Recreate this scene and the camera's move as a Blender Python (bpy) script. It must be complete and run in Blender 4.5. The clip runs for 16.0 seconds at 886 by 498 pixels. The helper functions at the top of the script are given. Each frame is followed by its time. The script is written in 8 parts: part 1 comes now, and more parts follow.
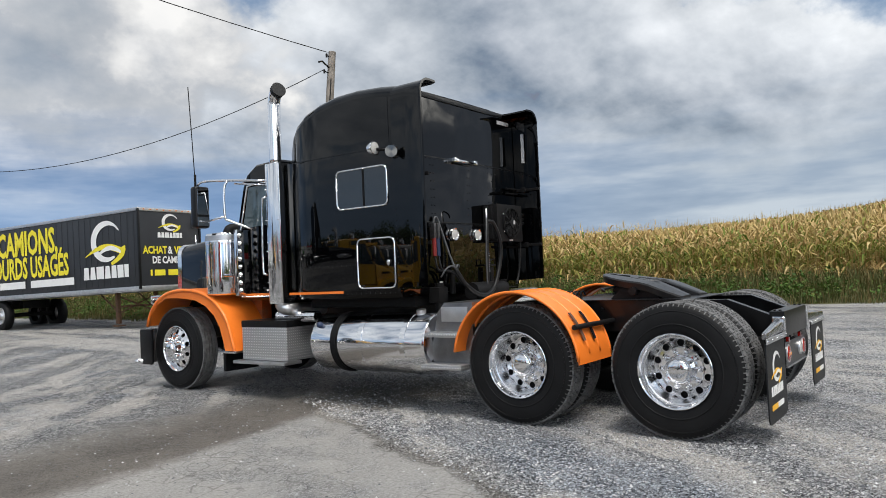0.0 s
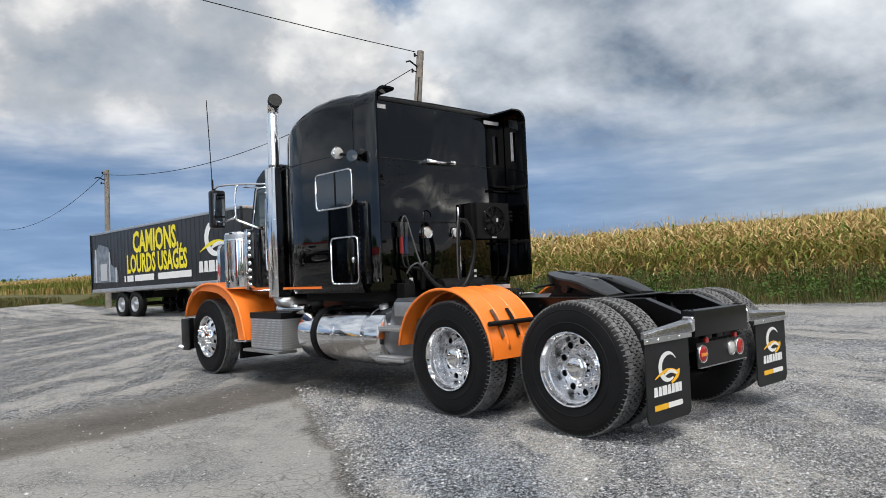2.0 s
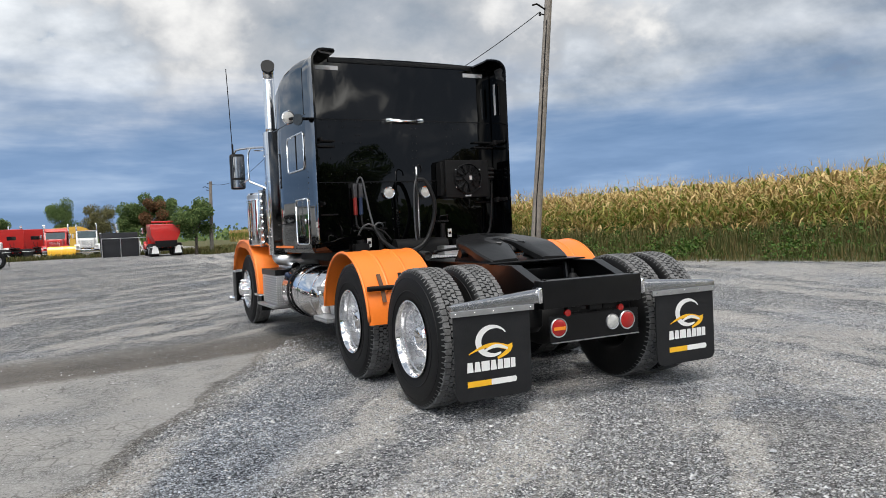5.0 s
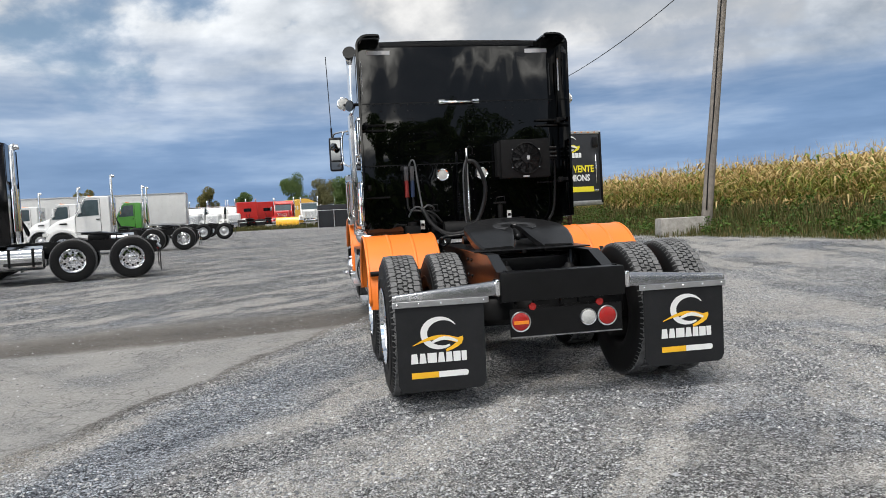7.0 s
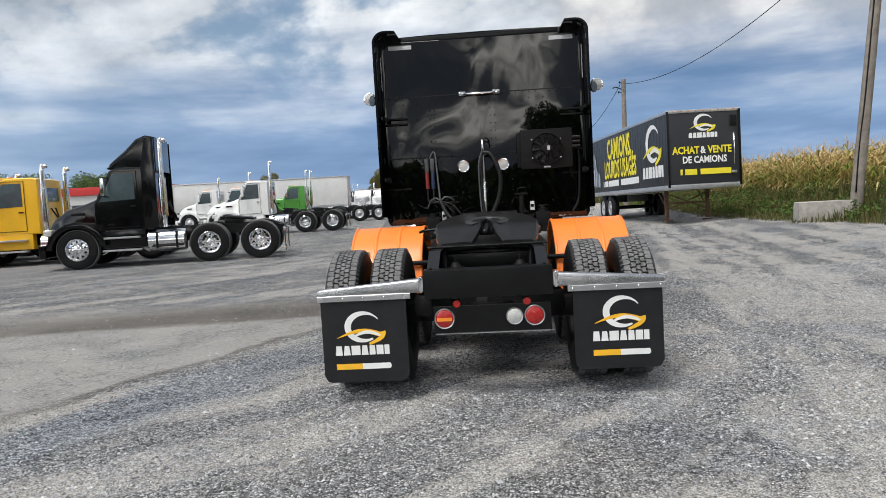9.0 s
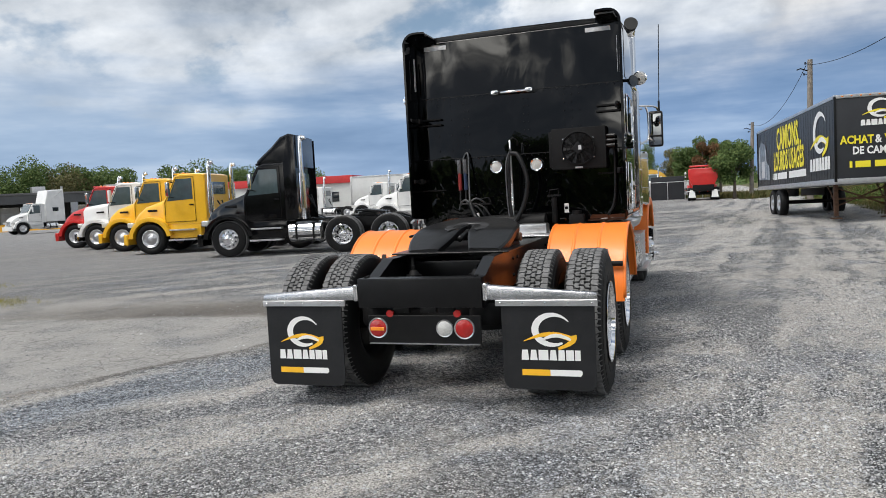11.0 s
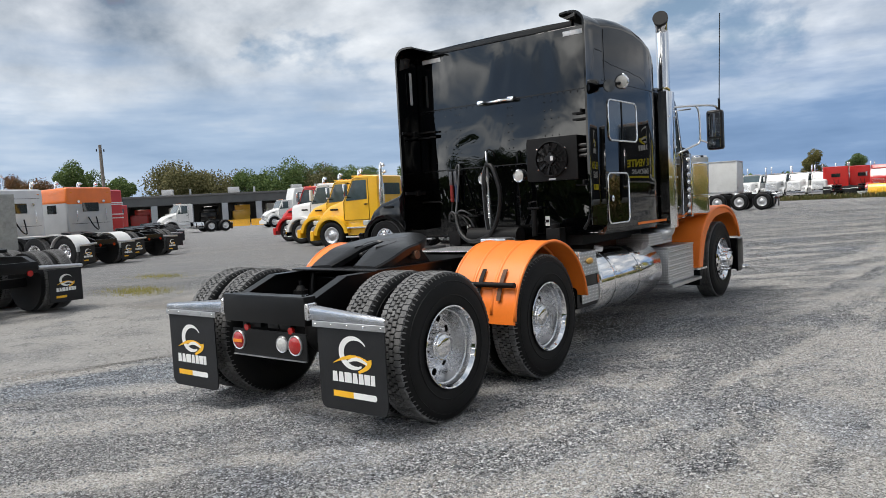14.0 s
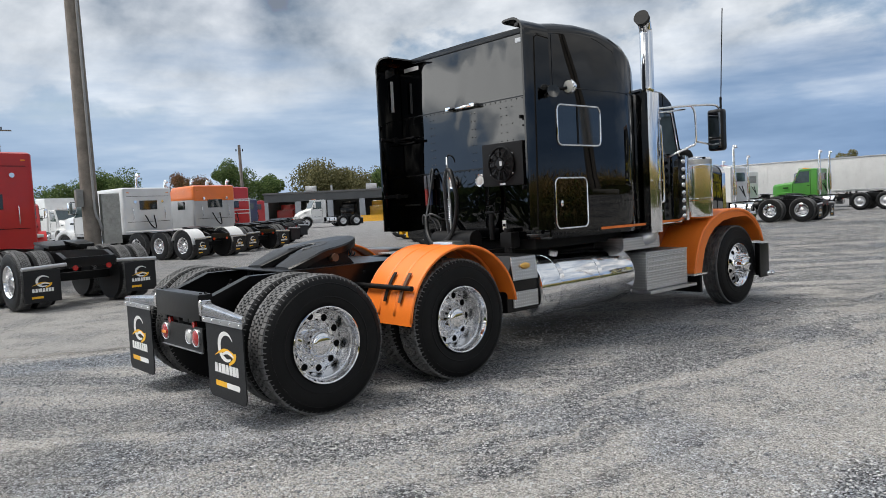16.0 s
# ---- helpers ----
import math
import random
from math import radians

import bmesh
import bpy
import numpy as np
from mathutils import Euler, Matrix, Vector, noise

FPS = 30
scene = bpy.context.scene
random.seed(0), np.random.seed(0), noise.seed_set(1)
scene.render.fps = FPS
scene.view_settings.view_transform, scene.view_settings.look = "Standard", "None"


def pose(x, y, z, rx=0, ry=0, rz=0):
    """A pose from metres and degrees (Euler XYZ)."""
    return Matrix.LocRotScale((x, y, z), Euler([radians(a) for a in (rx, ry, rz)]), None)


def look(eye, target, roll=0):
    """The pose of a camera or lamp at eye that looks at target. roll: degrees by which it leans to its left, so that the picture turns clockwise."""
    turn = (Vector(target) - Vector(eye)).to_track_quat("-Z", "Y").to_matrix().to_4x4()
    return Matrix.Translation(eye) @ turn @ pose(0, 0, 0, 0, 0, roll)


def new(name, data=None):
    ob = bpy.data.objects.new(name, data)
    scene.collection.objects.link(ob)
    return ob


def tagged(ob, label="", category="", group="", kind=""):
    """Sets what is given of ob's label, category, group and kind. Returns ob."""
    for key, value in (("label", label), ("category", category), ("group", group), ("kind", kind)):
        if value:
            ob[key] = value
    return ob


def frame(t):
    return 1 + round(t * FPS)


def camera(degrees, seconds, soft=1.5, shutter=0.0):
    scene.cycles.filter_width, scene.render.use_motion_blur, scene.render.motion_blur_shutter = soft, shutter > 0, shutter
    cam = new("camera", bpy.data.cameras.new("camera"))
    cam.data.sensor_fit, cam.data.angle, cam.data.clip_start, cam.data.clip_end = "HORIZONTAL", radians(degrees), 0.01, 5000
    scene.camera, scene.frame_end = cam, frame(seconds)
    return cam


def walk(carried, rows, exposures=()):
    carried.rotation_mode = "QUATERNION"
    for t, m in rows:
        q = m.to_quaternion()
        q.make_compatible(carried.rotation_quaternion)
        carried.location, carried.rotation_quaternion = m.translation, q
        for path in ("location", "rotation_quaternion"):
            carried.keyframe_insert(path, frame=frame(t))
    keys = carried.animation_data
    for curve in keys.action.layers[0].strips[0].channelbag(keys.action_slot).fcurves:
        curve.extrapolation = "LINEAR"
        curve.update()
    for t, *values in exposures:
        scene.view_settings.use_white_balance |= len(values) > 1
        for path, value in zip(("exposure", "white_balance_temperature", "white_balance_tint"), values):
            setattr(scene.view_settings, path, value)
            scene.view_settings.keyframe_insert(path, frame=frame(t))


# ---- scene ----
cam = camera(62.3, 16.0, soft=0.9)
PATH = [
    (0, (-6.698, -1.969, 1.316), (-5.094, -0.776, 1.383), -2.5),
    (0.5, (-6.48, -2.386, 1.284), (-4.925, -1.13, 1.349), -2.5),
    (1, (-6.228, -2.812, 1.289), (-4.733, -1.486, 1.353), -2.5),
    (1.5, (-6.012, -3.232, 1.298), (-4.597, -1.819, 1.363), -2.4),
    (2, (-5.699, -3.579, 1.294), (-4.356, -2.098, 1.354), -2.4),
    (2.5, (-5.379, -3.945, 1.286), (-4.103, -2.406, 1.342), -2.3),
    (3, (-5.013, -4.23, 1.292), (-3.797, -2.643, 1.339), -2.3),
    (3.5, (-4.607, -4.433, 1.306), (-3.446, -2.805, 1.337), -2.2),
    (4, (-4.204, -4.686, 1.334), (-3.128, -3.001, 1.337), -2.3),
    (4.2, (-4.02, -4.775, 1.321), (-2.984, -3.064, 1.31), -2.3),
    (6.3, (-2.212, -5.411, 1.369), (-1.7, -3.48, 1.264), -2.9),
    (6.5, (-2.025, -5.471, 1.384), (-1.579, -3.524, 1.278), -2.8),
    (7, (-1.58, -5.525, 1.376), (-1.276, -3.552, 1.261), -2.9),
    (7.5, (-1.141, -5.614, 1.383), (-0.957, -3.626, 1.262), -2.9),
    (8, (-0.71, -5.721, 1.404), (-0.647, -3.726, 1.272), -2.9),
    (8.5, (-0.272, -5.716, 1.409), (-0.314, -3.722, 1.267), -2.9),
    (8.7, (-0.106, -5.716, 1.411), (-0.2, -3.723, 1.267), -3.0),
    (10.8, (1.666, -5.304, 1.456), (1.06, -3.404, 1.309), -3.2),
    (11, (1.843, -5.246, 1.451), (1.175, -3.366, 1.306), -3.0),
    (11.5, (2.266, -5.095, 1.454), (1.458, -3.271, 1.312), -3.0),
    (12, (2.699, -4.924, 1.476), (1.779, -3.154, 1.335), -3.1),
    (12.5, (3.082, -4.647, 1.483), (2.087, -2.918, 1.34), -3.1),
    (13, (3.498, -4.437, 1.511), (2.429, -2.753, 1.369), -3.2),
    (13.5, (3.896, -4.182, 1.499), (2.737, -2.557, 1.364), -3.1),
    (14, (4.317, -3.931, 1.497), (3.075, -2.368, 1.371), -3.1),
    (14.5, (4.742, -3.696, 1.508), (3.412, -2.207, 1.391), -3.0),
    (15, (5.111, -3.389, 1.484), (3.722, -1.954, 1.369), -2.9),
    (15.5, (5.525, -3.111, 1.491), (4.069, -1.745, 1.373), -2.9),
    (16, (5.897, -2.785, 1.486), (4.374, -1.495, 1.368), -2.9),
]
walk(cam, [(t, look(eye, target, roll)) for t, eye, target, roll in PATH])

# ---- world, sun ----
SUN_DIR = Vector((-0.26, -0.34, 0.90)).normalized()
HEAP_DIR = (0.34, 0.895, 0.29)
world = bpy.data.worlds.new("sky")
scene.world = world
world.use_nodes = True


class Nodes:
    """A short way to wire shader nodes."""

    def __init__(self, tree):
        self.t = tree
        tree.nodes.clear()

    def n(self, kind, ins=None, **props):
        node = self.t.nodes.new(kind)
        for k, v in props.items():
            setattr(node, k, v)
        for k, v in (ins or {}).items():
            sock = node.inputs[k]
            if isinstance(v, bpy.types.NodeSocket):
                self.t.links.new(v, sock)
            else:
                sock.default_value = v
        return node

    def math(self, op, a, b=0.0, clamp=False):
        return self.n("ShaderNodeMath", {0: a, 1: b}, operation=op, use_clamp=clamp).outputs[0]

    def vec(self, op, a, b=(0, 0, 0)):
        return self.n("ShaderNodeVectorMath", {0: a, 1: b}, operation=op).outputs[0]

    def noise(self, vector, scale, detail=4.0, rough=0.55, lac=2.0, dist=0.0):
        return self.n("ShaderNodeTexNoise", {"Vector": vector, "Scale": scale, "Detail": detail, "Roughness": rough,
                                             "Lacunarity": lac, "Distortion": dist}).outputs[0]

    def ramp(self, fac, stops, interp="LINEAR"):
        node = self.n("ShaderNodeValToRGB", {0: fac})
        node.color_ramp.interpolation = interp
        el = node.color_ramp.elements
        while len(el) < len(stops):
            el.new(0.5)
        for e, (p, c) in zip(el, stops):
            e.position = p
            e.color = (*c, 1) if isinstance(c, tuple) else (c, c, c, 1)
        return node.outputs[0]

    def step(self, fac, a, b):
        """0 below a, 1 above b, smooth between."""
        return self.n("ShaderNodeMapRange", {0: fac, 1: a, 2: b, 3: 0.0, 4: 1.0}, interpolation_type="SMOOTHSTEP").outputs[0]

    def mix(self, fac, a, b):
        node = self.n("ShaderNodeMix", {0: fac}, data_type="RGBA")
        for k, v in ((6, a), (7, b)):
            if isinstance(v, bpy.types.NodeSocket):
                self.t.links.new(v, node.inputs[k])
            else:
                node.inputs[k].default_value = (*v, 1)
        return node.outputs[2]


def build_sky():
    w = Nodes(world.node_tree)
    way = w.n("ShaderNodeTexCoord").outputs["Generated"]
    sep = w.n("ShaderNodeSeparateXYZ", {0: way})
    x, y, z = sep.outputs
    up = w.math("MAXIMUM", z, 0.0)
    deep = w.math("ADD", up, 0.48)
    px, py = w.math("DIVIDE", x, deep), w.math("DIVIDE", y, deep)
    plane = w.n("ShaderNodeCombineXYZ", {0: px, 1: py, 2: 0.3}).outputs[0]
    sky = w.n("ShaderNodeTexSky", sky_type="NISHITA", sun_disc=False, sun_elevation=math.asin(SUN_DIR.z),
              sun_rotation=math.atan2(SUN_DIR.x, SUN_DIR.y), altitude=60.0, air_density=1.2, dust_density=1.5, ozone_density=2.0)
    blue = w.n("ShaderNodeMix", {0: 1.0, 6: sky.outputs[0], 7: (0.085, 0.085, 0.085, 1)}, data_type="RGBA", blend_type="MULTIPLY").outputs[2]
    # heaped clouds: bright thin edges, dark thick cores, lit from the sun's side
    def heap(v):
        big = w.noise(w.vec("ADD", v, (11.3, 4.1, 0.0)), 1.05, 3.0, 0.5)
        puff = w.noise(w.vec("ADD", v, (3.1, 7.7, 0.0)), 2.5, 9.0, 0.52, 2.1, 0.10)
        return w.math("ADD", w.math("MULTIPLY", big, 0.42), w.math("MULTIPLY", puff, 0.58))
    body = heap(plane)
    lit = heap(w.vec("ADD", plane, (SUN_DIR.x * 0.14, SUN_DIR.y * 0.14, 0.0)))
    grey = w.ramp(body, [(0.36, (0.38, 0.475, 0.61)), (0.42, (0.585, 0.62, 0.66)), (0.475, (0.50, 0.54, 0.59)), (0.54, (0.385, 0.43, 0.49)), (0.63, (0.28, 0.325, 0.395))])
    relief = w.math("MULTIPLY", w.math("SUBTRACT", body, lit), 3.6)
    tint = w.n("ShaderNodeCombineXYZ", {0: w.math("MULTIPLY", relief, 1.0), 1: w.math("MULTIPLY", relief, 0.97), 2: w.math("MULTIPLY", relief, 0.92)}).outputs[0]
    grey = w.vec("MAXIMUM", w.vec("ADD", grey, tint), (0.17, 0.20, 0.25))
    shade = w.math("SUBTRACT", 1.0, w.math("MULTIPLY", w.step(x, 0.1, 0.75), 0.08))
    grey = w.vec("MULTIPLY", grey, w.n("ShaderNodeCombineXYZ", {0: shade, 1: shade, 2: shade}).outputs[0])
    cover = w.step(body, 0.355, 0.43)
    # a tall white heap over the field's far end
    way_n = w.vec("NORMALIZE", way)
    near = w.n("ShaderNodeVectorMath", {0: way_n, 1: Vector(HEAP_DIR).normalized()}, operation="DOT_PRODUCT").outputs["Value"]
    puffs = w.noise(w.vec("MULTIPLY", way, (1.0, 1.0, 1.35)), 6.5, 8.0, 0.55)
    heap_m = w.step(w.math("ADD", near, w.math("MULTIPLY", w.math("SUBTRACT", puffs, 0.5), 0.20)), 0.935, 0.968)
    heap_tone = w.ramp(puffs, [(0.36, (0.29, 0.325, 0.37)), (0.48, (0.40, 0.42, 0.45)), (0.56, (0.60, 0.60, 0.60)), (0.66, (0.80, 0.79, 0.77))])
    grey = w.mix(w.math("MULTIPLY", heap_m, 0.85), grey, heap_tone)
    cover = w.math("MAXIMUM", cover, heap_m)
    high = w.mix(cover, blue, grey)
    # behind the camera, under the sun: bright broken heaps down to the horizon
    broken = w.noise(w.vec("MULTIPLY", way, (2.4, 2.4, 4.6)), 2.0, 6.0, 0.5)
    veil = w.math("MULTIPLY", w.step(w.math("MULTIPLY", x, -1.0), 0.22, 0.36), w.math("SUBTRACT", 1.0, w.step(w.math("MULTIPLY", x, -1.0), 0.62, 0.74)))
    broken = w.math("ADD", broken, w.math("MULTIPLY", veil, 0.055))
    broken_tone = w.ramp(broken, [(0.42, (0.20, 0.235, 0.29)), (0.52, (0.30, 0.33, 0.38)), (0.56, (0.9, 0.9, 0.88)), (0.63, (2.8, 2.75, 2.6))])
    clear_tone = w.ramp(broken, [(0.40, (0.50, 0.70, 1.02)), (0.53, (0.62, 0.82, 1.10)), (0.58, (1.4, 1.5, 1.6)), (0.66, (2.7, 2.75, 2.75))])
    broken_tone = w.mix(w.step(w.math("MULTIPLY", x, -1.0), 0.25, 0.62), broken_tone, clear_tone)
    high = w.mix(w.math("MULTIPLY", w.step(w.math("MULTIPLY", y, -1.0), 0.15, 0.45), w.math("SUBTRACT", 1.0, w.step(z, 0.45, 0.75))), high, broken_tone)
    # a blue-grey rain bank low over the horizon
    low = w.noise(w.n("ShaderNodeCombineXYZ", {0: w.math("MULTIPLY", x, 1.6), 1: w.math("MULTIPLY", y, 1.6), 2: w.math("MULTIPLY", z, 9.0)}).outputs[0], 2.2, 5.0, 0.55)
    bank_tone = w.ramp(low, [(0.30, (0.125, 0.215, 0.37)), (0.52, (0.19, 0.295, 0.475)), (0.72, (0.34, 0.455, 0.63))])
    pale_tone = w.ramp(low, [(0.30, (0.235, 0.335, 0.485)), (0.52, (0.34, 0.445, 0.59)), (0.72, (0.52, 0.60, 0.70))])
    bank_tone = w.mix(w.step(x, -0.85, -0.15), pale_tone, bank_tone)
    ashen_tone = w.ramp(low, [(0.32, (0.20, 0.27, 0.37)), (0.50, (0.30, 0.37, 0.46)), (0.66, (0.46, 0.52, 0.58))])
    bank_tone = w.mix(w.step(x, 0.74, 0.97), bank_tone, ashen_tone)
    edge = w.math("ADD", z, w.math("MULTIPLY", w.math("SUBTRACT", low, 0.5), 0.22))
    ahead = w.step(w.math("ADD", y, w.math("MULTIPLY", w.math("SUBTRACT", low, 0.5), 0.5)), -0.45, 0.05)
    sky_all = w.mix(w.math("MULTIPLY", w.math("SUBTRACT", 1.0, w.step(edge, 0.09, 0.24)), ahead), high, bank_tone)
    ground = w.mix(w.step(z, -0.04, 0.0), (0.16, 0.16, 0.155), sky_all)
    bg = w.n("ShaderNodeBackground", {0: ground, 1: 1.0})
    w.n("ShaderNodeOutputWorld", {0: bg.outputs[0]})


build_sky()
sun = new("sun", bpy.data.lights.new("sun", "SUN"))
scene.view_settings.exposure = 0.30
sun.data.energy, sun.data.angle, sun.data.color = 3.05, radians(30), (1.0, 0.955, 0.89)
sun.matrix_world = look(SUN_DIR * 50, (0, 0, 0))

# ---- materials ----
MATS = {}


def mat(name, base, rough=0.5, metal=0.0, coat=0.0, vary=0.12, scale=6.0, bump=0.0, bump_scale=60.0, spec=0.5,
        dirt=0.0, dirt_col=(0.16, 0.14, 0.12), rand=0.0, island=0.0, trans=0.0, emit=0.0):
    """A painted, metal, rubber or plastic surface: base colour with two scales of variation, grime and fine relief."""
    if name in MATS:
        return MATS[name]
    m = bpy.data.materials.new(name)
    m.use_nodes = True
    w = Nodes(m.node_tree)
    co = w.n("ShaderNodeTexCoord").outputs["Object"]
    big, fine = w.noise(co, scale, 3.0), w.noise(co, scale * 14, 4.0, 0.6)
    fac = w.math("ADD", w.math("MULTIPLY", big, 0.65), w.math("MULTIPLY", fine, 0.35))
    lo = tuple(c * (1 - vary) for c in base)
    hi = tuple(min(1.0, c * (1 + vary)) for c in base)
    col = w.mix(w.step(fac, 0.3, 0.7), lo, hi)
    if rand:
        r = w.n("ShaderNodeObjectInfo").outputs["Random"]
        col = w.mix(w.math("MULTIPLY", r, rand), col, tuple(c * 0.45 for c in base))
    if island:
        r = w.n("ShaderNodeNewGeometry").outputs["Random Per Island"]
        col = w.mix(w.math("MULTIPLY", r, island), col, tuple(c * 0.4 for c in base))
    rr = w.math("ADD", rough - 0.06, w.math("MULTIPLY", fac, 0.12), True)
    if dirt:
        spots = w.step(w.noise(co, scale * 2.3, 6.0, 0.65), 0.56 - dirt * 0.25, 0.75)
        col = w.mix(w.math("MULTIPLY", spots, min(1.0, dirt)), col, dirt_col)
        rr = w.math("ADD", rr, w.math("MULTIPLY", spots, 0.35 * dirt), True)
    ins = {"Base Color": col, "Roughness": rr, "Metallic": metal, "Specular IOR Level": spec, "Coat Weight": coat, "Coat Roughness": 0.04,
           "Transmission Weight": trans}
    if emit:
        ins["Emission Color"], ins["Emission Strength"] = (*base, 1), emit
    if bump:
        hgt = w.noise(co, bump_scale, 4.0, 0.6)
        ins["Normal"] = w.n("ShaderNodeBump", {"Strength": min(1.0, bump), "Distance": 0.01, "Height": hgt}).outputs[0]
    p = w.n("ShaderNodeBsdfPrincipled", ins)
    w.n("ShaderNodeOutputMaterial", {0: p.outputs[0]})
    MATS[name] = m
    return m


def wavy_paint(name, base, wave, gloss, coat):
    """Deep gloss paint on sheet metal that is not perfectly flat."""
    m = bpy.data.materials.new(name)
    m.use_nodes = True
    w = Nodes(m.node_tree)
    co = w.n("ShaderNodeTexCoord").outputs["Object"]
    dust = w.step(w.noise(co, 3.0, 6.0, 0.65), 0.45, 0.8)
    col = w.mix(w.math("MULTIPLY", dust, 0.02), base, (0.06, 0.06, 0.06))
    hgt = w.noise(w.vec("MULTIPLY", co, (1.0, 1.0, 0.7)), 1.5, 1.5, 0.4, 2.0, 0.5)
    nrm = w.n("ShaderNodeBump", {"Strength": wave, "Distance": 0.02, "Height": hgt}).outputs[0]
    p = w.n("ShaderNodeBsdfPrincipled", {"Base Color": col, "Roughness": w.math("ADD", 0.012, w.math("MULTIPLY", dust, 0.02)),
                                         "Specular IOR Level": gloss, "Coat Weight": coat, "Coat IOR": 1.5, "Coat Roughness": 0.015, "Normal": nrm, "Coat Normal": nrm})
    w.n("ShaderNodeOutputMaterial", {0: p.outputs[0]})
    MATS[name] = m
    return m


def diamond_plate():
    """Bright tread plate with raised lozenges."""
    m = bpy.data.materials.new("tread plate")
    m.use_nodes = True
    w = Nodes(m.node_tree)
    co = w.n("ShaderNodeTexCoord").outputs["Object"]
    s = w.n("ShaderNodeSeparateXYZ", {0: co})
    u = w.math("ADD", s.outputs[1], s.outputs[0])
    v = s.outputs[2]
    a = w.math("SINE", w.math("MULTIPLY", w.math("ADD", u, v), 105.0))
    b = w.math("SINE", w.math("MULTIPLY", w.math("SUBTRACT", u, v), 105.0))
    lump = w.step(w.math("MULTIPLY", a, b), 0.35, 0.75)
    nrm = w.n("ShaderNodeBump", {"Strength": 0.8, "Distance": 0.004, "Height": lump}).outputs[0]
    p = w.n("ShaderNodeBsdfPrincipled", {"Base Color": w.mix(lump, (0.55, 0.55, 0.56), (0.95, 0.95, 0.95)), "Metallic": 1.0,
                                         "Roughness": w.math("ADD", 0.30, w.math("MULTIPLY", w.noise(co, 9.0), 0.2)), "Normal": nrm})
    w.n("ShaderNodeOutputMaterial", {0: p.outputs[0]})
    return m


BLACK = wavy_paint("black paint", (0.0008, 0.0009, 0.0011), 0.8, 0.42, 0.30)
HANGER = mat("satin steel", (0.44, 0.44, 0.45), 0.26, 1.0, vary=0.10, scale=6, bump=0.03)
# the same black with less wave, reflection turned down to darken sides and cab
BLACK_DIM = wavy_paint("black side paint", (0.0008, 0.0009, 0.0012), 0.03, 0.30, 0.10)
ORANGE = mat("orange paint", (0.86, 0.20, 0.022), 0.42, coat=0.12, vary=0.05, scale=3, bump=0.03, bump_scale=8)
CHROME = mat("chrome", (0.86, 0.86, 0.87), 0.07, 1.0, vary=0.03)
POLISHED = mat("polished aluminium", (0.84, 0.84, 0.85), 0.10, 1.0, vary=0.06, scale=4, bump=0.02, bump_scale=20)
RIM = mat("polished rim", (0.84, 0.84, 0.85), 0.055, 1.0, vary=0.05, scale=5)
RIM_BARREL = mat("turned rim barrel", (0.70, 0.70, 0.71), 0.27, 1.0, vary=0.05, scale=6)
BRUSHED = mat("brushed aluminium", (0.62, 0.62, 0.63), 0.34, 1.0, vary=0.10, scale=10, bump=0.05)
TREAD_PLATE = diamond_plate()
RUBBER = mat("tyre rubber", (0.0065, 0.0065, 0.007), 0.55, vary=0.3, scale=5, bump=0.08, bump_scale=90, dirt=0.10, dirt_col=(0.04, 0.038, 0.036), spec=0.22)
RUBBER_TREAD = mat("worn tread rubber", (0.125, 0.125, 0.126), 0.85, vary=0.4, scale=14, bump=0.25, bump_scale=140, dirt=0.4, dirt_col=(0.22, 0.216, 0.21), spec=0.25)
FLAP = mat("mud flap rubber", (0.0125, 0.013, 0.0145), 0.5, vary=0.2, scale=7, bump=0.1, bump_scale=70, dirt=0.15, dirt_col=(0.045, 0.043, 0.042), spec=0.3)
FRAME = mat("chassis paint", (0.004, 0.004, 0.0045), 0.32, coat=0.10, vary=0.3, scale=8, bump=0.06, dirt=0.12, dirt_col=(0.022, 0.021, 0.02), spec=0.28)
DULL = mat("dull black", (0.005, 0.005, 0.0055), 0.6, vary=0.3, scale=12, bump=0.08, dirt=0.15, dirt_col=(0.022, 0.02, 0.019), spec=0.2)
GREASE = mat("greased steel", (0.009, 0.009, 0.0095), 0.30, metal=0.15, vary=0.45, scale=9, bump=0.12, bump_scale=18, dirt=0.25, dirt_col=(0.03, 0.028, 0.026), spec=0.28)
RUST = mat("rusty steel", (0.11, 0.055, 0.03), 0.75, vary=0.4, scale=14, bump=0.2)
GLASS = mat("dark glass", (0.010, 0.013, 0.015), 0.04, spec=0.7, coat=0.4, vary=0.1)
CABGLASS = mat("cab glass", (0.06, 0.085, 0.095), 0.05, spec=0.7, coat=0.3, vary=0.15)
LENS_RED = mat("red lens", (0.36, 0.010, 0.008), 0.15, coat=0.7, vary=0.1, scale=60, bump=0.15, bump_scale=200)
LENS_AMBER = mat("amber lens", (0.85, 0.25, 0.015), 0.18, coat=0.7, vary=0.1, scale=60)
LENS_CLEAR = mat("clear lens", (0.50, 0.50, 0.48), 0.12, coat=0.8, vary=0.15, scale=70, bump=0.2, bump_scale=240)
WHITE_INK = mat("white print", (0.78, 0.78, 0.77), 0.5, vary=0.04)
YELLOW_INK = mat("yellow print", (0.85, 0.46, 0.02), 0.5, vary=0.06)
LEMON_INK = mat("lemon print", (0.80, 0.68, 0.03), 0.5, vary=0.05)
TAPE = mat("reflective tape", (0.55, 0.55, 0.56), 0.4, metal=0.3, vary=0.08, scale=40)
HOSE = mat("hose rubber", (0.005, 0.005, 0.0055), 0.42, vary=0.2, scale=30, bump=0.3, bump_scale=120, spec=0.3)
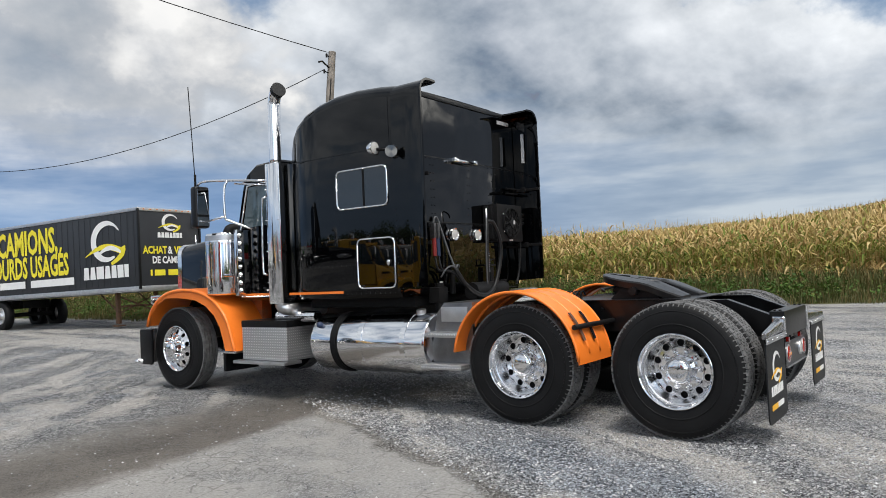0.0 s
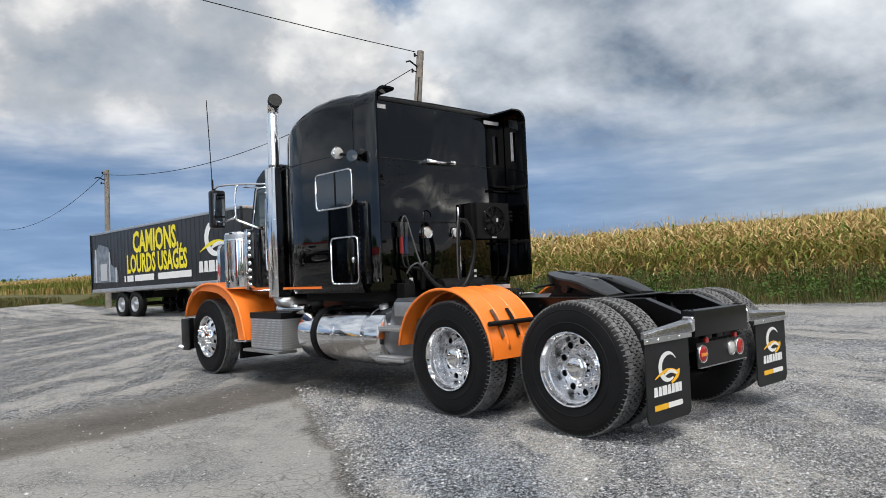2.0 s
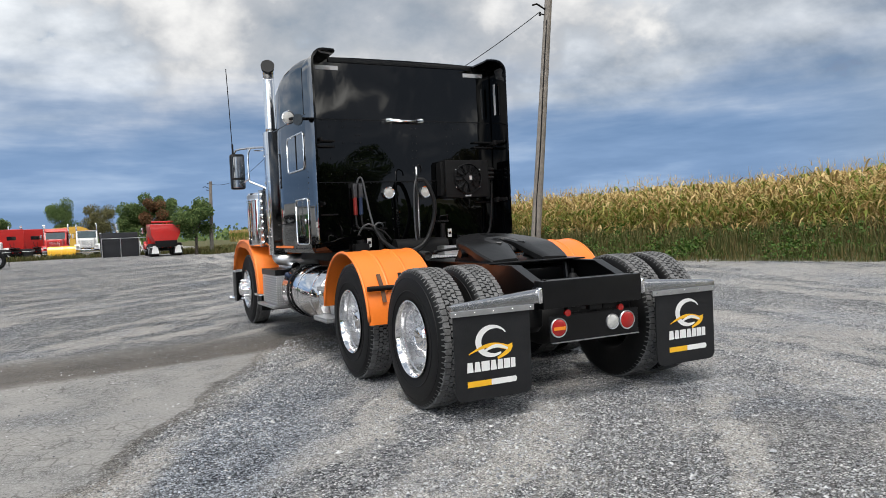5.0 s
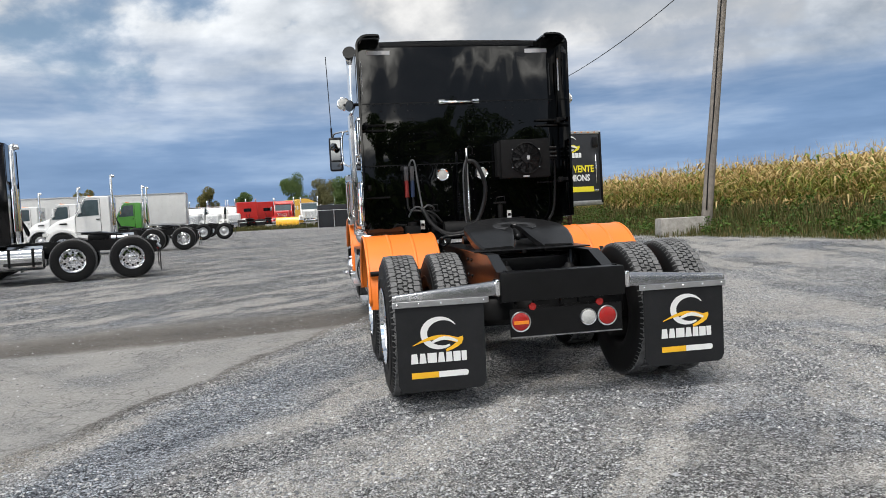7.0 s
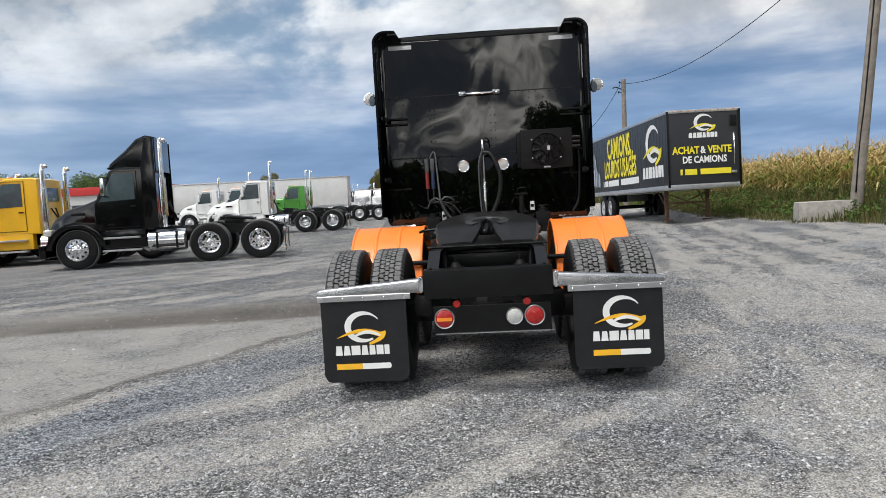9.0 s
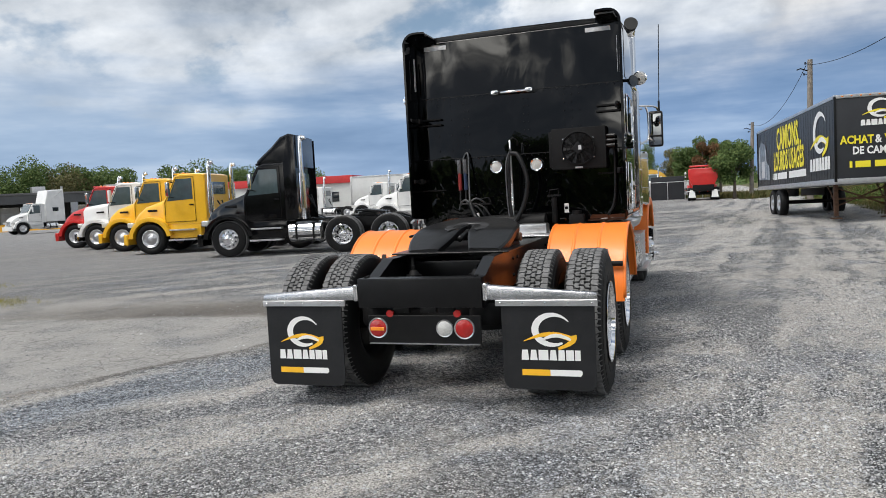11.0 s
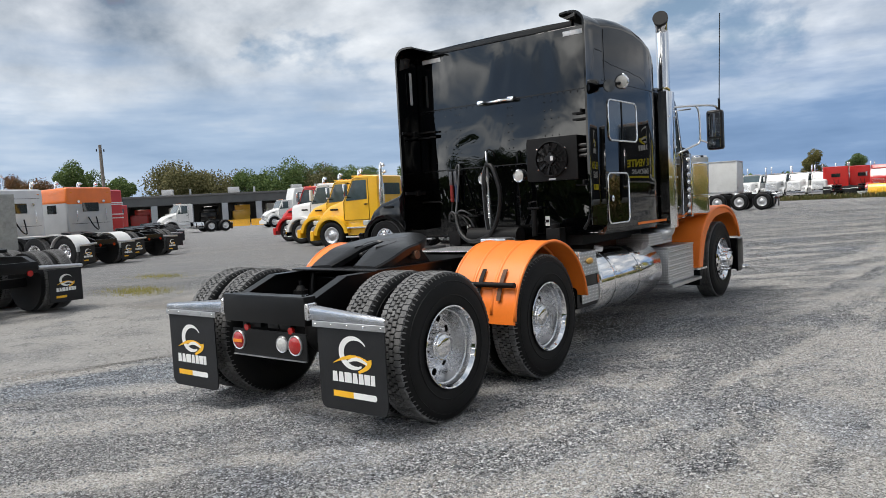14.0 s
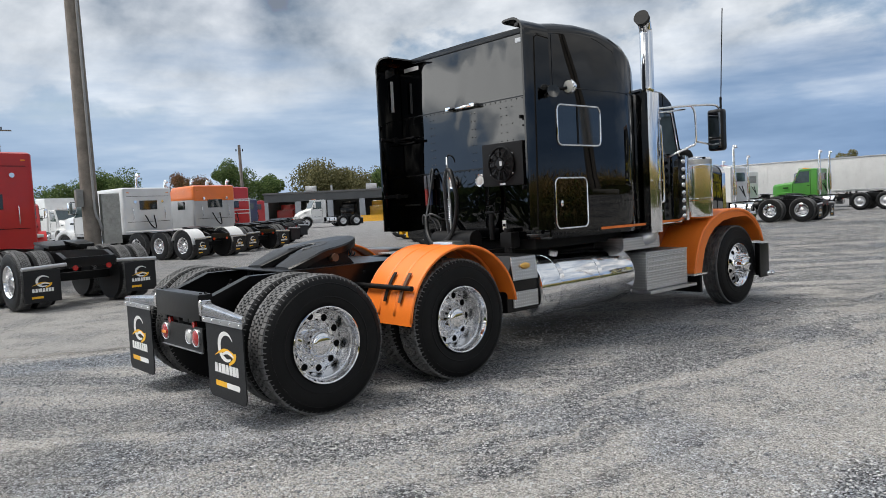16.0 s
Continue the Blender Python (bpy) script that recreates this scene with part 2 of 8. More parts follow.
HOSE_RED = mat("red grip", (0.20, 0.014, 0.011), 0.45, vary=0.15)
HOSE_BLUE = mat("blue grip", (0.014, 0.028, 0.07), 0.45, vary=0.15)
CABLE_GREY = mat("grey cable", (0.055, 0.058, 0.062), 0.45)
CONCRETE = mat("concrete", (0.36, 0.34, 0.31), 0.9, vary=0.25, scale=3, bump=0.35, bump_scale=40, dirt=0.5)
POLE_WOOD = mat("weathered pole", (0.21, 0.185, 0.16), 0.9, vary=0.3, scale=4, bump=0.4, bump_scale=50)
PIPE_SHADE = mat("dark interior", (0.02, 0.02, 0.02), 0.8)

# ---- mesh helpers ----


def bm_new():
    return bmesh.new()


def box(bm, c, s, bevel=0.0, seg=2, rot=None):
    m = Matrix.Translation(c) @ (rot.to_4x4() if rot else Matrix()) @ Matrix.Diagonal((*s, 1))
    r = bmesh.ops.create_cube(bm, size=1.0, matrix=m)
    if bevel > 0:
        edges = list({e for v in r["verts"] for e in v.link_edges})
        bmesh.ops.bevel(bm, geom=edges, offset=bevel, segments=seg, affect="EDGES", profile=0.7)
    return bm


def frame_of(a, b):
    d = (Vector(b) - Vector(a))
    return d.to_track_quat("Z", "Y").to_matrix().to_4x4(), d.length


def cyl(bm, a, b, r, seg=16, r2=None, caps=True):
    q, ln = frame_of(a, b)
    mid = (Vector(a) + Vector(b)) / 2
    bmesh.ops.create_cone(bm, cap_ends=caps, segments=seg, radius1=r, radius2=r if r2 is None else r2, depth=ln, matrix=Matrix.Translation(mid) @ q)
    return bm


def ball(bm, c, r, u=12, v=8, scale=(1, 1, 1)):
    bmesh.ops.create_uvsphere(bm, u_segments=u, v_segments=v, radius=r, matrix=Matrix.Translation(c) @ Matrix.Diagonal((*scale, 1)))
    return bm


def rings(bm, loops, closed=False, cap=True):
    """Skin a row of point loops with quads."""
    vs = [[bm.verts.new(p) for p in loop] for loop in loops]
    n = len(vs[0])
    pairs = list(zip(vs, vs[1:])) + ([(vs[-1], vs[0])] if closed else [])
    for a, b in pairs:
        for i in range(n):
            bm.faces.new((a[i], a[(i + 1) % n], b[(i + 1) % n], b[i]))
    if cap and not closed:
        bm.faces.new(list(reversed(vs[0])))
        bm.faces.new(vs[-1])
    return bm


def lathe(bm, profile, seg=48, sx=1.0, closed=False, c=(0, 0, 0)):
    """Turn (along, radius) pairs round the x axis."""
    loops = [[(c[0] + sx * a, c[1] + r * math.cos(2 * math.pi * k / seg), c[2] + r * math.sin(2 * math.pi * k / seg)) for k in range(seg)] for a, r in profile]
    rings(bm, loops, closed=closed, cap=False)
    return bm


def tube(bm, pts, r, seg=8, smooth=0):
    """A round tube along a line of points; smooth adds in-between points."""
    pts = [Vector(p) for p in pts]
    if smooth:
        fine = []
        ext = [2 * pts[0] - pts[1]] + pts + [2 * pts[-1] - pts[-2]]
        for i in range(1, len(ext) - 2):
            p0, p1, p2, p3 = ext[i - 1:i + 3]
            for k in range(smooth):
                t = k / smooth
                fine.append(0.5 * (2 * p1 + (p2 - p0) * t + (2 * p0 - 5 * p1 + 4 * p2 - p3) * t * t + (3 * p1 - p0 - 3 * p2 + p3) * t ** 3))
        pts = fine + [pts[-1]]
    loops = []
    side = None
    for i, p in enumerate(pts):
        d = (pts[min(i + 1, len(pts) - 1)] - pts[max(i - 1, 0)]).normalized()
        if side is None:
            side = d.orthogonal().normalized()
        side = (side - d * side.dot(d)).normalized()
        other = d.cross(side)
        loops.append([p + r * (math.cos(2 * math.pi * k / seg) * side + math.sin(2 * math.pi * k / seg) * other) for k in range(seg)])
    return rings(bm, loops)


def prism(bm, outline, x0, x1, bevel=0.0, axis="x", seg=2):
    """Push a flat outline along an axis: (y, z) points along x, (x, z) along y, (x, y) along z."""
    def put(p, a):
        return {"x": (a, p[0], p[1]), "y": (p[0], a, p[1]), "z": (p[0], p[1], a)}[axis]
    lo, hi = [bm.verts.new(put(p, x0)) for p in outline], [bm.verts.new(put(p, x1)) for p in outline]
    n = len(outline)
    made = [bm.faces.new(list(reversed(lo))), bm.faces.new(hi)]
    for i in range(n):
        made.append(bm.faces.new((lo[i], lo[(i + 1) % n], hi[(i + 1) % n], hi[i])))
    bmesh.ops.recalc_face_normals(bm, faces=made)
    if bevel:
        ed = list({e for f in made[:2] for e in f.edges})
        bmesh.ops.bevel(bm, geom=ed, offset=bevel, segments=seg, affect="EDGES", profile=0.7)
    return bm


def sweep_box(bm, line, x0, x1, thick):
    """A curved sheet of some thickness: (y, z) line, between x0 and x1, thickened inwards."""
    n = len(line)
    inner = []
    for i, (y, z) in enumerate(line):
        a, b = line[max(i - 1, 0)], line[min(i + 1, n - 1)]
        d = Vector((b[0] - a[0], b[1] - a[1])).normalized()
        inner.append((y + d.y * thick, z - d.x * thick))
    loops = [[(x0, *line[i]), (x1, *line[i]), (x1, *inner[i]), (x0, *inner[i])] for i in range(n)]
    rings(bm, loops)
    bmesh.ops.recalc_face_normals(bm, faces=bm.faces[:])
    return bm


def finish(name, bm, material, smooth=True, angle=35):
    if smooth:
        for f in bm.faces:
            f.smooth = True
        lim = radians(angle)
        for e in bm.edges:
            if len(e.link_faces) == 2 and e.calc_face_angle(0.0) > lim:
                e.smooth = False
    me = bpy.data.meshes.new(name)
    bm.to_mesh(me)
    bm.free()
    for mm in material if isinstance(material, (list, tuple)) else [material]:
        me.materials.append(mm)
    return me


def part(name, bm, material, parent, label="", smooth=True, angle=35):
    ob = new(name, finish(name, bm, material, smooth, angle))
    ob.parent = parent
    return tagged(ob, label) if label else ob


def part_again(ob, parent, m, name=None):
    """The same mesh again, at another pose under its thing."""
    o = new(name or ob.name.split(".")[0], ob.data)
    o.parent = parent
    o.matrix_basis = m
    return o


def thing(name, label, category, at=Matrix(), group="", kind=""):
    e = new(name)
    e.empty_display_size = 0.2
    e.matrix_basis = at
    return tagged(e, label, category, group, kind)


def words(text, size, at, material, parent, name="lettering", squeeze=1.0, align="CENTER"):
    """Flat raised lettering in the built-in font, turned into a mesh; it lies in the x, z plane of at."""
    cu = bpy.data.curves.new(name, "FONT")
    cu.body, cu.size, cu.extrude, cu.align_x = text, size, 0.001, align
    cu.offset = 0.032 * size
    cu.resolution_u = 2
    ob = bpy.data.objects.new(name, cu)
    scene.collection.objects.link(ob)
    bpy.context.view_layer.update()
    me = bpy.data.meshes.new_from_object(ob.evaluated_get(bpy.context.evaluated_depsgraph_get()))
    bpy.data.objects.remove(ob)
    bpy.data.curves.remove(cu)
    me.materials.clear()
    me.materials.append(material)
    o = new(name, me)
    o.parent = parent
    o.matrix_basis = at @ Matrix.Diagonal((squeeze, 1, 1, 1))
    return o


def flat(bm, pts, at, thick=0.0015):
    """A thin raised patch: (x, z) outline, laid into the plane of at, proud of it by thick."""
    front = [bm.verts.new(at @ Vector((x, -thick, z))) for x, z in pts]
    back = [bm.verts.new(at @ Vector((x, 0, z))) for x, z in pts]
    n = len(pts)
    fs = [bm.faces.new(front)]
    for i in range(n):
        fs.append(bm.faces.new((front[i], back[i], back[(i + 1) % n], front[(i + 1) % n])))
    bmesh.ops.recalc_face_normals(bm, faces=fs)
    return bm


def stroke(bm, line, at, thick=0.0015):
    """A flat brush stroke: (x, z, half width) points."""
    n = len(line)
    left, right = [], []
    for i, (x, z, h) in enumerate(line):
        a, b = line[max(i - 1, 0)], line[min(i + 1, n - 1)]
        d = Vector((b[0] - a[0], b[1] - a[1])).normalized()
        left.append((x - d.y * h, z + d.x * h))
        right.append((x + d.y * h, z - d.x * h))
    return flat(bm, left + right[::-1], at, thick)


def swoosh(parent, at, s, tone_low=YELLOW_INK):
    """The firm's mark as plain shapes: a white hook, a yellow sweep, and a row of white blocks under them."""
    bm = bm_new()
    arc = []
    for k in range(20):
        a = 32 + 268 * k / 19
        arc.append((0.06 + 0.42 * math.cos(radians(a)), 0.33 + 0.35 * math.sin(radians(a)), 0.012 + 0.070 * max(0.0, math.sin(radians((a - 32) * 0.62))) ** 1.3))
    stroke(bm, [(x * s, z * s, h * s) for x, z, h in arc], at)
    stroke(bm, [((-0.20 + 0.11 * k) * s, (0.10 + 0.10 * math.sin(k * 0.52)) * s, (0.022 + 0.022 * math.sin(k * 0.5)) * s) for k in range(7)], at, 0.0035)
    part("mark_hook", bm, WHITE_INK, parent, smooth=False)
    bm = bm_new()
    stroke(bm, [((-0.64 + k * 0.12) * s, (0.06 + 0.17 * math.sin(k * 0.30)) * s, (0.006 + 0.055 * math.sin(min(1.5, k * 0.2))) * s) for k in range(10)], at, 0.0025)
    stroke(bm, [((0.47 + 0.08 * math.cos(radians(60 - 30 * k)) - 0.012 * k * k) * s, (0.20 - 0.062 * k) * s, (0.085 - 0.011 * k) * s) for k in range(6)], at, 0.0025)
    part("mark_sweep", bm, tone_low, parent, smooth=False)
    x = -0.70
    for wd, lean in ((0.19, 0.02), (0.19, 0.03), (0.24, 0.0), (0.19, 0.03), (0.17, 0.01), (0.19, 0.0), (0.14, 0.0)):
        bm = bm_new()
        flat(bm, [(x * s, -0.38 * s), ((x + wd - 0.015) * s, -0.38 * s), ((x + wd - 0.015 - lean) * s, -0.14 * s), ((x + lean) * s, -0.14 * s)], at)
        part("name_block", bm, WHITE_INK, parent, smooth=False)
        x += wd + 0.012


# ---- ground ----
def verge_x(y):
    """Where the gravel ends and the grass verge begins."""
    return 11.9 - 3.9 * min(1.0, max(0.0, y / 15.0)) - 0.4 * math.sin(y * 0.35) * 0.6 + max(0.0, y - 34) * 0.02


def land(x, y):
    """Height of the ground."""
    def s(v):
        v = min(1.0, max(0.0, v))
        return v * v * (3 - 2 * v)
    near = s((y + 60) / 30) * (1 - 0.35 * s((y - 22) / 20))
    h = 0.26 * s((x - 4.5) / 6.0) * near
    e = verge_x(y)
    h += 0.25 * s((x - e - 0.3) / 4.0)
    far = max(0.0, x - e - 6)
    h += 0.062 * (1 + 0.55 * s((9 - y) / 12)) * far * s(far / 6) * (1 - s((far - 60) / 200)) * s((34 - y) / 36) if y < 34 else 0.0
    h -= 0.022 * s((13 - math.hypot(x, y - 2.5)) / 6)
    if h > 0 or (abs(x) < 30 and abs(y) < 30):
        h += 0.012 * (noise.noise((x * 0.45, y * 0.45, 0)) * s((max(abs(x), abs(y - 3)) - 1.5) / 3.0))
    return h


def gravel_material():
    m = bpy.data.materials.new("gravel yard")
    m.use_nodes = True
    w = Nodes(m.node_tree)
    co = w.n("ShaderNodeTexCoord").outputs["Object"]

    def tinted(col, tint):
        return w.n("ShaderNodeMix", {0: 1.0, 6: col, 7: tint if isinstance(tint, bpy.types.NodeSocket) else (*tint, 1)}, data_type="RGBA", blend_type="MULTIPLY").outputs[2]

    def grey(f):
        return w.n("ShaderNodeCombineXYZ", {0: f, 1: f, 2: f}).outputs[0]

    warp = w.vec("SUBTRACT", w.n("ShaderNodeTexNoise", {"Vector": co, "Scale": 0.8, "Detail": 5.0}).outputs[1], (0.5, 0.5, 0.5))
    wobble = w.vec("SUBTRACT", w.n("ShaderNodeTexNoise", {"Vector": co, "Scale": 3.5, "Detail": 6.0, "Roughness": 0.65}).outputs[1], (0.5, 0.5, 0.5))
    pos = w.vec("ADD", co, w.vec("ADD", w.vec("MULTIPLY", warp, (0.7, 0.7, 0)), w.vec("MULTIPLY", wobble, (0.35, 0.35, 0))))
    x, y = w.n("ShaderNodeSeparateXYZ", {0: pos}).outputs[:2]
    # broken stones of two sizes, each with its own tone and tilt
    v1 = w.n("ShaderNodeTexVoronoi", {"Vector": co, "Scale": 60.0, "Randomness": 1.0})
    e1 = w.n("ShaderNodeTexVoronoi", {"Vector": co, "Scale": 60.0, "Randomness": 1.0}, feature="DISTANCE_TO_EDGE").outputs[0]
    v2 = w.n("ShaderNodeTexVoronoi", {"Vector": co, "Scale": 130.0, "Randomness": 1.0})
    tone1 = w.n("ShaderNodeSeparateXYZ", {0: v1.outputs["Color"]}).outputs[0]
    tone2 = w.n("ShaderNodeSeparateXYZ", {0: v2.outputs["Color"]}).outputs[1]
    grain = w.math("ADD", w.math("MULTIPLY", tone1, 0.68), w.math("MULTIPLY", tone2, 0.32))
    stones = w.ramp(grain, [(0.16, (0.09, 0.097, 0.110)), (0.36, (0.35, 0.36, 0.38)), (0.58, (0.64, 0.65, 0.665)), (0.82, (0.92, 0.925, 0.93))])
    # shade between the stones, painted in: colour falls off towards each edge
    gap_shade = w.math("ADD", 0.05, w.math("MULTIPLY", w.step(e1, 0.02, 0.17), 0.95))
    stones = tinted(stones, grey(gap_shade))
    # scattered larger chips: pale or dark facets, rim shadow painted into the colour
    v0 = w.n("ShaderNodeTexVoronoi", {"Vector": co, "Scale": 40.0, "Randomness": 1.0})
    e0 = w.n("ShaderNodeTexVoronoi", {"Vector": co, "Scale": 40.0, "Randomness": 1.0}, feature="DISTANCE_TO_EDGE").outputs[0]
    pick, tone0 = w.n("ShaderNodeSeparateXYZ", {0: v0.outputs["Color"]}).outputs[:2]
    chip = w.math("MULTIPLY", w.step(pick, 0.76, 0.78), w.step(e0, 0.07, 0.12))
    chip_col = w.ramp(tone0, [(0.0, (0.20, 0.205, 0.215)), (0.5, (0.46, 0.465, 0.475)), (1.0, (0.74, 0.742, 0.74))])
    rim = w.math("MULTIPLY", w.step(pick, 0.76, 0.78), w.math("SUBTRACT", w.step(e0, 0.0, 0.05), w.step(e0, 0.06, 0.11)))
    stones = w.mix(w.math("MULTIPLY", rim, 0.7), w.mix(chip, stones, chip_col), (0.05, 0.05, 0.052))
    grit = w.math("ADD", w.math("MULTIPLY", w.noise(co, 70.0, 7.0, 0.78), 0.65), w.math("MULTIPLY", tone2, 0.35))
    fines = w.ramp(grit, [(0.37, (0.22, 0.206, 0.187)), (0.5, (0.53, 0.500, 0.462)), (0.64, (0.82, 0.785, 0.735))])
    fines = w.mix(w.math("MULTIPLY", chip, w.step(tone0, 0.45, 0.75)), fines, chip_col)
    # tracks: dusty compacted wheel lines between loose stone; they bend round the rear of the truck
    def tracks(angle, seed):
        v = w.n("ShaderNodeVectorRotate", {"Vector": pos, "Angle": angle}, rotation_type="Z_AXIS").outputs[0]
        return w.noise(w.vec("ADD", w.vec("MULTIPLY", v, (1.0, 0.055, 1.0)), (seed, 0, 0)), 1.7, 7.0, 0.66)
    lane = w.n("ShaderNodeMix", {0: w.step(x, 0.4, 3.0), 2: tracks(0.75, 2.0), 3: tracks(0.10, 7.0)}, data_type="FLOAT").outputs[0]
    blot = w.noise(co, 1.1, 7.0, 0.66)
    right = w.step(x, 0.2, 2.6)
    dusty = w.step(w.math("ADD", w.math("SUBTRACT", w.math("MULTIPLY", right, 0.035), 0.012), w.math("ADD", w.math("MULTIPLY", lane, 0.68), w.math("MULTIPLY", blot, 0.32))), 0.475, 0.545)
    col = w.mix(w.math("MULTIPLY", dusty, 0.68), stones, fines)
    broad = w.noise(co, 0.16, 5.0, 0.55)
    col = w.mix(w.math("MULTIPLY", w.step(broad, 0.45, 0.7), 0.22), col, fines)
    blue_spots = w.step(w.noise(w.vec("ADD", co, (5.0, 9.0, 0.0)), 0.55, 5.0, 0.6), 0.52, 0.66)
    col = w.mix(w.math("MULTIPLY", blue_spots, 0.55), col, tinted(stones, (0.80, 0.87, 0.98)))
    # bluish loose stone band
    side = w.math("ADD", w.math("MULTIPLY", x, 0.90), w.math("MULTIPLY", y, -0.435))
    band = w.math("MULTIPLY", w.step(side, -2.62, -2.40), w.math("SUBTRACT", 1.0, w.step(side, -1.95, -1.45)))
    band = w.math("MULTIPLY", band, w.math("SUBTRACT", 1.0, w.step(y, 0.8, 2.6)))
    col = w.mix(w.math("MULTIPLY", band, 0.9), col, tinted(stones, (0.80, 0.87, 0.96)))
    # old pale paving, finely cracked, with a ragged edge
    pale = w.math("MULTIPLY", w.math("SUBTRACT", 1.0, w.step(side, -2.98, -2.84)), w.math("MULTIPLY", w.step(x, -12.5, -10.0), w.math("SUBTRACT", 1.0, w.step(y, 4.0, 5.5))))
    cr = w.n("ShaderNodeTexVoronoi", {"Vector": w.vec("ADD", co, w.vec("MULTIPLY", wobble, (0.14, 0.14, 0))), "Scale": 6.5}, feature="DISTANCE_TO_EDGE").outputs[0]
    crack = w.math("MULTIPLY", w.math("SUBTRACT", 1.0, w.step(cr, 0.0, 0.05)), w.step(w.noise(co, 1.3, 4.0), 0.40, 0.56))
    paving = w.ramp(w.noise(co, 42.0, 7.0, 0.75), [(0.3, (0.23, 0.223, 0.212)), (0.7, (0.46, 0.449, 0.43))])
    paving = w.mix(w.math("MULTIPLY", w.step(w.noise(co, 30.0, 2.0), 0.68, 0.72), 0.8), paving, (0.10, 0.10, 0.10))
    paving = w.mix(w.math("MULTIPLY", crack, 0.75), paving, (0.12, 0.115, 0.105))
    pale_mask = w.math("MULTIPLY", pale, w.math("ADD", 0.52, w.math("MULTIPLY", w.step(blot, 0.36, 0.56), 0.42)))
    col = w.mix(pale_mask, col, paving)
    # dark seam along the edge of the paving
    seam = w.math("MULTIPLY", w.step(side, -2.98, -2.88), w.math("SUBTRACT", 1.0, w.step(side, -2.84, -2.66)))
    seam = w.math("MULTIPLY", seam, w.math("MULTIPLY", w.step(x, -5.5, -4.0), w.math("SUBTRACT", 1.0, w.step(y, 3.2, 4.2))))
    col = w.mix(w.math("MULTIPLY", seam, 0.55), col, tinted(fines, (0.42, 0.40, 0.37)))
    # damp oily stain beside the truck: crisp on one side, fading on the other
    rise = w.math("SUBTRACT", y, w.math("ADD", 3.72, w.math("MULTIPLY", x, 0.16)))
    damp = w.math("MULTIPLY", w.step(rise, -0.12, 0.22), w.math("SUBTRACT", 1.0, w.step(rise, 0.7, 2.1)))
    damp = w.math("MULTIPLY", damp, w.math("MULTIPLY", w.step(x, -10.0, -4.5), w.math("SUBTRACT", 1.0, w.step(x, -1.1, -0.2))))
    # plus a round darker patch under the truck, soft at its edge
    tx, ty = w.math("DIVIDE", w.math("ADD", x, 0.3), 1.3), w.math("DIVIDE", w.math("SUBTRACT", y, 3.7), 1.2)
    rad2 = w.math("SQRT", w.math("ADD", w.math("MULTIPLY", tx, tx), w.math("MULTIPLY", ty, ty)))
    darkened = w.math("MAXIMUM", damp, w.math("MULTIPLY", w.math("SUBTRACT", 1.0, w.step(rad2, 0.5, 1.1)), 0.9))
    col = w.mix(w.math("MULTIPLY", darkened, 0.55), col, tinted(fines, (0.50, 0.48, 0.455)))
    col = w.mix(w.math("MULTIPLY", darkened, 0.80), col, tinted(col, (0.36, 0.335, 0.31)))
    # asphalt lane towards the workshop
    px, py = w.n("ShaderNodeSeparateXYZ", {0: co}).outputs[:2]
    lane_d = w.math("ADD", w.math("MULTIPLY", px, 0.45), w.math("MULTIPLY", py, 0.89))
    drive = w.math("MULTIPLY", w.math("SUBTRACT", 1.0, w.step(px, -14.0, -7.0)), w.step(lane_d, -9.0, -2.0))
    asphalt = w.ramp(w.noise(co, 3.0, 8.0, 0.7), [(0.3, (0.15, 0.15, 0.155)), (0.7, (0.26, 0.258, 0.258))])
    col = w.mix(w.math("MULTIPLY", drive, 0.7), col, asphalt)
    # field soil under grass and corn
    edge = w.n("ShaderNodeAttribute", attribute_name="field").outputs["Fac"]
    soil = w.ramp(w.noise(co, 2.0, 6.0), [(0.3, (0.05, 0.055, 0.02)), (0.7, (0.13, 0.12, 0.055))])
    fuzzy = w.step(w.math("ADD", edge, w.math("MULTIPLY", w.math("SUBTRACT", w.noise(co, 2.5, 5.0), 0.5), 0.8)), 0.35, 0.65)
    col = w.mix(fuzzy, col, soil)
    # relief: each stone tilts its own way, less so where it is packed in fines or paved
    flatness = w.math("MAXIMUM", fuzzy, w.math("MAXIMUM", w.math("MULTIPLY", dusty, 0.55), w.math("MAXIMUM", w.math("MULTIPLY", pale_mask, 0.92), w.math("MULTIPLY", drive, 0.7))))
    keen = w.math("SUBTRACT", 1.0, flatness)
    tilt = w.n("ShaderNodeVectorMath", {0: w.vec("SUBTRACT", v1.outputs["Color"], (0.5, 0.5, 0.5)), 3: w.math("MULTIPLY", keen, 1.5)}, operation="SCALE").outputs[0]
    base_n = w.n("ShaderNodeNewGeometry").outputs["Normal"]
    tilted = w.vec("NORMALIZE", w.vec("ADD", base_n, w.vec("MULTIPLY", tilt, (1.0, 1.0, 0.3))))
    hgt = w.math("ADD", w.math("MULTIPLY", w.step(e1, 0.0, 0.25), keen), w.math("MULTIPLY", v2.outputs["Distance"], -0.4))
    hgt = w.math("ADD", hgt, w.math("MULTIPLY", w.noise(co, 5.0, 5.0, 0.6), 1.0))
    nrm = w.n("ShaderNodeBump", {"Strength": 0.9, "Distance": 0.03, "Height": hgt, "Normal": tilted}).outputs[0]
    rough = w.math("SUBTRACT", 0.92, w.math("MULTIPLY", darkened, 0.22))
    p = w.n("ShaderNodeBsdfPrincipled", {"Base Color": col, "Roughness": rough, "Specular IOR Level": 0.3, "Normal": nrm})
    w.n("ShaderNodeOutputMaterial", {0: p.outputs[0]})
    return m


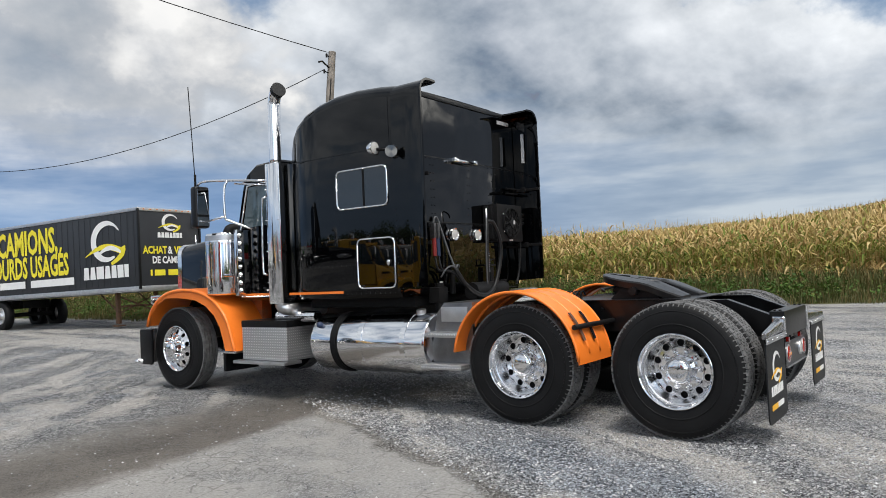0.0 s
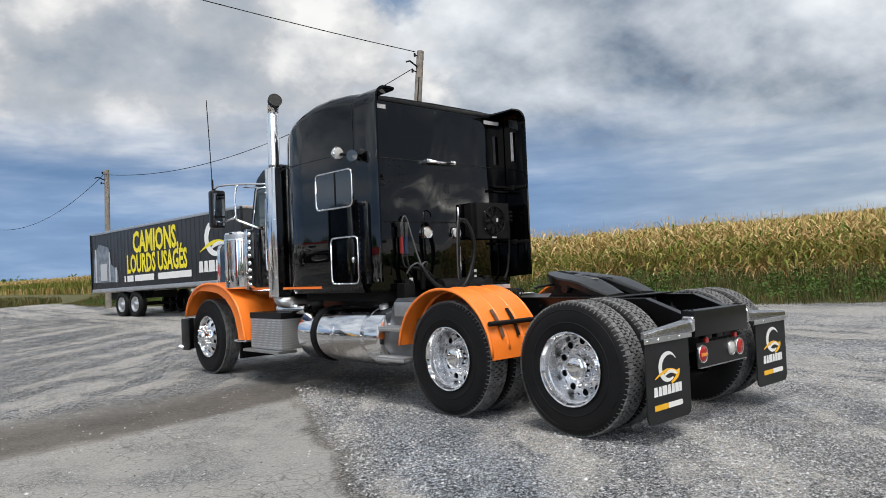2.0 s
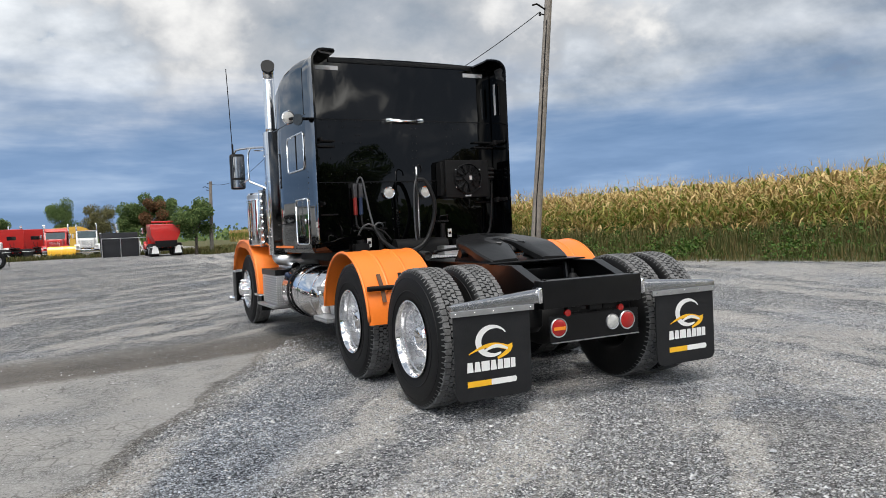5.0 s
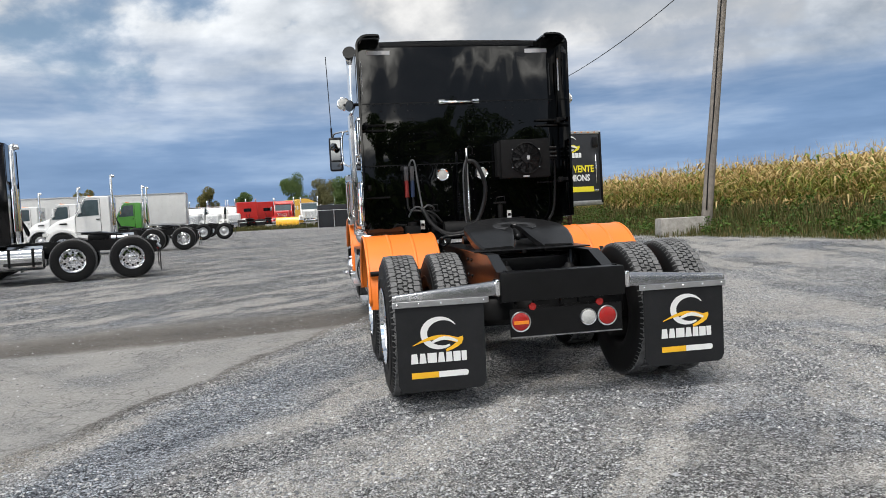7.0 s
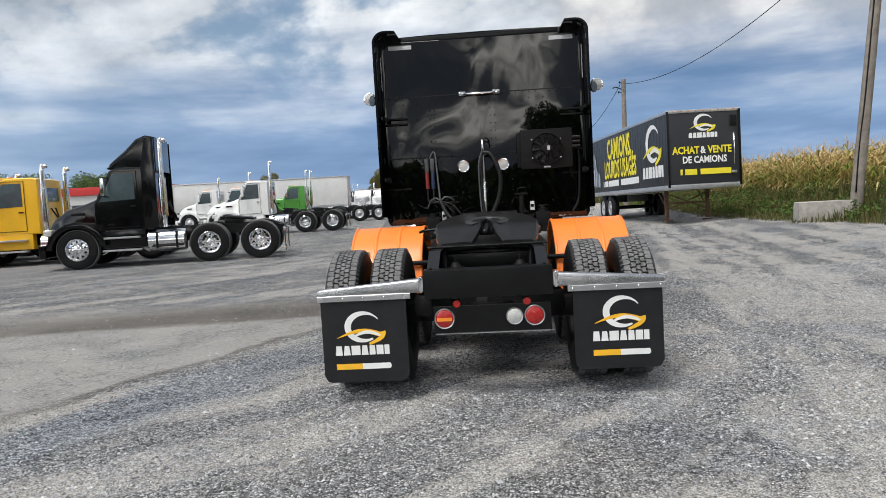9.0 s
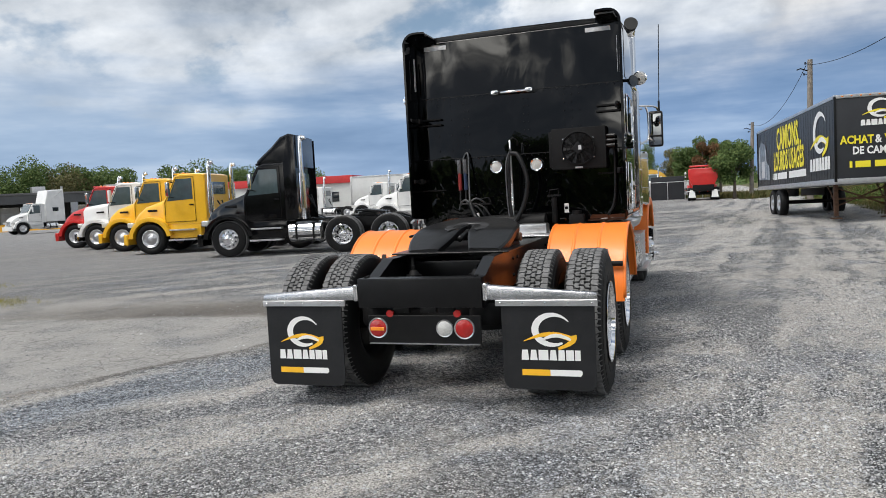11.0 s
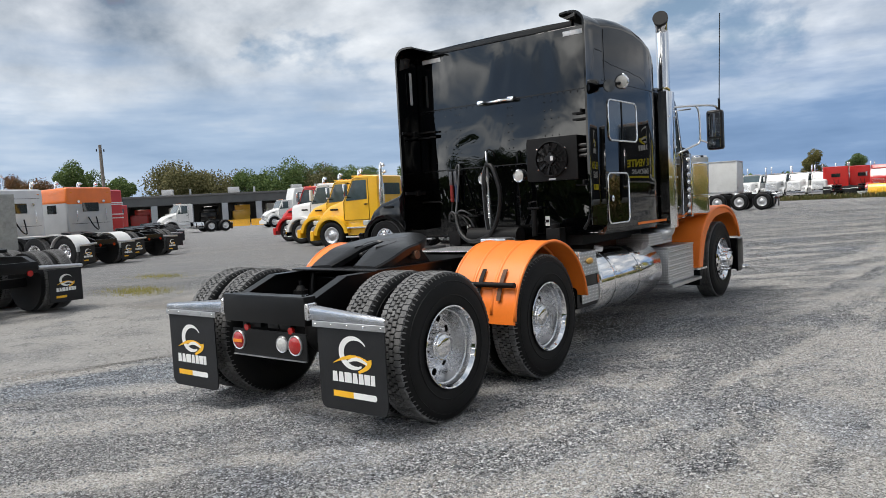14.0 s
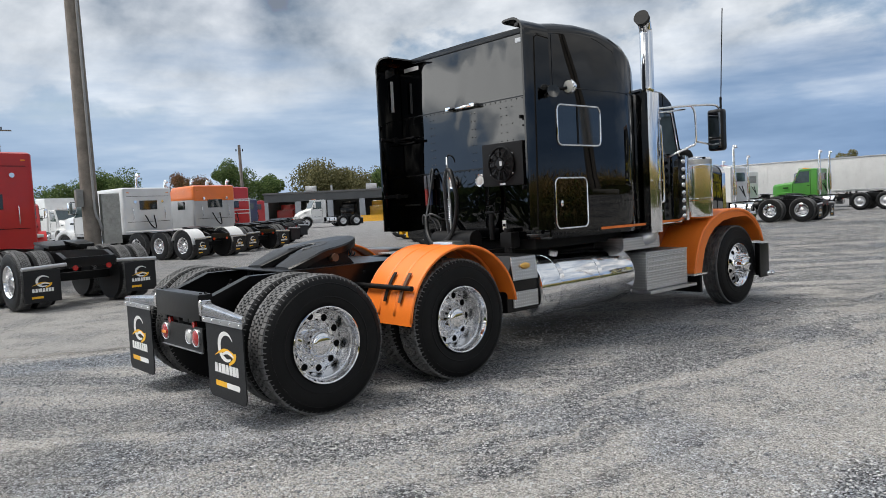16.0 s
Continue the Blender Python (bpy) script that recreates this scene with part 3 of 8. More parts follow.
def build_ground():
    def axis(lo, hi):
        vals = set()
        v = 0.0
        while v < hi:
            vals.add(round(v, 3))
            v += 0.7 if v < 26 else (3.0 if v < 110 else 60.0 if v < 600 else 600.0)
        vals.add(hi)
        v = 0.0
        while v > lo:
            vals.add(round(v, 3))
            v -= 0.7 if v > -14 else (4.0 if v > -110 else 60.0 if v > -600 else 600.0)
        vals.add(lo)
        return sorted(vals)
    xs, ys = axis(-4000, 4000), axis(-4000, 4000)
    verts = [(x, y, land(x, y)) for y in ys for x in xs]
    nx = len(xs)
    faces = [(j * nx + i, j * nx + i + 1, (j + 1) * nx + i + 1, (j + 1) * nx + i) for j in range(len(ys) - 1) for i in range(nx - 1)]
    me = bpy.data.meshes.new("ground")
    me.from_pydata(verts, [], faces)
    at = me.attributes.new("field", "FLOAT", "POINT")
    vals = []
    for x, y, z in verts:
        inside = (x - verge_x(y)) / 0.8
        if y < -60:
            inside = -1
        far = (max(abs(x + 20), abs(y - 40)) - 150) / 40
        vals.append(min(1.0, max(0.0, 0.5 + 0.5 * max(inside, far))))
    at.data.foreach_set("value", vals)
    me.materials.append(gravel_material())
    for p in me.polygons:
        p.use_smooth = True
    ob = new("ground", me)
    tagged(ob, "grey crushed gravel yard with damp stain and cracked old paving", "ground", kind="structure")


build_ground()

# ---- wheels ----
TYRE_R, TYRE_W = 0.526, 0.272


def tyre_mesh(tread=True):
    """A truck tyre whose outer wall lies at x = 0, the rest towards -x."""
    bm = bm_new()
    r, w = TYRE_R, TYRE_W
    half = [(-0.030, 0.272), (-0.012, 0.286), (-0.006, 0.325), (0.0, 0.385), (-0.002, 0.430), (-0.009, 0.468), (-0.017, 0.490), (-0.026, 0.503), (-0.042, r - 0.013)]
    other = [(-w - a, q) for a, q in reversed(half)]
    lathe(bm, half + other + [(-w + 0.06, 0.270), (-0.06, 0.270)], 72, closed=True)
    for f in bm.faces:
        f.material_index = 0
    if tread:
        rows = [(-0.055, 0.043, 70), (-0.101, 0.030, 70), (-0.136, 0.027, 70), (-0.171, 0.030, 70), (-0.217, 0.043, 70)]
        for row, (cx, wd, n) in enumerate(rows):
            for k in range(n):
                a0 = 2 * math.pi * (k + 0.5 * (row % 2)) / n
                ln = (0.86 if row in (0, 4) else 0.74) * 2 * math.pi / n
                zig = 0.0045 * (1 if k % 2 else -1)
                top, bot = [], []
                for u, v in ((-0.5, -0.5), (0.5, -0.5), (0.5, 0.0), (0.5, 0.5), (-0.5, 0.5), (-0.5, 0.0)):
                    a = a0 + v * ln
                    xx = cx + u * wd + zig * (1 if v == 0.0 else -1)
                    for store, rr, q in ((top, r - (0.005 if abs(xx + w / 2) > 0.095 else 0.0), 1.0), (bot, r - 0.018, 1.05)):
                        store.append(bm.verts.new((cx + (xx - cx) * q, rr * math.cos(a), rr * math.sin(a))))
                fs = [bm.faces.new(top)] + [bm.faces.new((bot[i], bot[(i + 1) % 6], top[(i + 1) % 6], top[i])) for i in range(6)]
                for f in fs:
                    f.material_index = 1
        # fine raised cuts on the shoulder
        for k in range(78):
            a0 = 2 * math.pi * k / 78
            for sx in (0.0, -w):
                sg = 1 if sx == 0 else -1
                pts = [(sx - sg * 0.0135, 0.493, a0 - 0.007), (sx - sg * 0.0135, 0.493, a0 + 0.007), (sx - sg * 0.034, 0.516, a0 + 0.011), (sx - sg * 0.034, 0.516, a0 - 0.011)]
                vs = [bm.verts.new((p[0], p[1] * math.cos(p[2]), p[1] * math.sin(p[2]))) for p in pts]
                bm.faces.new(vs).material_index = 1
    else:
        for cx in (-0.05, -0.095, -0.136, -0.177, -0.222):
            lathe(bm, [(cx - 0.017, r - 0.02), (cx - 0.016, r), (cx + 0.016, r), (cx + 0.017, r - 0.02)], 72)
        for f in bm.faces:
            c = f.calc_center_median()
            if math.hypot(c.y, c.z) > 0.512:
                f.material_index = 1
    # raised rings and size marks on the wall
    lathe(bm, [(-0.0005, 0.352), (0.003, 0.356), (0.003, 0.360), (-0.0005, 0.364)], 72)
    lathe(bm, [(-0.010, 0.452), (-0.004, 0.456), (-0.004, 0.460), (-0.012, 0.464)], 72)
    bmesh.ops.recalc_face_normals(bm, faces=bm.faces[:])
    return finish("tyre", bm, [RUBBER, RUBBER_TREAD], angle=50)


def holed_disc(bm, x_of_r, r0, r1, hole_r, n=10):
    """A wheel disc with n round hand holes right through it."""
    rm = (r0 + r1) / 2
    half = math.pi / n
    for k in range(n):
        mid = 2 * math.pi * (k + 0.5) / n
        ring_a, ring_b = [], []
        m = 20
        for j in range(m):
            a = 2 * math.pi * j / m
            c, s = math.cos(a), math.sin(a)
            ring_a.append((rm + hole_r * c, hole_r * s / rm))
            q = min((r1 - rm) / abs(c) if abs(c) > 1e-6 else 1e9, half * rm / abs(s) if abs(s) > 1e-6 else 1e9)
            ring_b.append((rm + q * c, q * s / rm))
        def put(p):
            return bm.verts.new((x_of_r(p[0]), p[0] * math.cos(mid + p[1]), p[0] * math.sin(mid + p[1])))
        va, vb = [put(p) for p in ring_a], [put(p) for p in ring_b]
        vc = [bm.verts.new((v.co.x - 0.025, v.co.y, v.co.z)) for v in va]
        for j in range(m):
            i = (j + 1) % m
            bm.faces.new((va[j], va[i], vb[i], vb[j]))
            bm.faces.new((vc[j], vc[i], va[i], va[j]))
    bmesh.ops.remove_doubles(bm, verts=bm.verts[:], dist=0.0006)


def rear_rim_mesh():
    bm = bm_new()
    lathe(bm, [(-0.030, 0.268), (-0.008, 0.280), (0.003, 0.289), (0.006, 0.284), (0.002, 0.276), (-0.018, 0.267), (-0.026, 0.263), (-0.062, 0.259), (-0.068, 0.250), (-0.150, 0.243), (-0.178, 0.239), (-0.192, 0.231)], 72)
    for f in bm.faces:
        f.material_index = 1 if f.calc_center_median().x < -0.03 else 0
    holed_disc(bm, lambda r: -0.192 + 0.05 * (0.231 - r), 0.171, 0.231, 0.0275)
    lathe(bm, [(-0.189, 0.171), (-0.182, 0.169), (-0.178, 0.164), (-0.177, 0.118), (-0.170, 0.111), (-0.120, 0.107), (-0.085, 0.104), (-0.078, 0.098), (-0.080, 0.090)], 56)
    bmesh.ops.recalc_face_normals(bm, faces=bm.faces[:])
    return finish("wheel", bm, [RIM, RIM_BARREL])


def front_rim_mesh():
    bm = bm_new()
    lathe(bm, [(-0.030, 0.268), (-0.008, 0.281), (0.003, 0.290), (0.006, 0.284), (-0.015, 0.268), (-0.05, 0.258), (-0.050, 0.252), (-0.035, 0.246)], 64)
    holed_disc(bm, lambda r: -0.035 + 0.5 * (0.246 - r), 0.172, 0.246, 0.027)
    lathe(bm, [(0.002, 0.172), (0.014, 0.162), (0.016, 0.120), (0.040, 0.112), (0.085, 0.105), (0.098, 0.085)], 48)
    bmesh.ops.recalc_face_normals(bm, faces=bm.faces[:])
    return finish("wheel", bm, CHROME)


def dark_drum(x):
    bm = bm_new()
    cyl(bm, (x - 0.12, 0, 0), (x - 0.03, 0, 0), 0.236, 32)
    return finish("brake_drum", bm, DULL)


def nut_mesh(ln=0.055, tip=0.006):
    bm = bm_new()
    lathe(bm, [(0.0, 0.0), (0.0, 0.022), (0.012, 0.020), (0.016, 0.016), (ln * 0.75, 0.015), (ln, tip), (ln + 0.002, 0.0)], 10)
    return finish("lug_nut", bm, CHROME)


def cap_mesh(x, r=0.098):
    bm = bm_new()
    lathe(bm, [(x - 0.01, r), (x + 0.004, r * 0.99), (x + 0.018, r * 0.88), (x + 0.026, r * 0.6), (x + 0.029, r * 0.25), (x + 0.030, 0.001)], 40)
    return finish("hub_cap", bm, CHROME)


M_TYRE, M_STEER_TYRE = tyre_mesh(True), tyre_mesh(False)
M_REAR_RIM, M_FRONT_RIM = rear_rim_mesh(), front_rim_mesh()
def round_nut_mesh():
    """A domed lug-nut cover."""
    bm = bm_new()
    lathe(bm, [(0.0, 0.0), (0.0, 0.023), (0.006, 0.023), (0.009, 0.018), (0.026, 0.017), (0.034, 0.0135), (0.039, 0.007), (0.040, 0.001)], 14)
    return finish("lug_nut", bm, CHROME)


M_NUT, M_SPIKE, M_CAP_R, M_CAP_F = round_nut_mesh(), nut_mesh(0.085, 0.004), cap_mesh(-0.078, 0.092), cap_mesh(0.098, 0.085)
M_DRUM_R, M_DRUM_F = dark_drum(-0.20), dark_drum(-0.04)


def sub(name, mesh, parent, m=Matrix(), label=""):
    o = new(name, mesh)
    o.parent = parent
    o.matrix_basis = m
    return tagged(o, label) if label else o


def wheel(parent, x, y, z, dual, steer=False, turn=0.0, detail=True, spin=0.0):
    """A wheel whose tyre wall lies at x; with dual an inner tyre stands behind it."""
    face = Matrix.Translation((x, y, z)) @ pose(0, 0, 0, 0, 0, (0 if x > 0 else 180) + turn) @ pose(0, 0, 0, spin)
    w = sub("wheel", M_FRONT_RIM if steer else M_REAR_RIM, parent, face, "mirror-bright aluminium wheel")
    sub("tyre", M_STEER_TYRE if steer else M_TYRE, w)
    sub("brake_drum", M_DRUM_F if steer else M_DRUM_R, w)
    if detail:
        sub("hub_cap", M_CAP_F if steer else M_CAP_R, w)
        for k in range(10):
            a = 2 * math.pi * k / 10
            sub("lug_nut", M_SPIKE if steer else M_NUT, w, Matrix.Translation((0.014 if steer else -0.178, 0.1425 * math.cos(a), 0.1425 * math.sin(a))))
    if dual:
        sub("inner_tyre", M_TYRE, w, Matrix.Translation((-0.335, 0, 0)) @ pose(0, 0, 0, 3))
    return w


# ---- the black tractor ----
HX = -0.03
truck = thing("semi_truck", "glossy black conventional tractor with orange fenders, parked on gravel", "truck", pose(0, 0, 0, 0, 0, 0.75))
for sgn in (-1, 1):
    for yy, sp in ((0.0, 4), (1.37, 13)):
        wheel(truck, sgn * 1.215, yy, TYRE_R - 0.027, True, spin=sp + 3 * sgn)
    wheel(truck, sgn * 1.10, 6.48, TYRE_R - 0.024, False, steer=True)

# rails and cross members
for sgn in (-1, 1):
    out = [(-0.56, 0.68), (-0.56, 0.86), (-0.20, 1.0), (7.0, 1.0), (7.0, 0.76), (-0.2, 0.72)]
    bm = bm_new()
    prism(bm, out, sgn * 0.43 - 0.006, sgn * 0.43 + 0.006)
    box(bm, (sgn * 0.39, 3.4, 0.995), (0.085, 7.2, 0.010))
    box(bm, (sgn * 0.39, 3.4, 0.755), (0.085, 7.2, 0.010))
    prism(bm, [(-0.56, 0.862), (-0.2, 1.002), (-0.2, 0.990), (-0.56, 0.850)], sgn * 0.35, sgn * 0.435)
    part("frame_rail", bm, FRAME, truck)
    for yy in (0.35, 0.5, 0.9, 1.05, 1.7, 1.85, 2.0, 2.2):
        for zz in (0.80, 0.93):
            bm = bm_new()
            ball(bm, (sgn * 0.437, yy, zz), 0.014, 8, 6)
            part("frame_bolt", bm, GREASE, truck)
bm = bm_new()
box(bm, (0, -0.585, 0.80), (0.90, 0.115, 0.205), 0.012, 2)
tail = part("tail_member", bm, FRAME, truck, "black steel tail beam")
for sgn in (-1, 1):
    for q in ((0.40, -0.60), (0.40, -0.56)):
        bm = bm_new()
        cyl(bm, (sgn * q[0], q[1], 0.90), (sgn * q[0], q[1], 0.912), 0.012, 6)
        part("beam_bolt", bm, GREASE, tail)
for yy in (0.25, 0.68, 1.9, 2.5):
    bm = bm_new()
    box(bm, (0, yy, 0.86), (0.83, 0.10, 0.16), 0.02)
    part("cross_member", bm, FRAME, truck)
bm = bm_new()
box(bm, (0, 0.0, 0.52), (1.8, 0.16, 0.16), 0.05)
ball(bm, (0, 0.05, 0.54), 0.23, 20, 12, (1, 1, 0.95))
part("drive_axle", bm, DULL, truck)
bm = bm_new()
box(bm, (0, 1.37, 0.52), (1.8, 0.16, 0.16), 0.05)
ball(bm, (0, 1.42, 0.54), 0.23, 20, 12, (1, 1, 0.95))
part("drive_axle", bm, DULL, truck)
for sgn in (-1, 1):
    for yy in (0.0, 1.37):
        bm = bm_new()
        lathe(bm, [(-0.10, 0.11), (-0.07, 0.13), (0.05, 0.13), (0.09, 0.10)], 20)
        bmesh.ops.rotate(bm, verts=bm.verts[:], matrix=Matrix.Rotation(radians(90), 3, "Y"))
        bmesh.ops.translate(bm, verts=bm.verts[:], vec=(sgn * 0.42, yy - 0.34, 0.60))
        part("air_spring", bm, DULL, truck)
        bm = bm_new()
        cyl(bm, (sgn * 0.33, yy + 0.1, 0.55), (sgn * 0.36, yy + 0.2, 0.98), 0.028, 10)
        part("shock_absorber", bm, GREASE, truck)
bm = bm_new()
cyl(bm, (0, 0.1, 0.62), (0, 3.6, 0.72), 0.06, 14)
part("drive_shaft", bm, DULL, truck)
bm = bm_new()
for k in range(3):
    tube(bm, [(-0.30 + 0.05 * k, 2.2, 0.94), (-0.28 + 0.06 * k, 1.2, 0.88 - 0.02 * k), (-0.22 + 0.04 * k, 0.4, 0.80), (0.05 * k, 0.0, 0.74)], 0.012, 6, 5)
part("air_line", bm, HOSE, truck)
for sgn in (-1, 1):
    bm = bm_new()
    cyl(bm, (sgn * 0.25, -0.05, 0.72), (sgn * 0.25, -0.05, 0.93), 0.012, 8)
    cyl(bm, (sgn * 0.25, -0.05, 0.86), (sgn * 0.25, -0.05, 0.895), 0.045, 12, 0.025)
    cyl(bm, (sgn * 0.25, -0.05, 0.70), (sgn * 0.25, -0.05, 0.86), 0.06, 14)
    part("brake_chamber", bm, DULL, truck)

# light plate under the tail beam
bm = bm_new()
box(bm, (0.02, -0.615, 0.545), (0.82, 0.012, 0.195), 0.004, 1)
plate = part("light_plate", bm, FRAME, truck, "black plate with round tail lights")
bm = bm_new()
box(bm, (0.02, -0.625, 0.447), (0.80, 0.020, 0.006))
part("plate_edge", bm, BRUSHED, plate)


def round_light(parent, x, y, z, r, lens, stripe=None, ring=True):
    bm = bm_new()
    lathe(bm, [(0.0, 0.0), (0.004, r * 0.88), (0.012, r * 0.85), (0.019, r * 0.55), (0.021, 0.001)], 28)
    bmesh.ops.rotate(bm, verts=bm.verts[:], matrix=Matrix.Rotation(radians(-90), 3, "Z"))
    bmesh.ops.translate(bm, verts=bm.verts[:], vec=(x, y, z))
    lamp = part("tail_light", bm, lens, parent)
    if ring:
        bm = bm_new()
        lathe(bm, [(0.0, r), (0.010, r), (0.014, r * 0.96), (0.012, r * 0.88), (0.0, r * 0.86)], 28)
        bmesh.ops.rotate(bm, verts=bm.verts[:], matrix=Matrix.Rotation(radians(-90), 3, "Z"))
        bmesh.ops.translate(bm, verts=bm.verts[:], vec=(x, y, z))
        part("ring", bm, BRUSHED, lamp, "bright metal ring")
    if stripe:
        bm = bm_new()
        box(bm, (x, y - 0.021, z - 0.004), (r * 1.45, 0.003, r * 0.34), 0.001, 1)
        part("lens_strip", bm, stripe, lamp)
    return lamp


round_light(plate, -0.315, -0.621, 0.555, 0.072, LENS_RED, LENS_AMBER)
round_light(plate, 0.315, -0.621, 0.555, 0.072, LENS_RED)
round_light(plate, 0.175, -0.621, 0.555, 0.060, LENS_CLEAR, ring=True)
for xx in (-0.225, 0.265):
    bm = bm_new()
    cyl(bm, (xx, -0.60, 0.655), (xx, -0.622, 0.655), 0.026, 16)
    part("marker_light", bm, LENS_RED, truck, "small red marker lamp")
for xx in (-0.15, 0.05, 0.18):
    bm = bm_new()
    box(bm, (xx, -0.57, 0.675), (0.12, 0.05, 0.04), 0.008)
    part("light_bracket", bm, GREASE, truck)

# flap hangers and mud flaps
for sgn in (-1, 1):
    bm = bm_new()
    loops = []
    for q in (0.0, 0.04, 0.5, 0.97, 1.0):
        xx, yy = 0.455 + 0.745 * q, -0.598 - 0.048 * q
        zb, zt, dp = 0.752 - 0.006 * q, 0.852 - 0.052 * q, 0.036 - 0.018 * q
        if q == 1.0:
            zb, zt, dp = zb + 0.006, zt - 0.006, dp - 0.004
        sec = [(yy - dp, zb), (yy - dp, zt - dp * 0.9)] + [(yy - dp * math.cos(radians(a)), zt - dp * 0.9 + dp * 0.9 * math.sin(radians(a))) for a in (30, 60, 90, 120, 150)] + [(yy + dp, zt - dp * 0.9), (yy + dp, zb)]
        loops.append([(sgn * xx, u, v) for u, v in sec])
    rings(bm, loops)
    bmesh.ops.recalc_face_normals(bm, faces=bm.faces[:])
    hanger = part("flap_hanger", bm, HANGER, truck, "tapered chrome flap hanger", angle=40)
    bm = bm_new()
    box(bm, (sgn * 0.875, -0.662, 0.733), (0.66, 0.008, 0.040), 0.002, 1)
    part("clamp_strip", bm, BRUSHED, hanger)
    for k in range(5):
        bm = bm_new()
        ball(bm, (sgn * (0.58 + 0.148 * k), -0.666, 0.734), 0.008, 8, 6)
        part("rivet", bm, CHROME, hanger)
    bm = bm_new()
    box(bm, (sgn * 0.470, -0.60, 0.802), (0.035, 0.10, 0.118), 0.02, 3)
    part("hanger_socket", bm, CHROME, hanger)
    zlo = 0.135 if sgn < 0 else 0.165
    c0, c1 = (0.58, 1.185)
    out = [(sgn * c0, 0.735), (sgn * c0, zlo + 0.05), (sgn * (c0 + 0.02), zlo + 0.012), (sgn * (c0 + 0.05), zlo), (sgn * (c1 - 0.05), zlo), (sgn * (c1 - 0.02), zlo + 0.012), (sgn * c1, zlo + 0.05), (sgn * c1, 0.715)]
    bm = bm_new()
    prism(bm, out, -0.653, -0.643, axis="y")
    flap = part("mud_flap", bm, FLAP, truck, "black rubber mud flap with printed mark", smooth=False)
    mid = sgn * 0.90
    at = Matrix.Translation((mid, -0.654, zlo + 0.30))
    swoosh(flap, at, 0.28)
    bm = bm_new()
    flat(bm, [(-0.195, -0.208), (-0.01, -0.208), (-0.01, -0.168), (-0.195, -0.168)], at)
    part("yellow_bar", bm, YELLOW_INK, flap, smooth=False)
    bm = bm_new()
    flat(bm, [(-0.01, -0.208), (0.185, -0.208), (0.195, -0.195), (0.195, -0.18), (0.185, -0.168), (-0.01, -0.168)], at)
    part("white_bar", bm, WHITE_INK, flap, smooth=False)

# half fenders over the leading drive axle
for sgn in (-1, 1):
    cy, cz, rr = 1.385, 0.51, 0.625
    arc = [(cy + rr * math.cos(radians(a)), cz + rr * math.sin(radians(a))) for a in range(8, 178, 6)]
    arc = arc + [(arc[-1][0] - 0.004, arc[-1][1] - 0.03)]
    x0, x1 = sgn * 0.61, sgn * 1.25
    bm = bm_new()
    sweep_box(bm, arc[::-1], min(x0, x1), max(x0, x1), 0.012)
    fender = part("drive_fender", bm, ORANGE, truck, "orange half-round fender")
    for q in (0.33, 0.66):
        xx = x0 + (x1 - x0) * q
        bm = bm_new()
        tube(bm, [(xx, cy + (rr - 0.012) * math.cos(radians(a)), cz + (rr - 0.012) * math.sin(radians(a))) for a in range(10, 178, 6)], 0.020, 8)
        part("fender_rib", bm, ORANGE, fender)
    for xx in (x0, x1):
        bm = bm_new()
        tube(bm, [(xx, cy + (rr - 0.006) * math.cos(radians(a)), cz + (rr - 0.006) * math.sin(radians(a))) for a in range(8, 179, 6)], 0.014, 8)
        part("fender_edge", bm, ORANGE, fender)
    bm = bm_new()
    a = radians(150)
    yy, zz = cy + (rr + 0.05) * math.cos(a), cz + (rr + 0.05) * math.sin(a)
    cyl(bm, (sgn * 0.44, yy, zz - 0.02), (sgn * 1.24, yy, zz - 0.02), 0.022, 12)
    bracket = part("fender_bracket", bm, DULL, fender, "black fender mounting bar")
    for xx in (0.90, 1.10):
        bm = bm_new()
        line = [(cy + (rr + 0.022) * math.cos(radians(b)), cz + (rr + 0.022) * math.sin(radians(b))) for b in range(138, 166, 4)]
        sweep_box(bm, line[::-1], sgn * xx - 0.018, sgn * xx + 0.018, 0.008)
        part("strap", bm, RUST if xx > 1 else DULL, bracket)
    bm = bm_new()
    cyl(bm, (sgn * 0.44, 2.08, 0.86), (sgn * 1.1, 2.02, 0.72), 0.02, 10)
    part("fender_bracket", bm, DULL, fender)

# fifth wheel: a round plate, split by a throat, with two ramps bent down behind
FW_ROWS = [(0.185, 0.125, 0.375, 1.038), (0.230, 0.112, 0.395, 1.057), (0.290, 0.092, 0.412, 1.082), (0.350, 0.074, 0.424, 1.107), (0.410, 0.060, 0.430, 1.132), (0.470, 0.048, 0.434, 1.157), (0.540, 0.042, 0.436, 1.176), (0.620, 0.036, 0.436, 1.188), (0.665, 0.022, 0.431, 1.195), (0.685, 0.000, 0.427, 1.198), (0.760, 0.000, 0.405, 1.209), (0.840, 0.000, 0.362, 1.221), (0.910, 0.000, 0.305, 1.232), (0.970, 0.000, 0.225, 1.240), (1.005, 0.000, 0.145, 1.246), (1.020, 0.000, 0.060, 1.248)]
bm = bm_new()
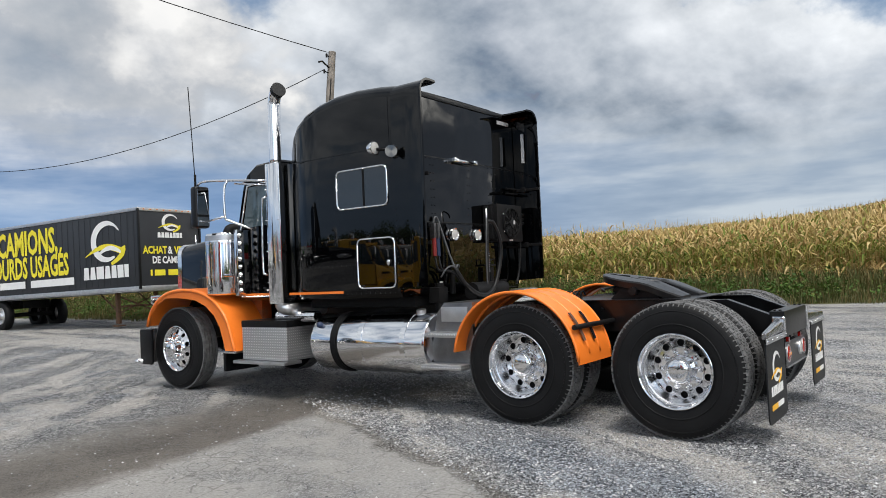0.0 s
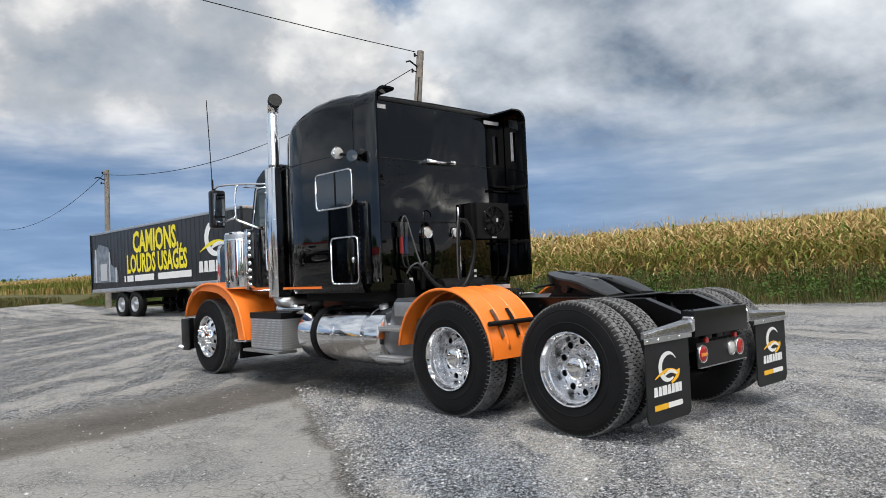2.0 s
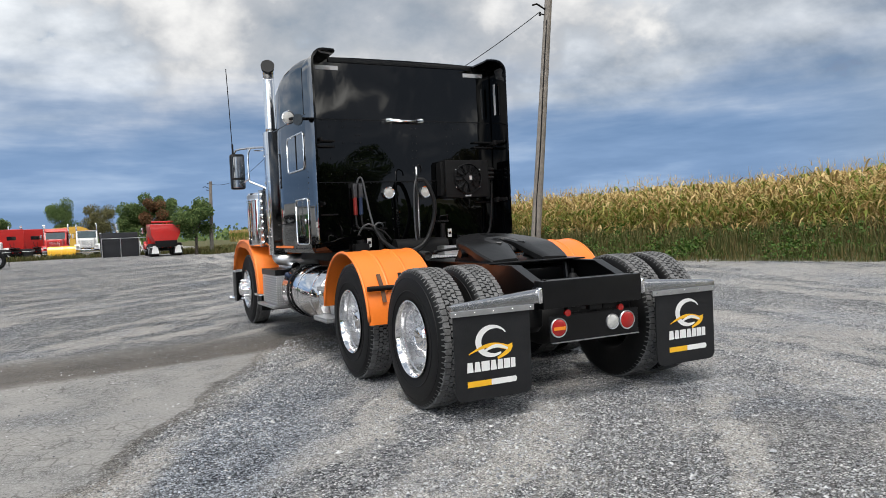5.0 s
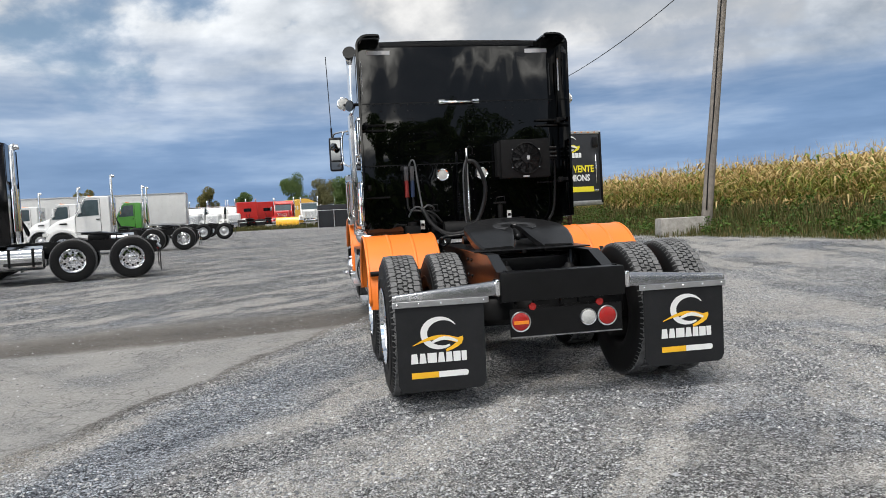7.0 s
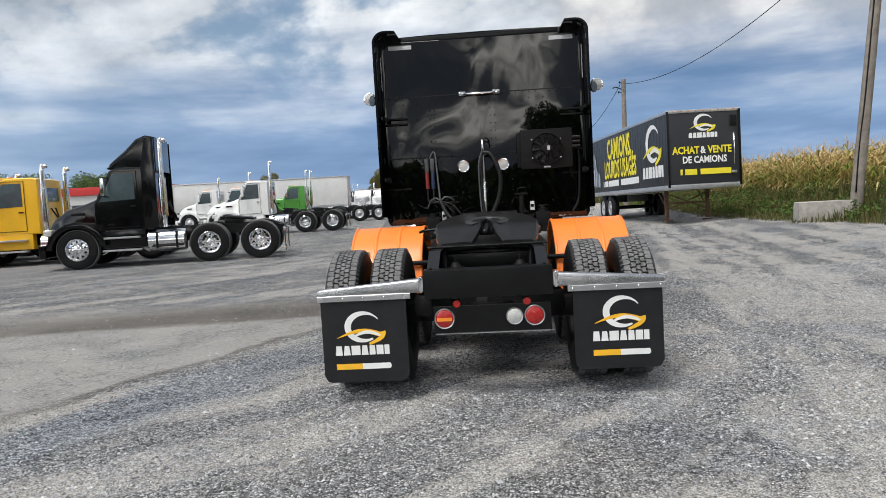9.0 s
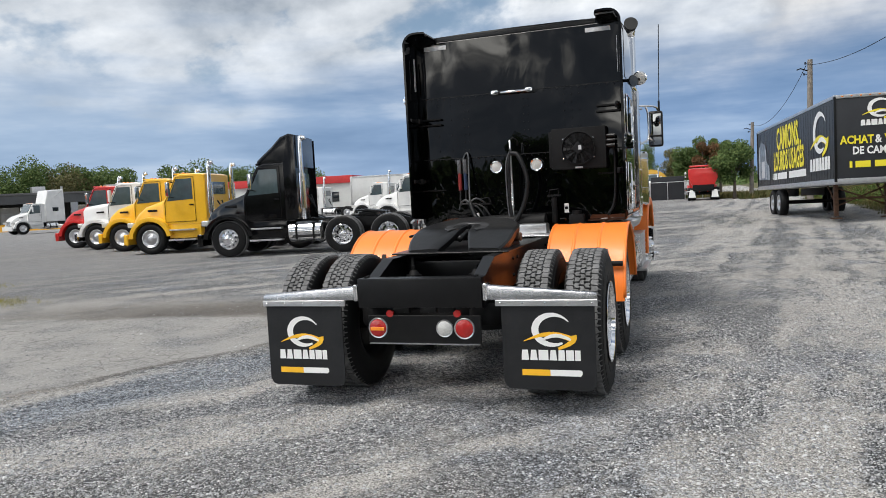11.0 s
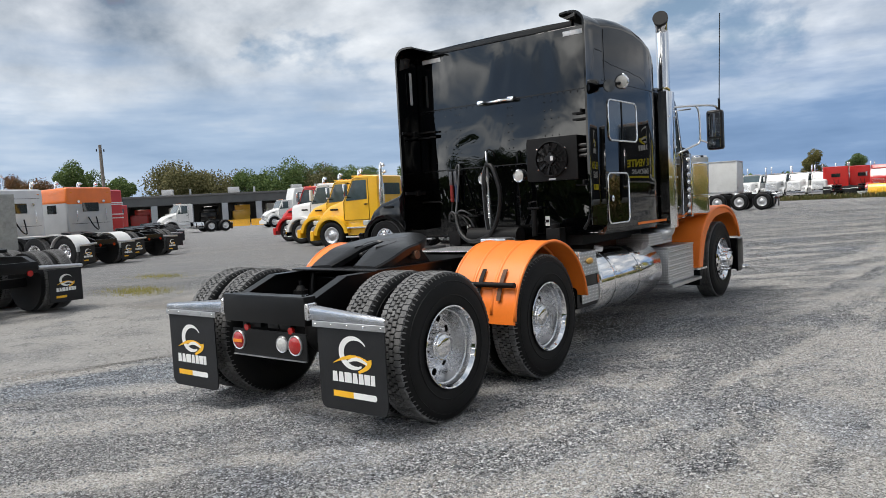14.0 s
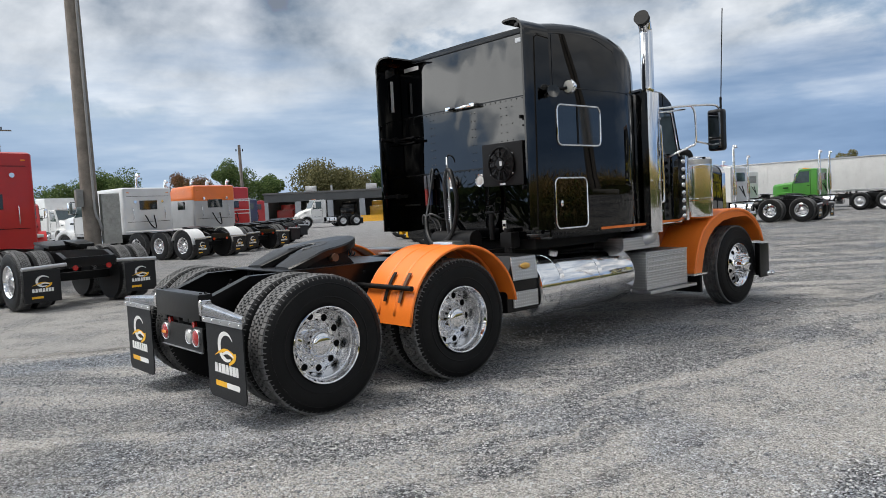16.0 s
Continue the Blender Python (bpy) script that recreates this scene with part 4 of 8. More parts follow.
for sgn in (-1, 1):
    loops = []
    for y, inner, outer, zt in FW_ROWS:
        wd = outer - inner
        edge = min(0.018, wd * 0.3)
        xs_ = [inner, inner + (edge if inner else 0.0005), inner + wd * 0.35, inner + wd * 0.7, outer - edge, outer]
        top_ = [(sgn * x, y, zt - d - 0.014 * (x / 0.436) ** 2) for x, d in zip(xs_, (0.010 if inner else 0.0, 0.0, 0.0, 0.0, 0.0, 0.012))]
        bot_ = [(sgn * x, y, zt - 0.050 - 0.03 * (x / 0.436)) for x in (outer - 0.004, inner + 0.0005 if not inner else inner)]
        loops.append(top_ + bot_)
    rings(bm, loops)
bmesh.ops.remove_doubles(bm, verts=bm.verts[:], dist=0.0007)
bmesh.ops.recalc_face_normals(bm, faces=bm.faces[:])
fifth = part("fifth_wheel", bm, GREASE, truck, "greased black fifth-wheel plate", angle=28)
# the worn bearing ring round the throat
bm = bm_new()
loops = []
for k in range(33):
    a = radians(-52 + 284 * k / 32)
    loops.append([(r_ * math.cos(a), 0.60 + r_ * math.sin(a) * 0.95, 1.1862 + 0.15 * (r_ * math.sin(a) * 0.95) + h_ - 0.014 * (r_ * math.cos(a) / 0.436) ** 2) for r_, h_ in ((0.115, -0.004), (0.120, 0.0015), (0.185, 0.0015), (0.190, -0.004))])
rings(bm, loops)
bmesh.ops.recalc_face_normals(bm, faces=bm.faces[:])
part("bearing_ring", bm, mat("worn plate steel", (0.045, 0.045, 0.047), 0.4, metal=0.4, vary=0.4, scale=12, dirt=0.3, dirt_col=(0.02, 0.02, 0.02)), fifth)
for sgn in (-1, 1):
    bm = bm_new()
    prism(bm, [(0.36, 1.01), (0.84, 1.01), (0.72, 1.13), (0.50, 1.11)], sgn * 0.36 - 0.03, sgn * 0.36 + 0.03, 0.01)
    part("fifth_wheel_mount", bm, DULL, fifth)
    bm = bm_new()
    cyl(bm, (sgn * 0.33, 0.60, 1.085), (sgn * 0.455, 0.60, 1.085), 0.035, 14)
    part("pivot_pin", bm, RUST if sgn > 0 else GREASE, fifth)
bm = bm_new()
box(bm, (0, 0.70, 1.10), (0.52, 0.34, 0.06), 0.02)
part("fifth_wheel_body", bm, DULL, fifth)
bm = bm_new()
tube(bm, [(0, 0.62, 1.14), (0.0, 0.52, 1.12), (-0.02, 0.42, 1.09)], 0.024, 10, 3)
part("lock_jaw", bm, GREASE, fifth)
bm = bm_new()
tube(bm, [(-0.30, 0.80, 1.13), (-0.44, 0.82, 1.12), (-0.56, 0.84, 1.11), (-0.60, 0.80, 1.10)], 0.012, 8, 3)
part("release_handle", bm, GREASE, fifth)
bm = bm_new()
box(bm, (0, 0.74, 1.008), (0.95, 1.35, 0.012), 0.003, 1)
part("slide_plate", bm, FRAME, truck)
bm = bm_new()
box(bm, (0, 2.05, 1.012), (0.98, 0.62, 0.014), 0.003, 1)
part("deck_plate", bm, TREAD_PLATE, truck, "bright tread-plate deck")
bm = bm_new()
coil = []
for k in range(9 * 10 + 1):
    a = 2 * math.pi * k / 10
    coil.append((-0.56 + 0.0012 * k + 0.036 * math.cos(a), 1.02 + 0.0042 * k, 1.060 + 0.042 * math.sin(a)))
tube(bm, coil, 0.0065, 6)
part("coiled_line", bm, HOSE, truck)
bm = bm_new()
cyl(bm, (-0.30, 2.42, 1.12), (0.32, 2.42, 1.12), 0.09, 18)
part("air_tank", bm, DULL, truck)
bm = bm_new()
box(bm, (0.25, 2.10, 1.07), (0.30, 0.18, 0.10), 0.02)
part("valve_box", bm, BRUSHED, truck)

# sleeper
ROOF = [(2.68, 3.215), (2.90, 3.245), (3.20, 3.265), (3.50, 3.255), (3.75, 3.21), (3.95, 3.145), (4.10, 3.07), (4.20, 2.985), (4.27, 2.86), (4.29, 2.60)]


def hull(y, top, w, low=1.10, rc=0.13):
    """One cross section of the sleeper."""
    pts = [(-w + 0.03, low), (-w, low + 0.05), (-w, 1.7), (-w, 2.3)]
    for k in range(7):
        a = radians(180 - 15 * k)
        pts.append((-w + rc + rc * math.cos(a) + 0.0, top - rc + rc * math.sin(a)))
    pts += [(-w * 0.5, top + 0.012), (0, top + 0.016), (w * 0.5, top + 0.012)]
    for k in range(7):
        a = radians(90 - 15 * k)
        pts.append((w - rc + rc * math.cos(a), top - rc + rc * math.sin(a)))
    pts += [(w, 2.3), (w, 1.7), (w, low + 0.05), (w - 0.03, low)]
    return [(x, y, z) for x, z in pts]


bm = bm_new()
W = 1.15
loops = [hull(y, z, W - (0.0 if y < 3.9 else 0.10 * ((y - 3.9) / 0.36) ** 2)) for y, z in ROOF]
rings(bm, loops)
bmesh.ops.recalc_face_normals(bm, faces=bm.faces[:])
sleeper = part("sleeper", bm, BLACK_DIM, truck, "tall glossy black sleeper cab", angle=40)
bm = bm_new()
box(bm, (0, 2.674, 2.51), (2.24, 0.012, 1.30), 0.004, 1)
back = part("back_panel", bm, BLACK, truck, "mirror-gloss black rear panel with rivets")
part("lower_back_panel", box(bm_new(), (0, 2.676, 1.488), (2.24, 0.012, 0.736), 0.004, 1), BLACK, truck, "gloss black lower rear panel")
for sgn in (-1, 1):
    line = [(W, 1.19), (W, 2.6), (W, 3.04)] + [(W - 0.13 + 0.132 * math.cos(radians(a)), 3.085 + 0.132 * math.sin(radians(a))) for a in range(10, 91, 16)] + [(0.96, 3.217), (0.90, 3.212)]
    bm = bm_new()
    loops = []
    for y, lift, flare in ((2.72, 0.0, 0.0), (2.55, 0.002, 0.003), (2.38, 0.004, 0.006), (2.335, 0.012, 0.014)):
        o, i = [], []
        for k, (x, z) in enumerate(line):
            zz = z + (lift if z > 2.9 else 0.0) + (0.06 * (2.7 - y) if k == 0 else 0.0)
            o.append((sgn * (x + flare), y, zz))
            dx = -0.022 if k < 6 else -0.008
            dz = -0.020 if k >= 5 else 0.0
            i.append((sgn * (x + flare + dx), y, zz + dz))
        loops.append(o + i[::-1])
    rings(bm, loops)
    bmesh.ops.recalc_face_normals(bm, faces=bm.faces[:])
    ext = part("side_extender", bm, BLACK_DIM, truck, "black side extender panel", angle=40)
    bm = bm_new()
    box(bm, (sgn * (W - 0.045), 2.52, 2.80), (0.004, 0.04, 0.36))
    part("tape_strip", bm, TAPE, ext, "silver reflective strip")
    for zz in (2.29, 1.62):
        bm = bm_new()
        box(bm, (sgn * 1.10, 2.50, zz), (0.02, 0.36, 0.035), 0.006)
        box(bm, (sgn * 1.09, 2.52, zz), (0.05, 0.05, 0.06), 0.008)
        part("extender_brace", bm, DULL, ext)
    bm = bm_new()
    box(bm, (sgn * 0.90, 2.664, 3.10), (0.26, 0.006, 0.045))
    part("tape_strip", bm, TAPE, back, "silver reflective strip")
    bm = bm_new()
    box(bm, (sgn * 0.99, 2.63, 2.305), (0.26, 0.03, 0.02), 0.005)
    box(bm, (sgn * 0.99, 2.63, 2.245), (0.26, 0.03, 0.02), 0.005)
    part("hinge_rail", bm, DULL, back)
    bm = bm_new()
    box(bm, (-0.50, 2.664, 1.185) if sgn < 0 else (0.505, 2.664, 1.25), (0.048, 0.006, 0.10))
    sticker = part("sticker", bm, WHITE_INK, back, "small black and white warning sticker")
    part("sticker_mark", box(bm_new(), (-0.50, 2.659, 1.185) if sgn < 0 else (0.505, 2.659, 1.25), (0.036, 0.004, 0.030)), DULL, sticker)
    part("hinge_rail", box(bm_new(), (-0.99, 2.655, 1.51) if sgn < 0 else (0.99, 2.655, 1.60), (0.28, 0.02, 0.018), 0.004), DULL, back)
    bm = bm_new()
    lz = 1.345 if sgn < 0 else 1.40
    cyl(bm, (sgn * 0.385, 2.60, 1.10), (sgn * 0.385, 2.60, lz - 0.03), 0.030, 12)
    box(bm, (sgn * 0.385, 2.61, lz - 0.01), (0.14, 0.07, 0.022), 0.006)
    tube(bm, [(sgn * 0.385 - 0.05, 2.58, lz), (sgn * 0.385 - 0.04, 2.57, lz + 0.05), (sgn * 0.385 + 0.05, 2.57, lz + 0.06), (sgn * 0.385 + 0.05, 2.58, lz)], 0.007, 6)
    part("latch", bm, DULL, back)
bm = bm_new()
box(bm, (0, 2.66, 3.185), (1.75, 0.02, 0.05), 0.006)
part("drip_rail", bm, FRAME, back)
# panel seams and rivets
bm = bm_new()
for zz in (2.545, 1.86):
    box(bm, (0, 2.667, zz), (2.2, 0.005, 0.012))
part("panel_seam", bm, FRAME, back)
bm = bm_new()


rivet_list = [(-1.05 + 0.075 * k, 2.525) for k in range(29)] + [(-1.05 + 0.075 * k, 1.845) for k in range(29)] + [(-0.8 + 0.08 * k, 3.19) for k in range(21)]
for xx in (-0.60, -0.55, 0.08, 0.13, 0.52, 0.60, 0.68, -0.75, -0.9):
    rivet_list += [(xx, 1.95 + 0.085 * k) for k in range(7) if not (abs(xx) > 0.65 and k % 2)]
for xx in (-0.5, 0.1, 0.3, -0.2):
    rivet_list += [(xx, 1.2 + 0.12 * k) for k in range(6)]
bmesh.ops.create_cone(bm, cap_ends=True, segments=6, radius1=0.0085, radius2=0.004, depth=0.008, matrix=Matrix.Rotation(radians(90), 4, "X"))
M_RIVET = finish("rivet", bm, FRAME, smooth=False)
for xx, zz in rivet_list:
    sub("rivet", M_RIVET, back, Matrix.Translation((xx, 2.665, zz)))
# grab handle
bm = bm_new()
tube(bm, [(-0.21, 2.60, 2.535), (0.15, 2.60, 2.535)], 0.014, 10)
handle = part("grab_handle", bm, CHROME, back, "chrome grab handle")
for xx in (-0.22, 0.16):
    bm = bm_new()
    box(bm, (xx, 2.63, 2.54), (0.075, 0.075, 0.045), 0.01)
    part("handle_foot", bm, CHROME, handle)
# two round work lamps
for xx in (-0.25, 0.20):
    bm = bm_new()
    lathe(bm, [(0, 0.07), (0.02, 0.072), (0.035, 0.066), (0.03, 0.056), (0, 0.05)], 28)
    bmesh.ops.rotate(bm, verts=bm.verts[:], matrix=Matrix.Rotation(radians(-90), 3, "Z"))
    bmesh.ops.translate(bm, verts=bm.verts[:], vec=(xx, 2.662, 1.735))
    wl = part("work_lamp", bm, CHROME, back, "round chrome work lamp")
    bm = bm_new()
    lathe(bm, [(0.0, 0.058), (0.022, 0.056), (0.03, 0.03), (0.032, 0.001)], 24)
    bmesh.ops.rotate(bm, verts=bm.verts[:], matrix=Matrix.Rotation(radians(-90), 3, "Z"))
    bmesh.ops.translate(bm, verts=bm.verts[:], vec=(xx, 2.662, 1.735))
    part("lamp_lens", bm, LENS_CLEAR, wl)
# condenser fan
bm = bm_new()
box(bm, (0.68, 2.575, 1.872), (0.565, 0.17, 0.43), 0.012)
fan = part("condenser_unit", bm, DULL, back, "black condenser box with cooling fan")
bm = bm_new()
lathe(bm, [(0, 0.175), (0.02, 0.178), (0.022, 0.165), (0, 0.162)], 36)
fan_m = mat("fan plastic", (0.006, 0.006, 0.007), 0.5, spec=0.25)
for k in range(10):
    a = 2 * math.pi * k / 10
    blade = bm_new()
    vs = []
    for dx in (0.0, 0.003):
        vs.append([blade.verts.new((0.68 + r * math.cos(a + o), 2.480 - q * 0.014 - dx, 1.872 + r * math.sin(a + o))) for r, o, q in ((0.045, -0.12, 0), (0.158, -0.16, 0), (0.158, 0.14, 1), (0.045, 0.22, 1))])
    rings_faces = [blade.faces.new(vs[0]), blade.faces.new(vs[1][::-1])] + [blade.faces.new((vs[0][i], vs[1][i], vs[1][(i + 1) % 4], vs[0][(i + 1) % 4])) for i in range(4)]
    bmesh.ops.recalc_face_normals(blade, faces=blade.faces[:])
    part("fan_blade", blade, fan_m, fan, smooth=False)
cyl(bm, (0, 0, 0), (0.03, 0, 0), 0.05, 18)
bmesh.ops.rotate(bm, verts=bm.verts[:], matrix=Matrix.Rotation(radians(-90), 3, "Z"))
bmesh.ops.translate(bm, verts=bm.verts[:], vec=(0.68, 2.488, 1.872))
part("fan_ring", bm, fan_m, fan)
for k in range(10):
    a = 2 * math.pi * (k + 0.5) / 10
    part("guard_spoke", tube(bm_new(), [(0.68 + 0.04 * math.cos(a), 2.462, 1.872 + 0.04 * math.sin(a)), (0.68 + 0.172 * math.cos(a + 0.12), 2.468, 1.872 + 0.172 * math.sin(a + 0.12))], 0.004, 5), DULL, fan)
for r in (0.08, 0.125, 0.17):
    part("guard_ring", tube(bm_new(), [(0.68 + r * math.cos(2 * math.pi * k / 24), 2.462, 1.872 + r * math.sin(2 * math.pi * k / 24)) for k in range(25)], 0.003, 5), DULL, fan)
bm = bm_new()
box(bm, (0.70, 2.448, 1.877), (0.03, 0.004, 0.045))
part("maker_plate", bm, TAPE, fan)
part("fan_hub", box(bm_new(), (0.68, 2.462, 1.872), (0.10, 0.022, 0.10), 0.008, 2, Matrix.Rotation(radians(45), 3, "Y")), fan_m, fan)
part("maker_plate", box(bm_new(), (0.68, 2.486, 1.672), (0.075, 0.006, 0.018)), TAPE, fan)
for sx in (-1, 1):
    for sz in (-1, 1):
        part("fan_bolt", ball(bm_new(), (0.68 + sx * 0.155, 2.482, 1.872 + sz * 0.10), 0.010, 8, 6), CHROME, fan)
bm = bm_new()
box(bm, (0.41, 2.60, 1.872), (0.10, 0.12, 0.38), 0.01)
part("side_box", bm, DULL, fan)
bm = bm_new()
tube(bm, [(0.97, 2.55, 1.95), (1.03, 2.56, 1.90), (1.04, 2.58, 1.6), (1.02, 2.6, 1.3), (0.95, 2.6, 1.16)], 0.016, 8, 5)
part("coolant_hose", bm, HOSE, fan)
bm = bm_new()
for zz in (1.98, 1.93, 1.88):
    cyl(bm, (0.965, 2.53, zz), (1.05, 2.53, zz), 0.02, 10)
part("hose_fitting", bm, GREASE, fan)
# air and electric lines
bm = bm_new()
tube(bm, [(-0.02, 2.38, 1.03), (-0.02, 2.38, 1.45), (-0.022, 2.37, 2.0)], 0.012, 8, 4)
post = part("line_post", bm, BRUSHED, back, "steel pogo post for trailer lines")
bm = bm_new()
spring = [(-0.021 + 0.022 * math.cos(k * 0.9), 2.378 + 0.022 * math.sin(k * 0.9), 1.30 + 0.0028 * k) for k in range(90)]
tube(bm, spring, 0.004, 5)
part("post_spring", bm, CHROME, post, "bright coil spring")
part("post_hook", tube(bm_new(), [(-0.022, 2.37, 1.98), (0.01, 2.37, 2.02), (0.05, 2.40, 1.99), (0.05, 2.42, 1.94)], 0.008, 6, 3), DULL, post)
bm = bm_new()
cable = [(-0.02, 2.36, 1.86), (0.06, 2.34, 1.84), (0.13, 2.32, 1.70), (0.16, 2.32, 1.54), (0.12, 2.33, 1.34), (0.02, 2.33, 1.16), (-0.14, 2.32, 1.08), (-0.30, 2.34, 1.09), (-0.44, 2.40, 1.20), (-0.52, 2.46, 1.36)]
tube(bm, cable, 0.024, 10, 6)
part("electric_cable", bm, HOSE, post, "thick black sheathed cable bundle")
for k, (dx, dz) in enumerate(((-0.018, 0.0), (0.016, 0.02), (0.004, -0.03))):
    part("air_hose", tube(bm_new(), [(-0.02, 2.37, 1.90 + dz), (-0.05 + dx, 2.35, 1.75), (-0.055 + dx, 2.36, 1.45), (-0.04 + dx, 2.37, 1.2), (0.01 + dx, 2.38, 1.04)], 0.0095, 6, 5), (CABLE_GREY, HOSE, HOSE)[k], post)
part("feed_hose", tube(bm_new(), [(-0.52, 2.46, 1.36), (-0.535, 2.52, 1.52), (-0.55, 2.58, 1.72), (-0.565, 2.63, 1.89), (-0.60, 2.64, 1.90), (-0.63, 2.64, 1.83)], 0.011, 6, 5), CABLE_GREY, post)
part("loop_hose", tube(bm_new(), [(-0.52, 2.46, 1.36), (-0.57, 2.47, 1.39), (-0.63, 2.50, 1.36), (-0.67, 2.54, 1.28)], 0.010, 6, 5), CABLE_GREY, post)
part("loop_hose", tube(bm_new(), [(-0.52, 2.46, 1.36), (-0.46, 2.47, 1.40), (-0.40, 2.50, 1.38), (-0.37, 2.56, 1.34)], 0.010, 6, 5), CABLE_GREY, post)
for xx, mm in ((-0.665, HOSE_RED), (-0.60, HOSE_BLUE)):
    bm = bm_new()
    box(bm, (xx, 2.62, 1.76), (0.045, 0.06, 0.16), 0.01)
    gl = part("gladhand", bm, mat("cast gladhand", (0.10, 0.10, 0.105), 0.4, 0.8, vary=0.3, scale=30), back, "cast gladhand with coloured grip")
    bm = bm_new()
    cyl(bm, (xx, 2.61, 1.50), (xx, 2.61, 1.69), 0.022, 10)
    part("grip", bm, mm, gl)
    bm = bm_new()
    tube(bm, [(xx, 2.61, 1.50), (xx + 0.01, 2.58, 1.36), (xx + 0.12, 2.55, 1.34), (xx + 0.22, 2.52, 1.30), (xx + 0.3, 2.5, 1.2)], 0.012, 6, 5)
    part("hose", bm, HOSE, gl)
bm = bm_new()
box(bm, (-0.63, 2.645, 1.82), (0.18, 0.03, 0.05), 0.006)
part("gladhand_holder", bm, FRAME, back)
# side windows, locker doors, stripe, spot lamps
for sgn in (-1, 1):
    def rounded(y0, y1, z0, z1, r):
        pts = []
        for cy_, cz_, a0 in ((y1 - r, z1 - r, 0), (y0 + r, z1 - r, 90), (y0 + r, z0 + r, 180), (y1 - r, z0 + r, 270)):
            for k in range(5):
                a = radians(a0 + 22.5 * k)
                pts.append((cy_ + r * math.cos(a), cz_ + r * math.sin(a)))
        return pts
    for y0, y1, z0, z1, nm, mm in ((2.80, 3.49, 2.025, 2.425, "side_window", GLASS), (2.735, 3.23, 1.20, 1.70, "locker_door", BLACK_DIM)):
        pts = rounded(y0, y1, z0, z1, 0.06)
        bm = bm_new()
        prism(bm, pts, min(sgn * (W + 0.001), sgn * (W + 0.006)), max(sgn * (W + 0.001), sgn * (W + 0.006)))
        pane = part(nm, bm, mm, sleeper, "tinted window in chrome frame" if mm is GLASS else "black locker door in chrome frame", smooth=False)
        bm = bm_new()
        tube(bm, [(sgn * (W + 0.006), y, z) for y, z in pts + pts[:1]], 0.0095, 8)
        part("frame", bm, CHROME, pane)
        if mm is GLASS:
            bm = bm_new()
            box(bm, (sgn * (W + 0.008), (y0 + y1) / 2 - 0.03, (z0 + z1) / 2), (0.006, 0.022, z1 - z0 - 0.02))
            part("mullion", bm, DULL, pane)
        else:
            bm = bm_new()
            ball(bm, (sgn * (W + 0.018), 2.81, 1.45), 0.02, 10, 8, (0.8, 1, 1.6))
            part("lock", bm, CHROME, pane)
    bm = bm_new()
    box(bm, (sgn * (W + 0.002), 3.86, 1.165), (0.006, 0.82, 0.026))
    part("stripe", bm, ORANGE, sleeper, "thin orange pinstripe")
    part("stripe", box(bm_new(), (sgn * 1.005, 4.96, 1.165), (0.008, 0.72, 0.026)), ORANGE, sleeper, "thin orange pinstripe")
    bm = bm_new()
    for k in range(22):
        for zz in (1.15, 1.44):
            bmesh.ops.create_uvsphere(bm, u_segments=6, v_segments=4, radius=0.007, matrix=Matrix.Translation((sgn * W, 2.75 + 0.065 * k, zz)))
    for k in range(14):
        bmesh.ops.create_uvsphere(bm, u_segments=6, v_segments=4, radius=0.007, matrix=Matrix.Translation((sgn * W, 2.70, 1.2 + 0.06 * k)))
    part("side_rivets", bm, FRAME, sleeper)
    bm = bm_new()
    box(bm, (sgn * (W + 0.001), 3.42, 2.60), (0.004, 1.45, 0.008))
    box(bm, (sgn * (W + 0.001), 2.76, 2.85), (0.004, 0.008, 0.50))
    part("side_seam", bm, FRAME, sleeper)
    bm = bm_new()
    tube(bm, [(sgn * W, 2.66, 2.54), (sgn * (W + 0.10), 2.70, 2.55), (sgn * (W + 0.14), 2.80, 2.56)], 0.016, 8)
    spot = part("spot_lamp_arm", bm, DULL, sleeper)
    bm = bm_new()
    lathe(bm, [(-0.06, 0.02), (-0.045, 0.055), (0.0, 0.072), (0.012, 0.074), (0.016, 0.066), (0.02, 0.03), (0.021, 0.001)], 24)
    bmesh.ops.rotate(bm, verts=bm.verts[:], matrix=Matrix.Rotation(radians(-90), 3, "Z"))
    bmesh.ops.translate(bm, verts=bm.verts[:], vec=(sgn * (W + 0.15), 2.83, 2.575))
    part("spot_lamp", bm, CHROME, spot, "round chrome spot lamp")
    bm = bm_new()
    lathe(bm, [(0.017, 0.060), (0.024, 0.04), (0.026, 0.001)], 20)
    bmesh.ops.rotate(bm, verts=bm.verts[:], matrix=Matrix.Rotation(radians(-90), 3, "Z"))
    bmesh.ops.translate(bm, verts=bm.verts[:], vec=(sgn * (W + 0.15), 2.83, 2.575))
    part("spot_lens", bm, LENS_CLEAR, spot)
    bm = bm_new()
    lathe(bm, [(-0.05, 0.03), (0.0, 0.062), (0.012, 0.06), (0.013, 0.001)], 20)
    bmesh.ops.rotate(bm, verts=bm.verts[:], matrix=Matrix.Rotation(radians(-90 + sgn * 50), 3, "Z"))
    bmesh.ops.translate(bm, verts=bm.verts[:], vec=(sgn * (W + 0.09), 2.66, 2.53))
    part("dark_lamp", bm, GLASS, spot)
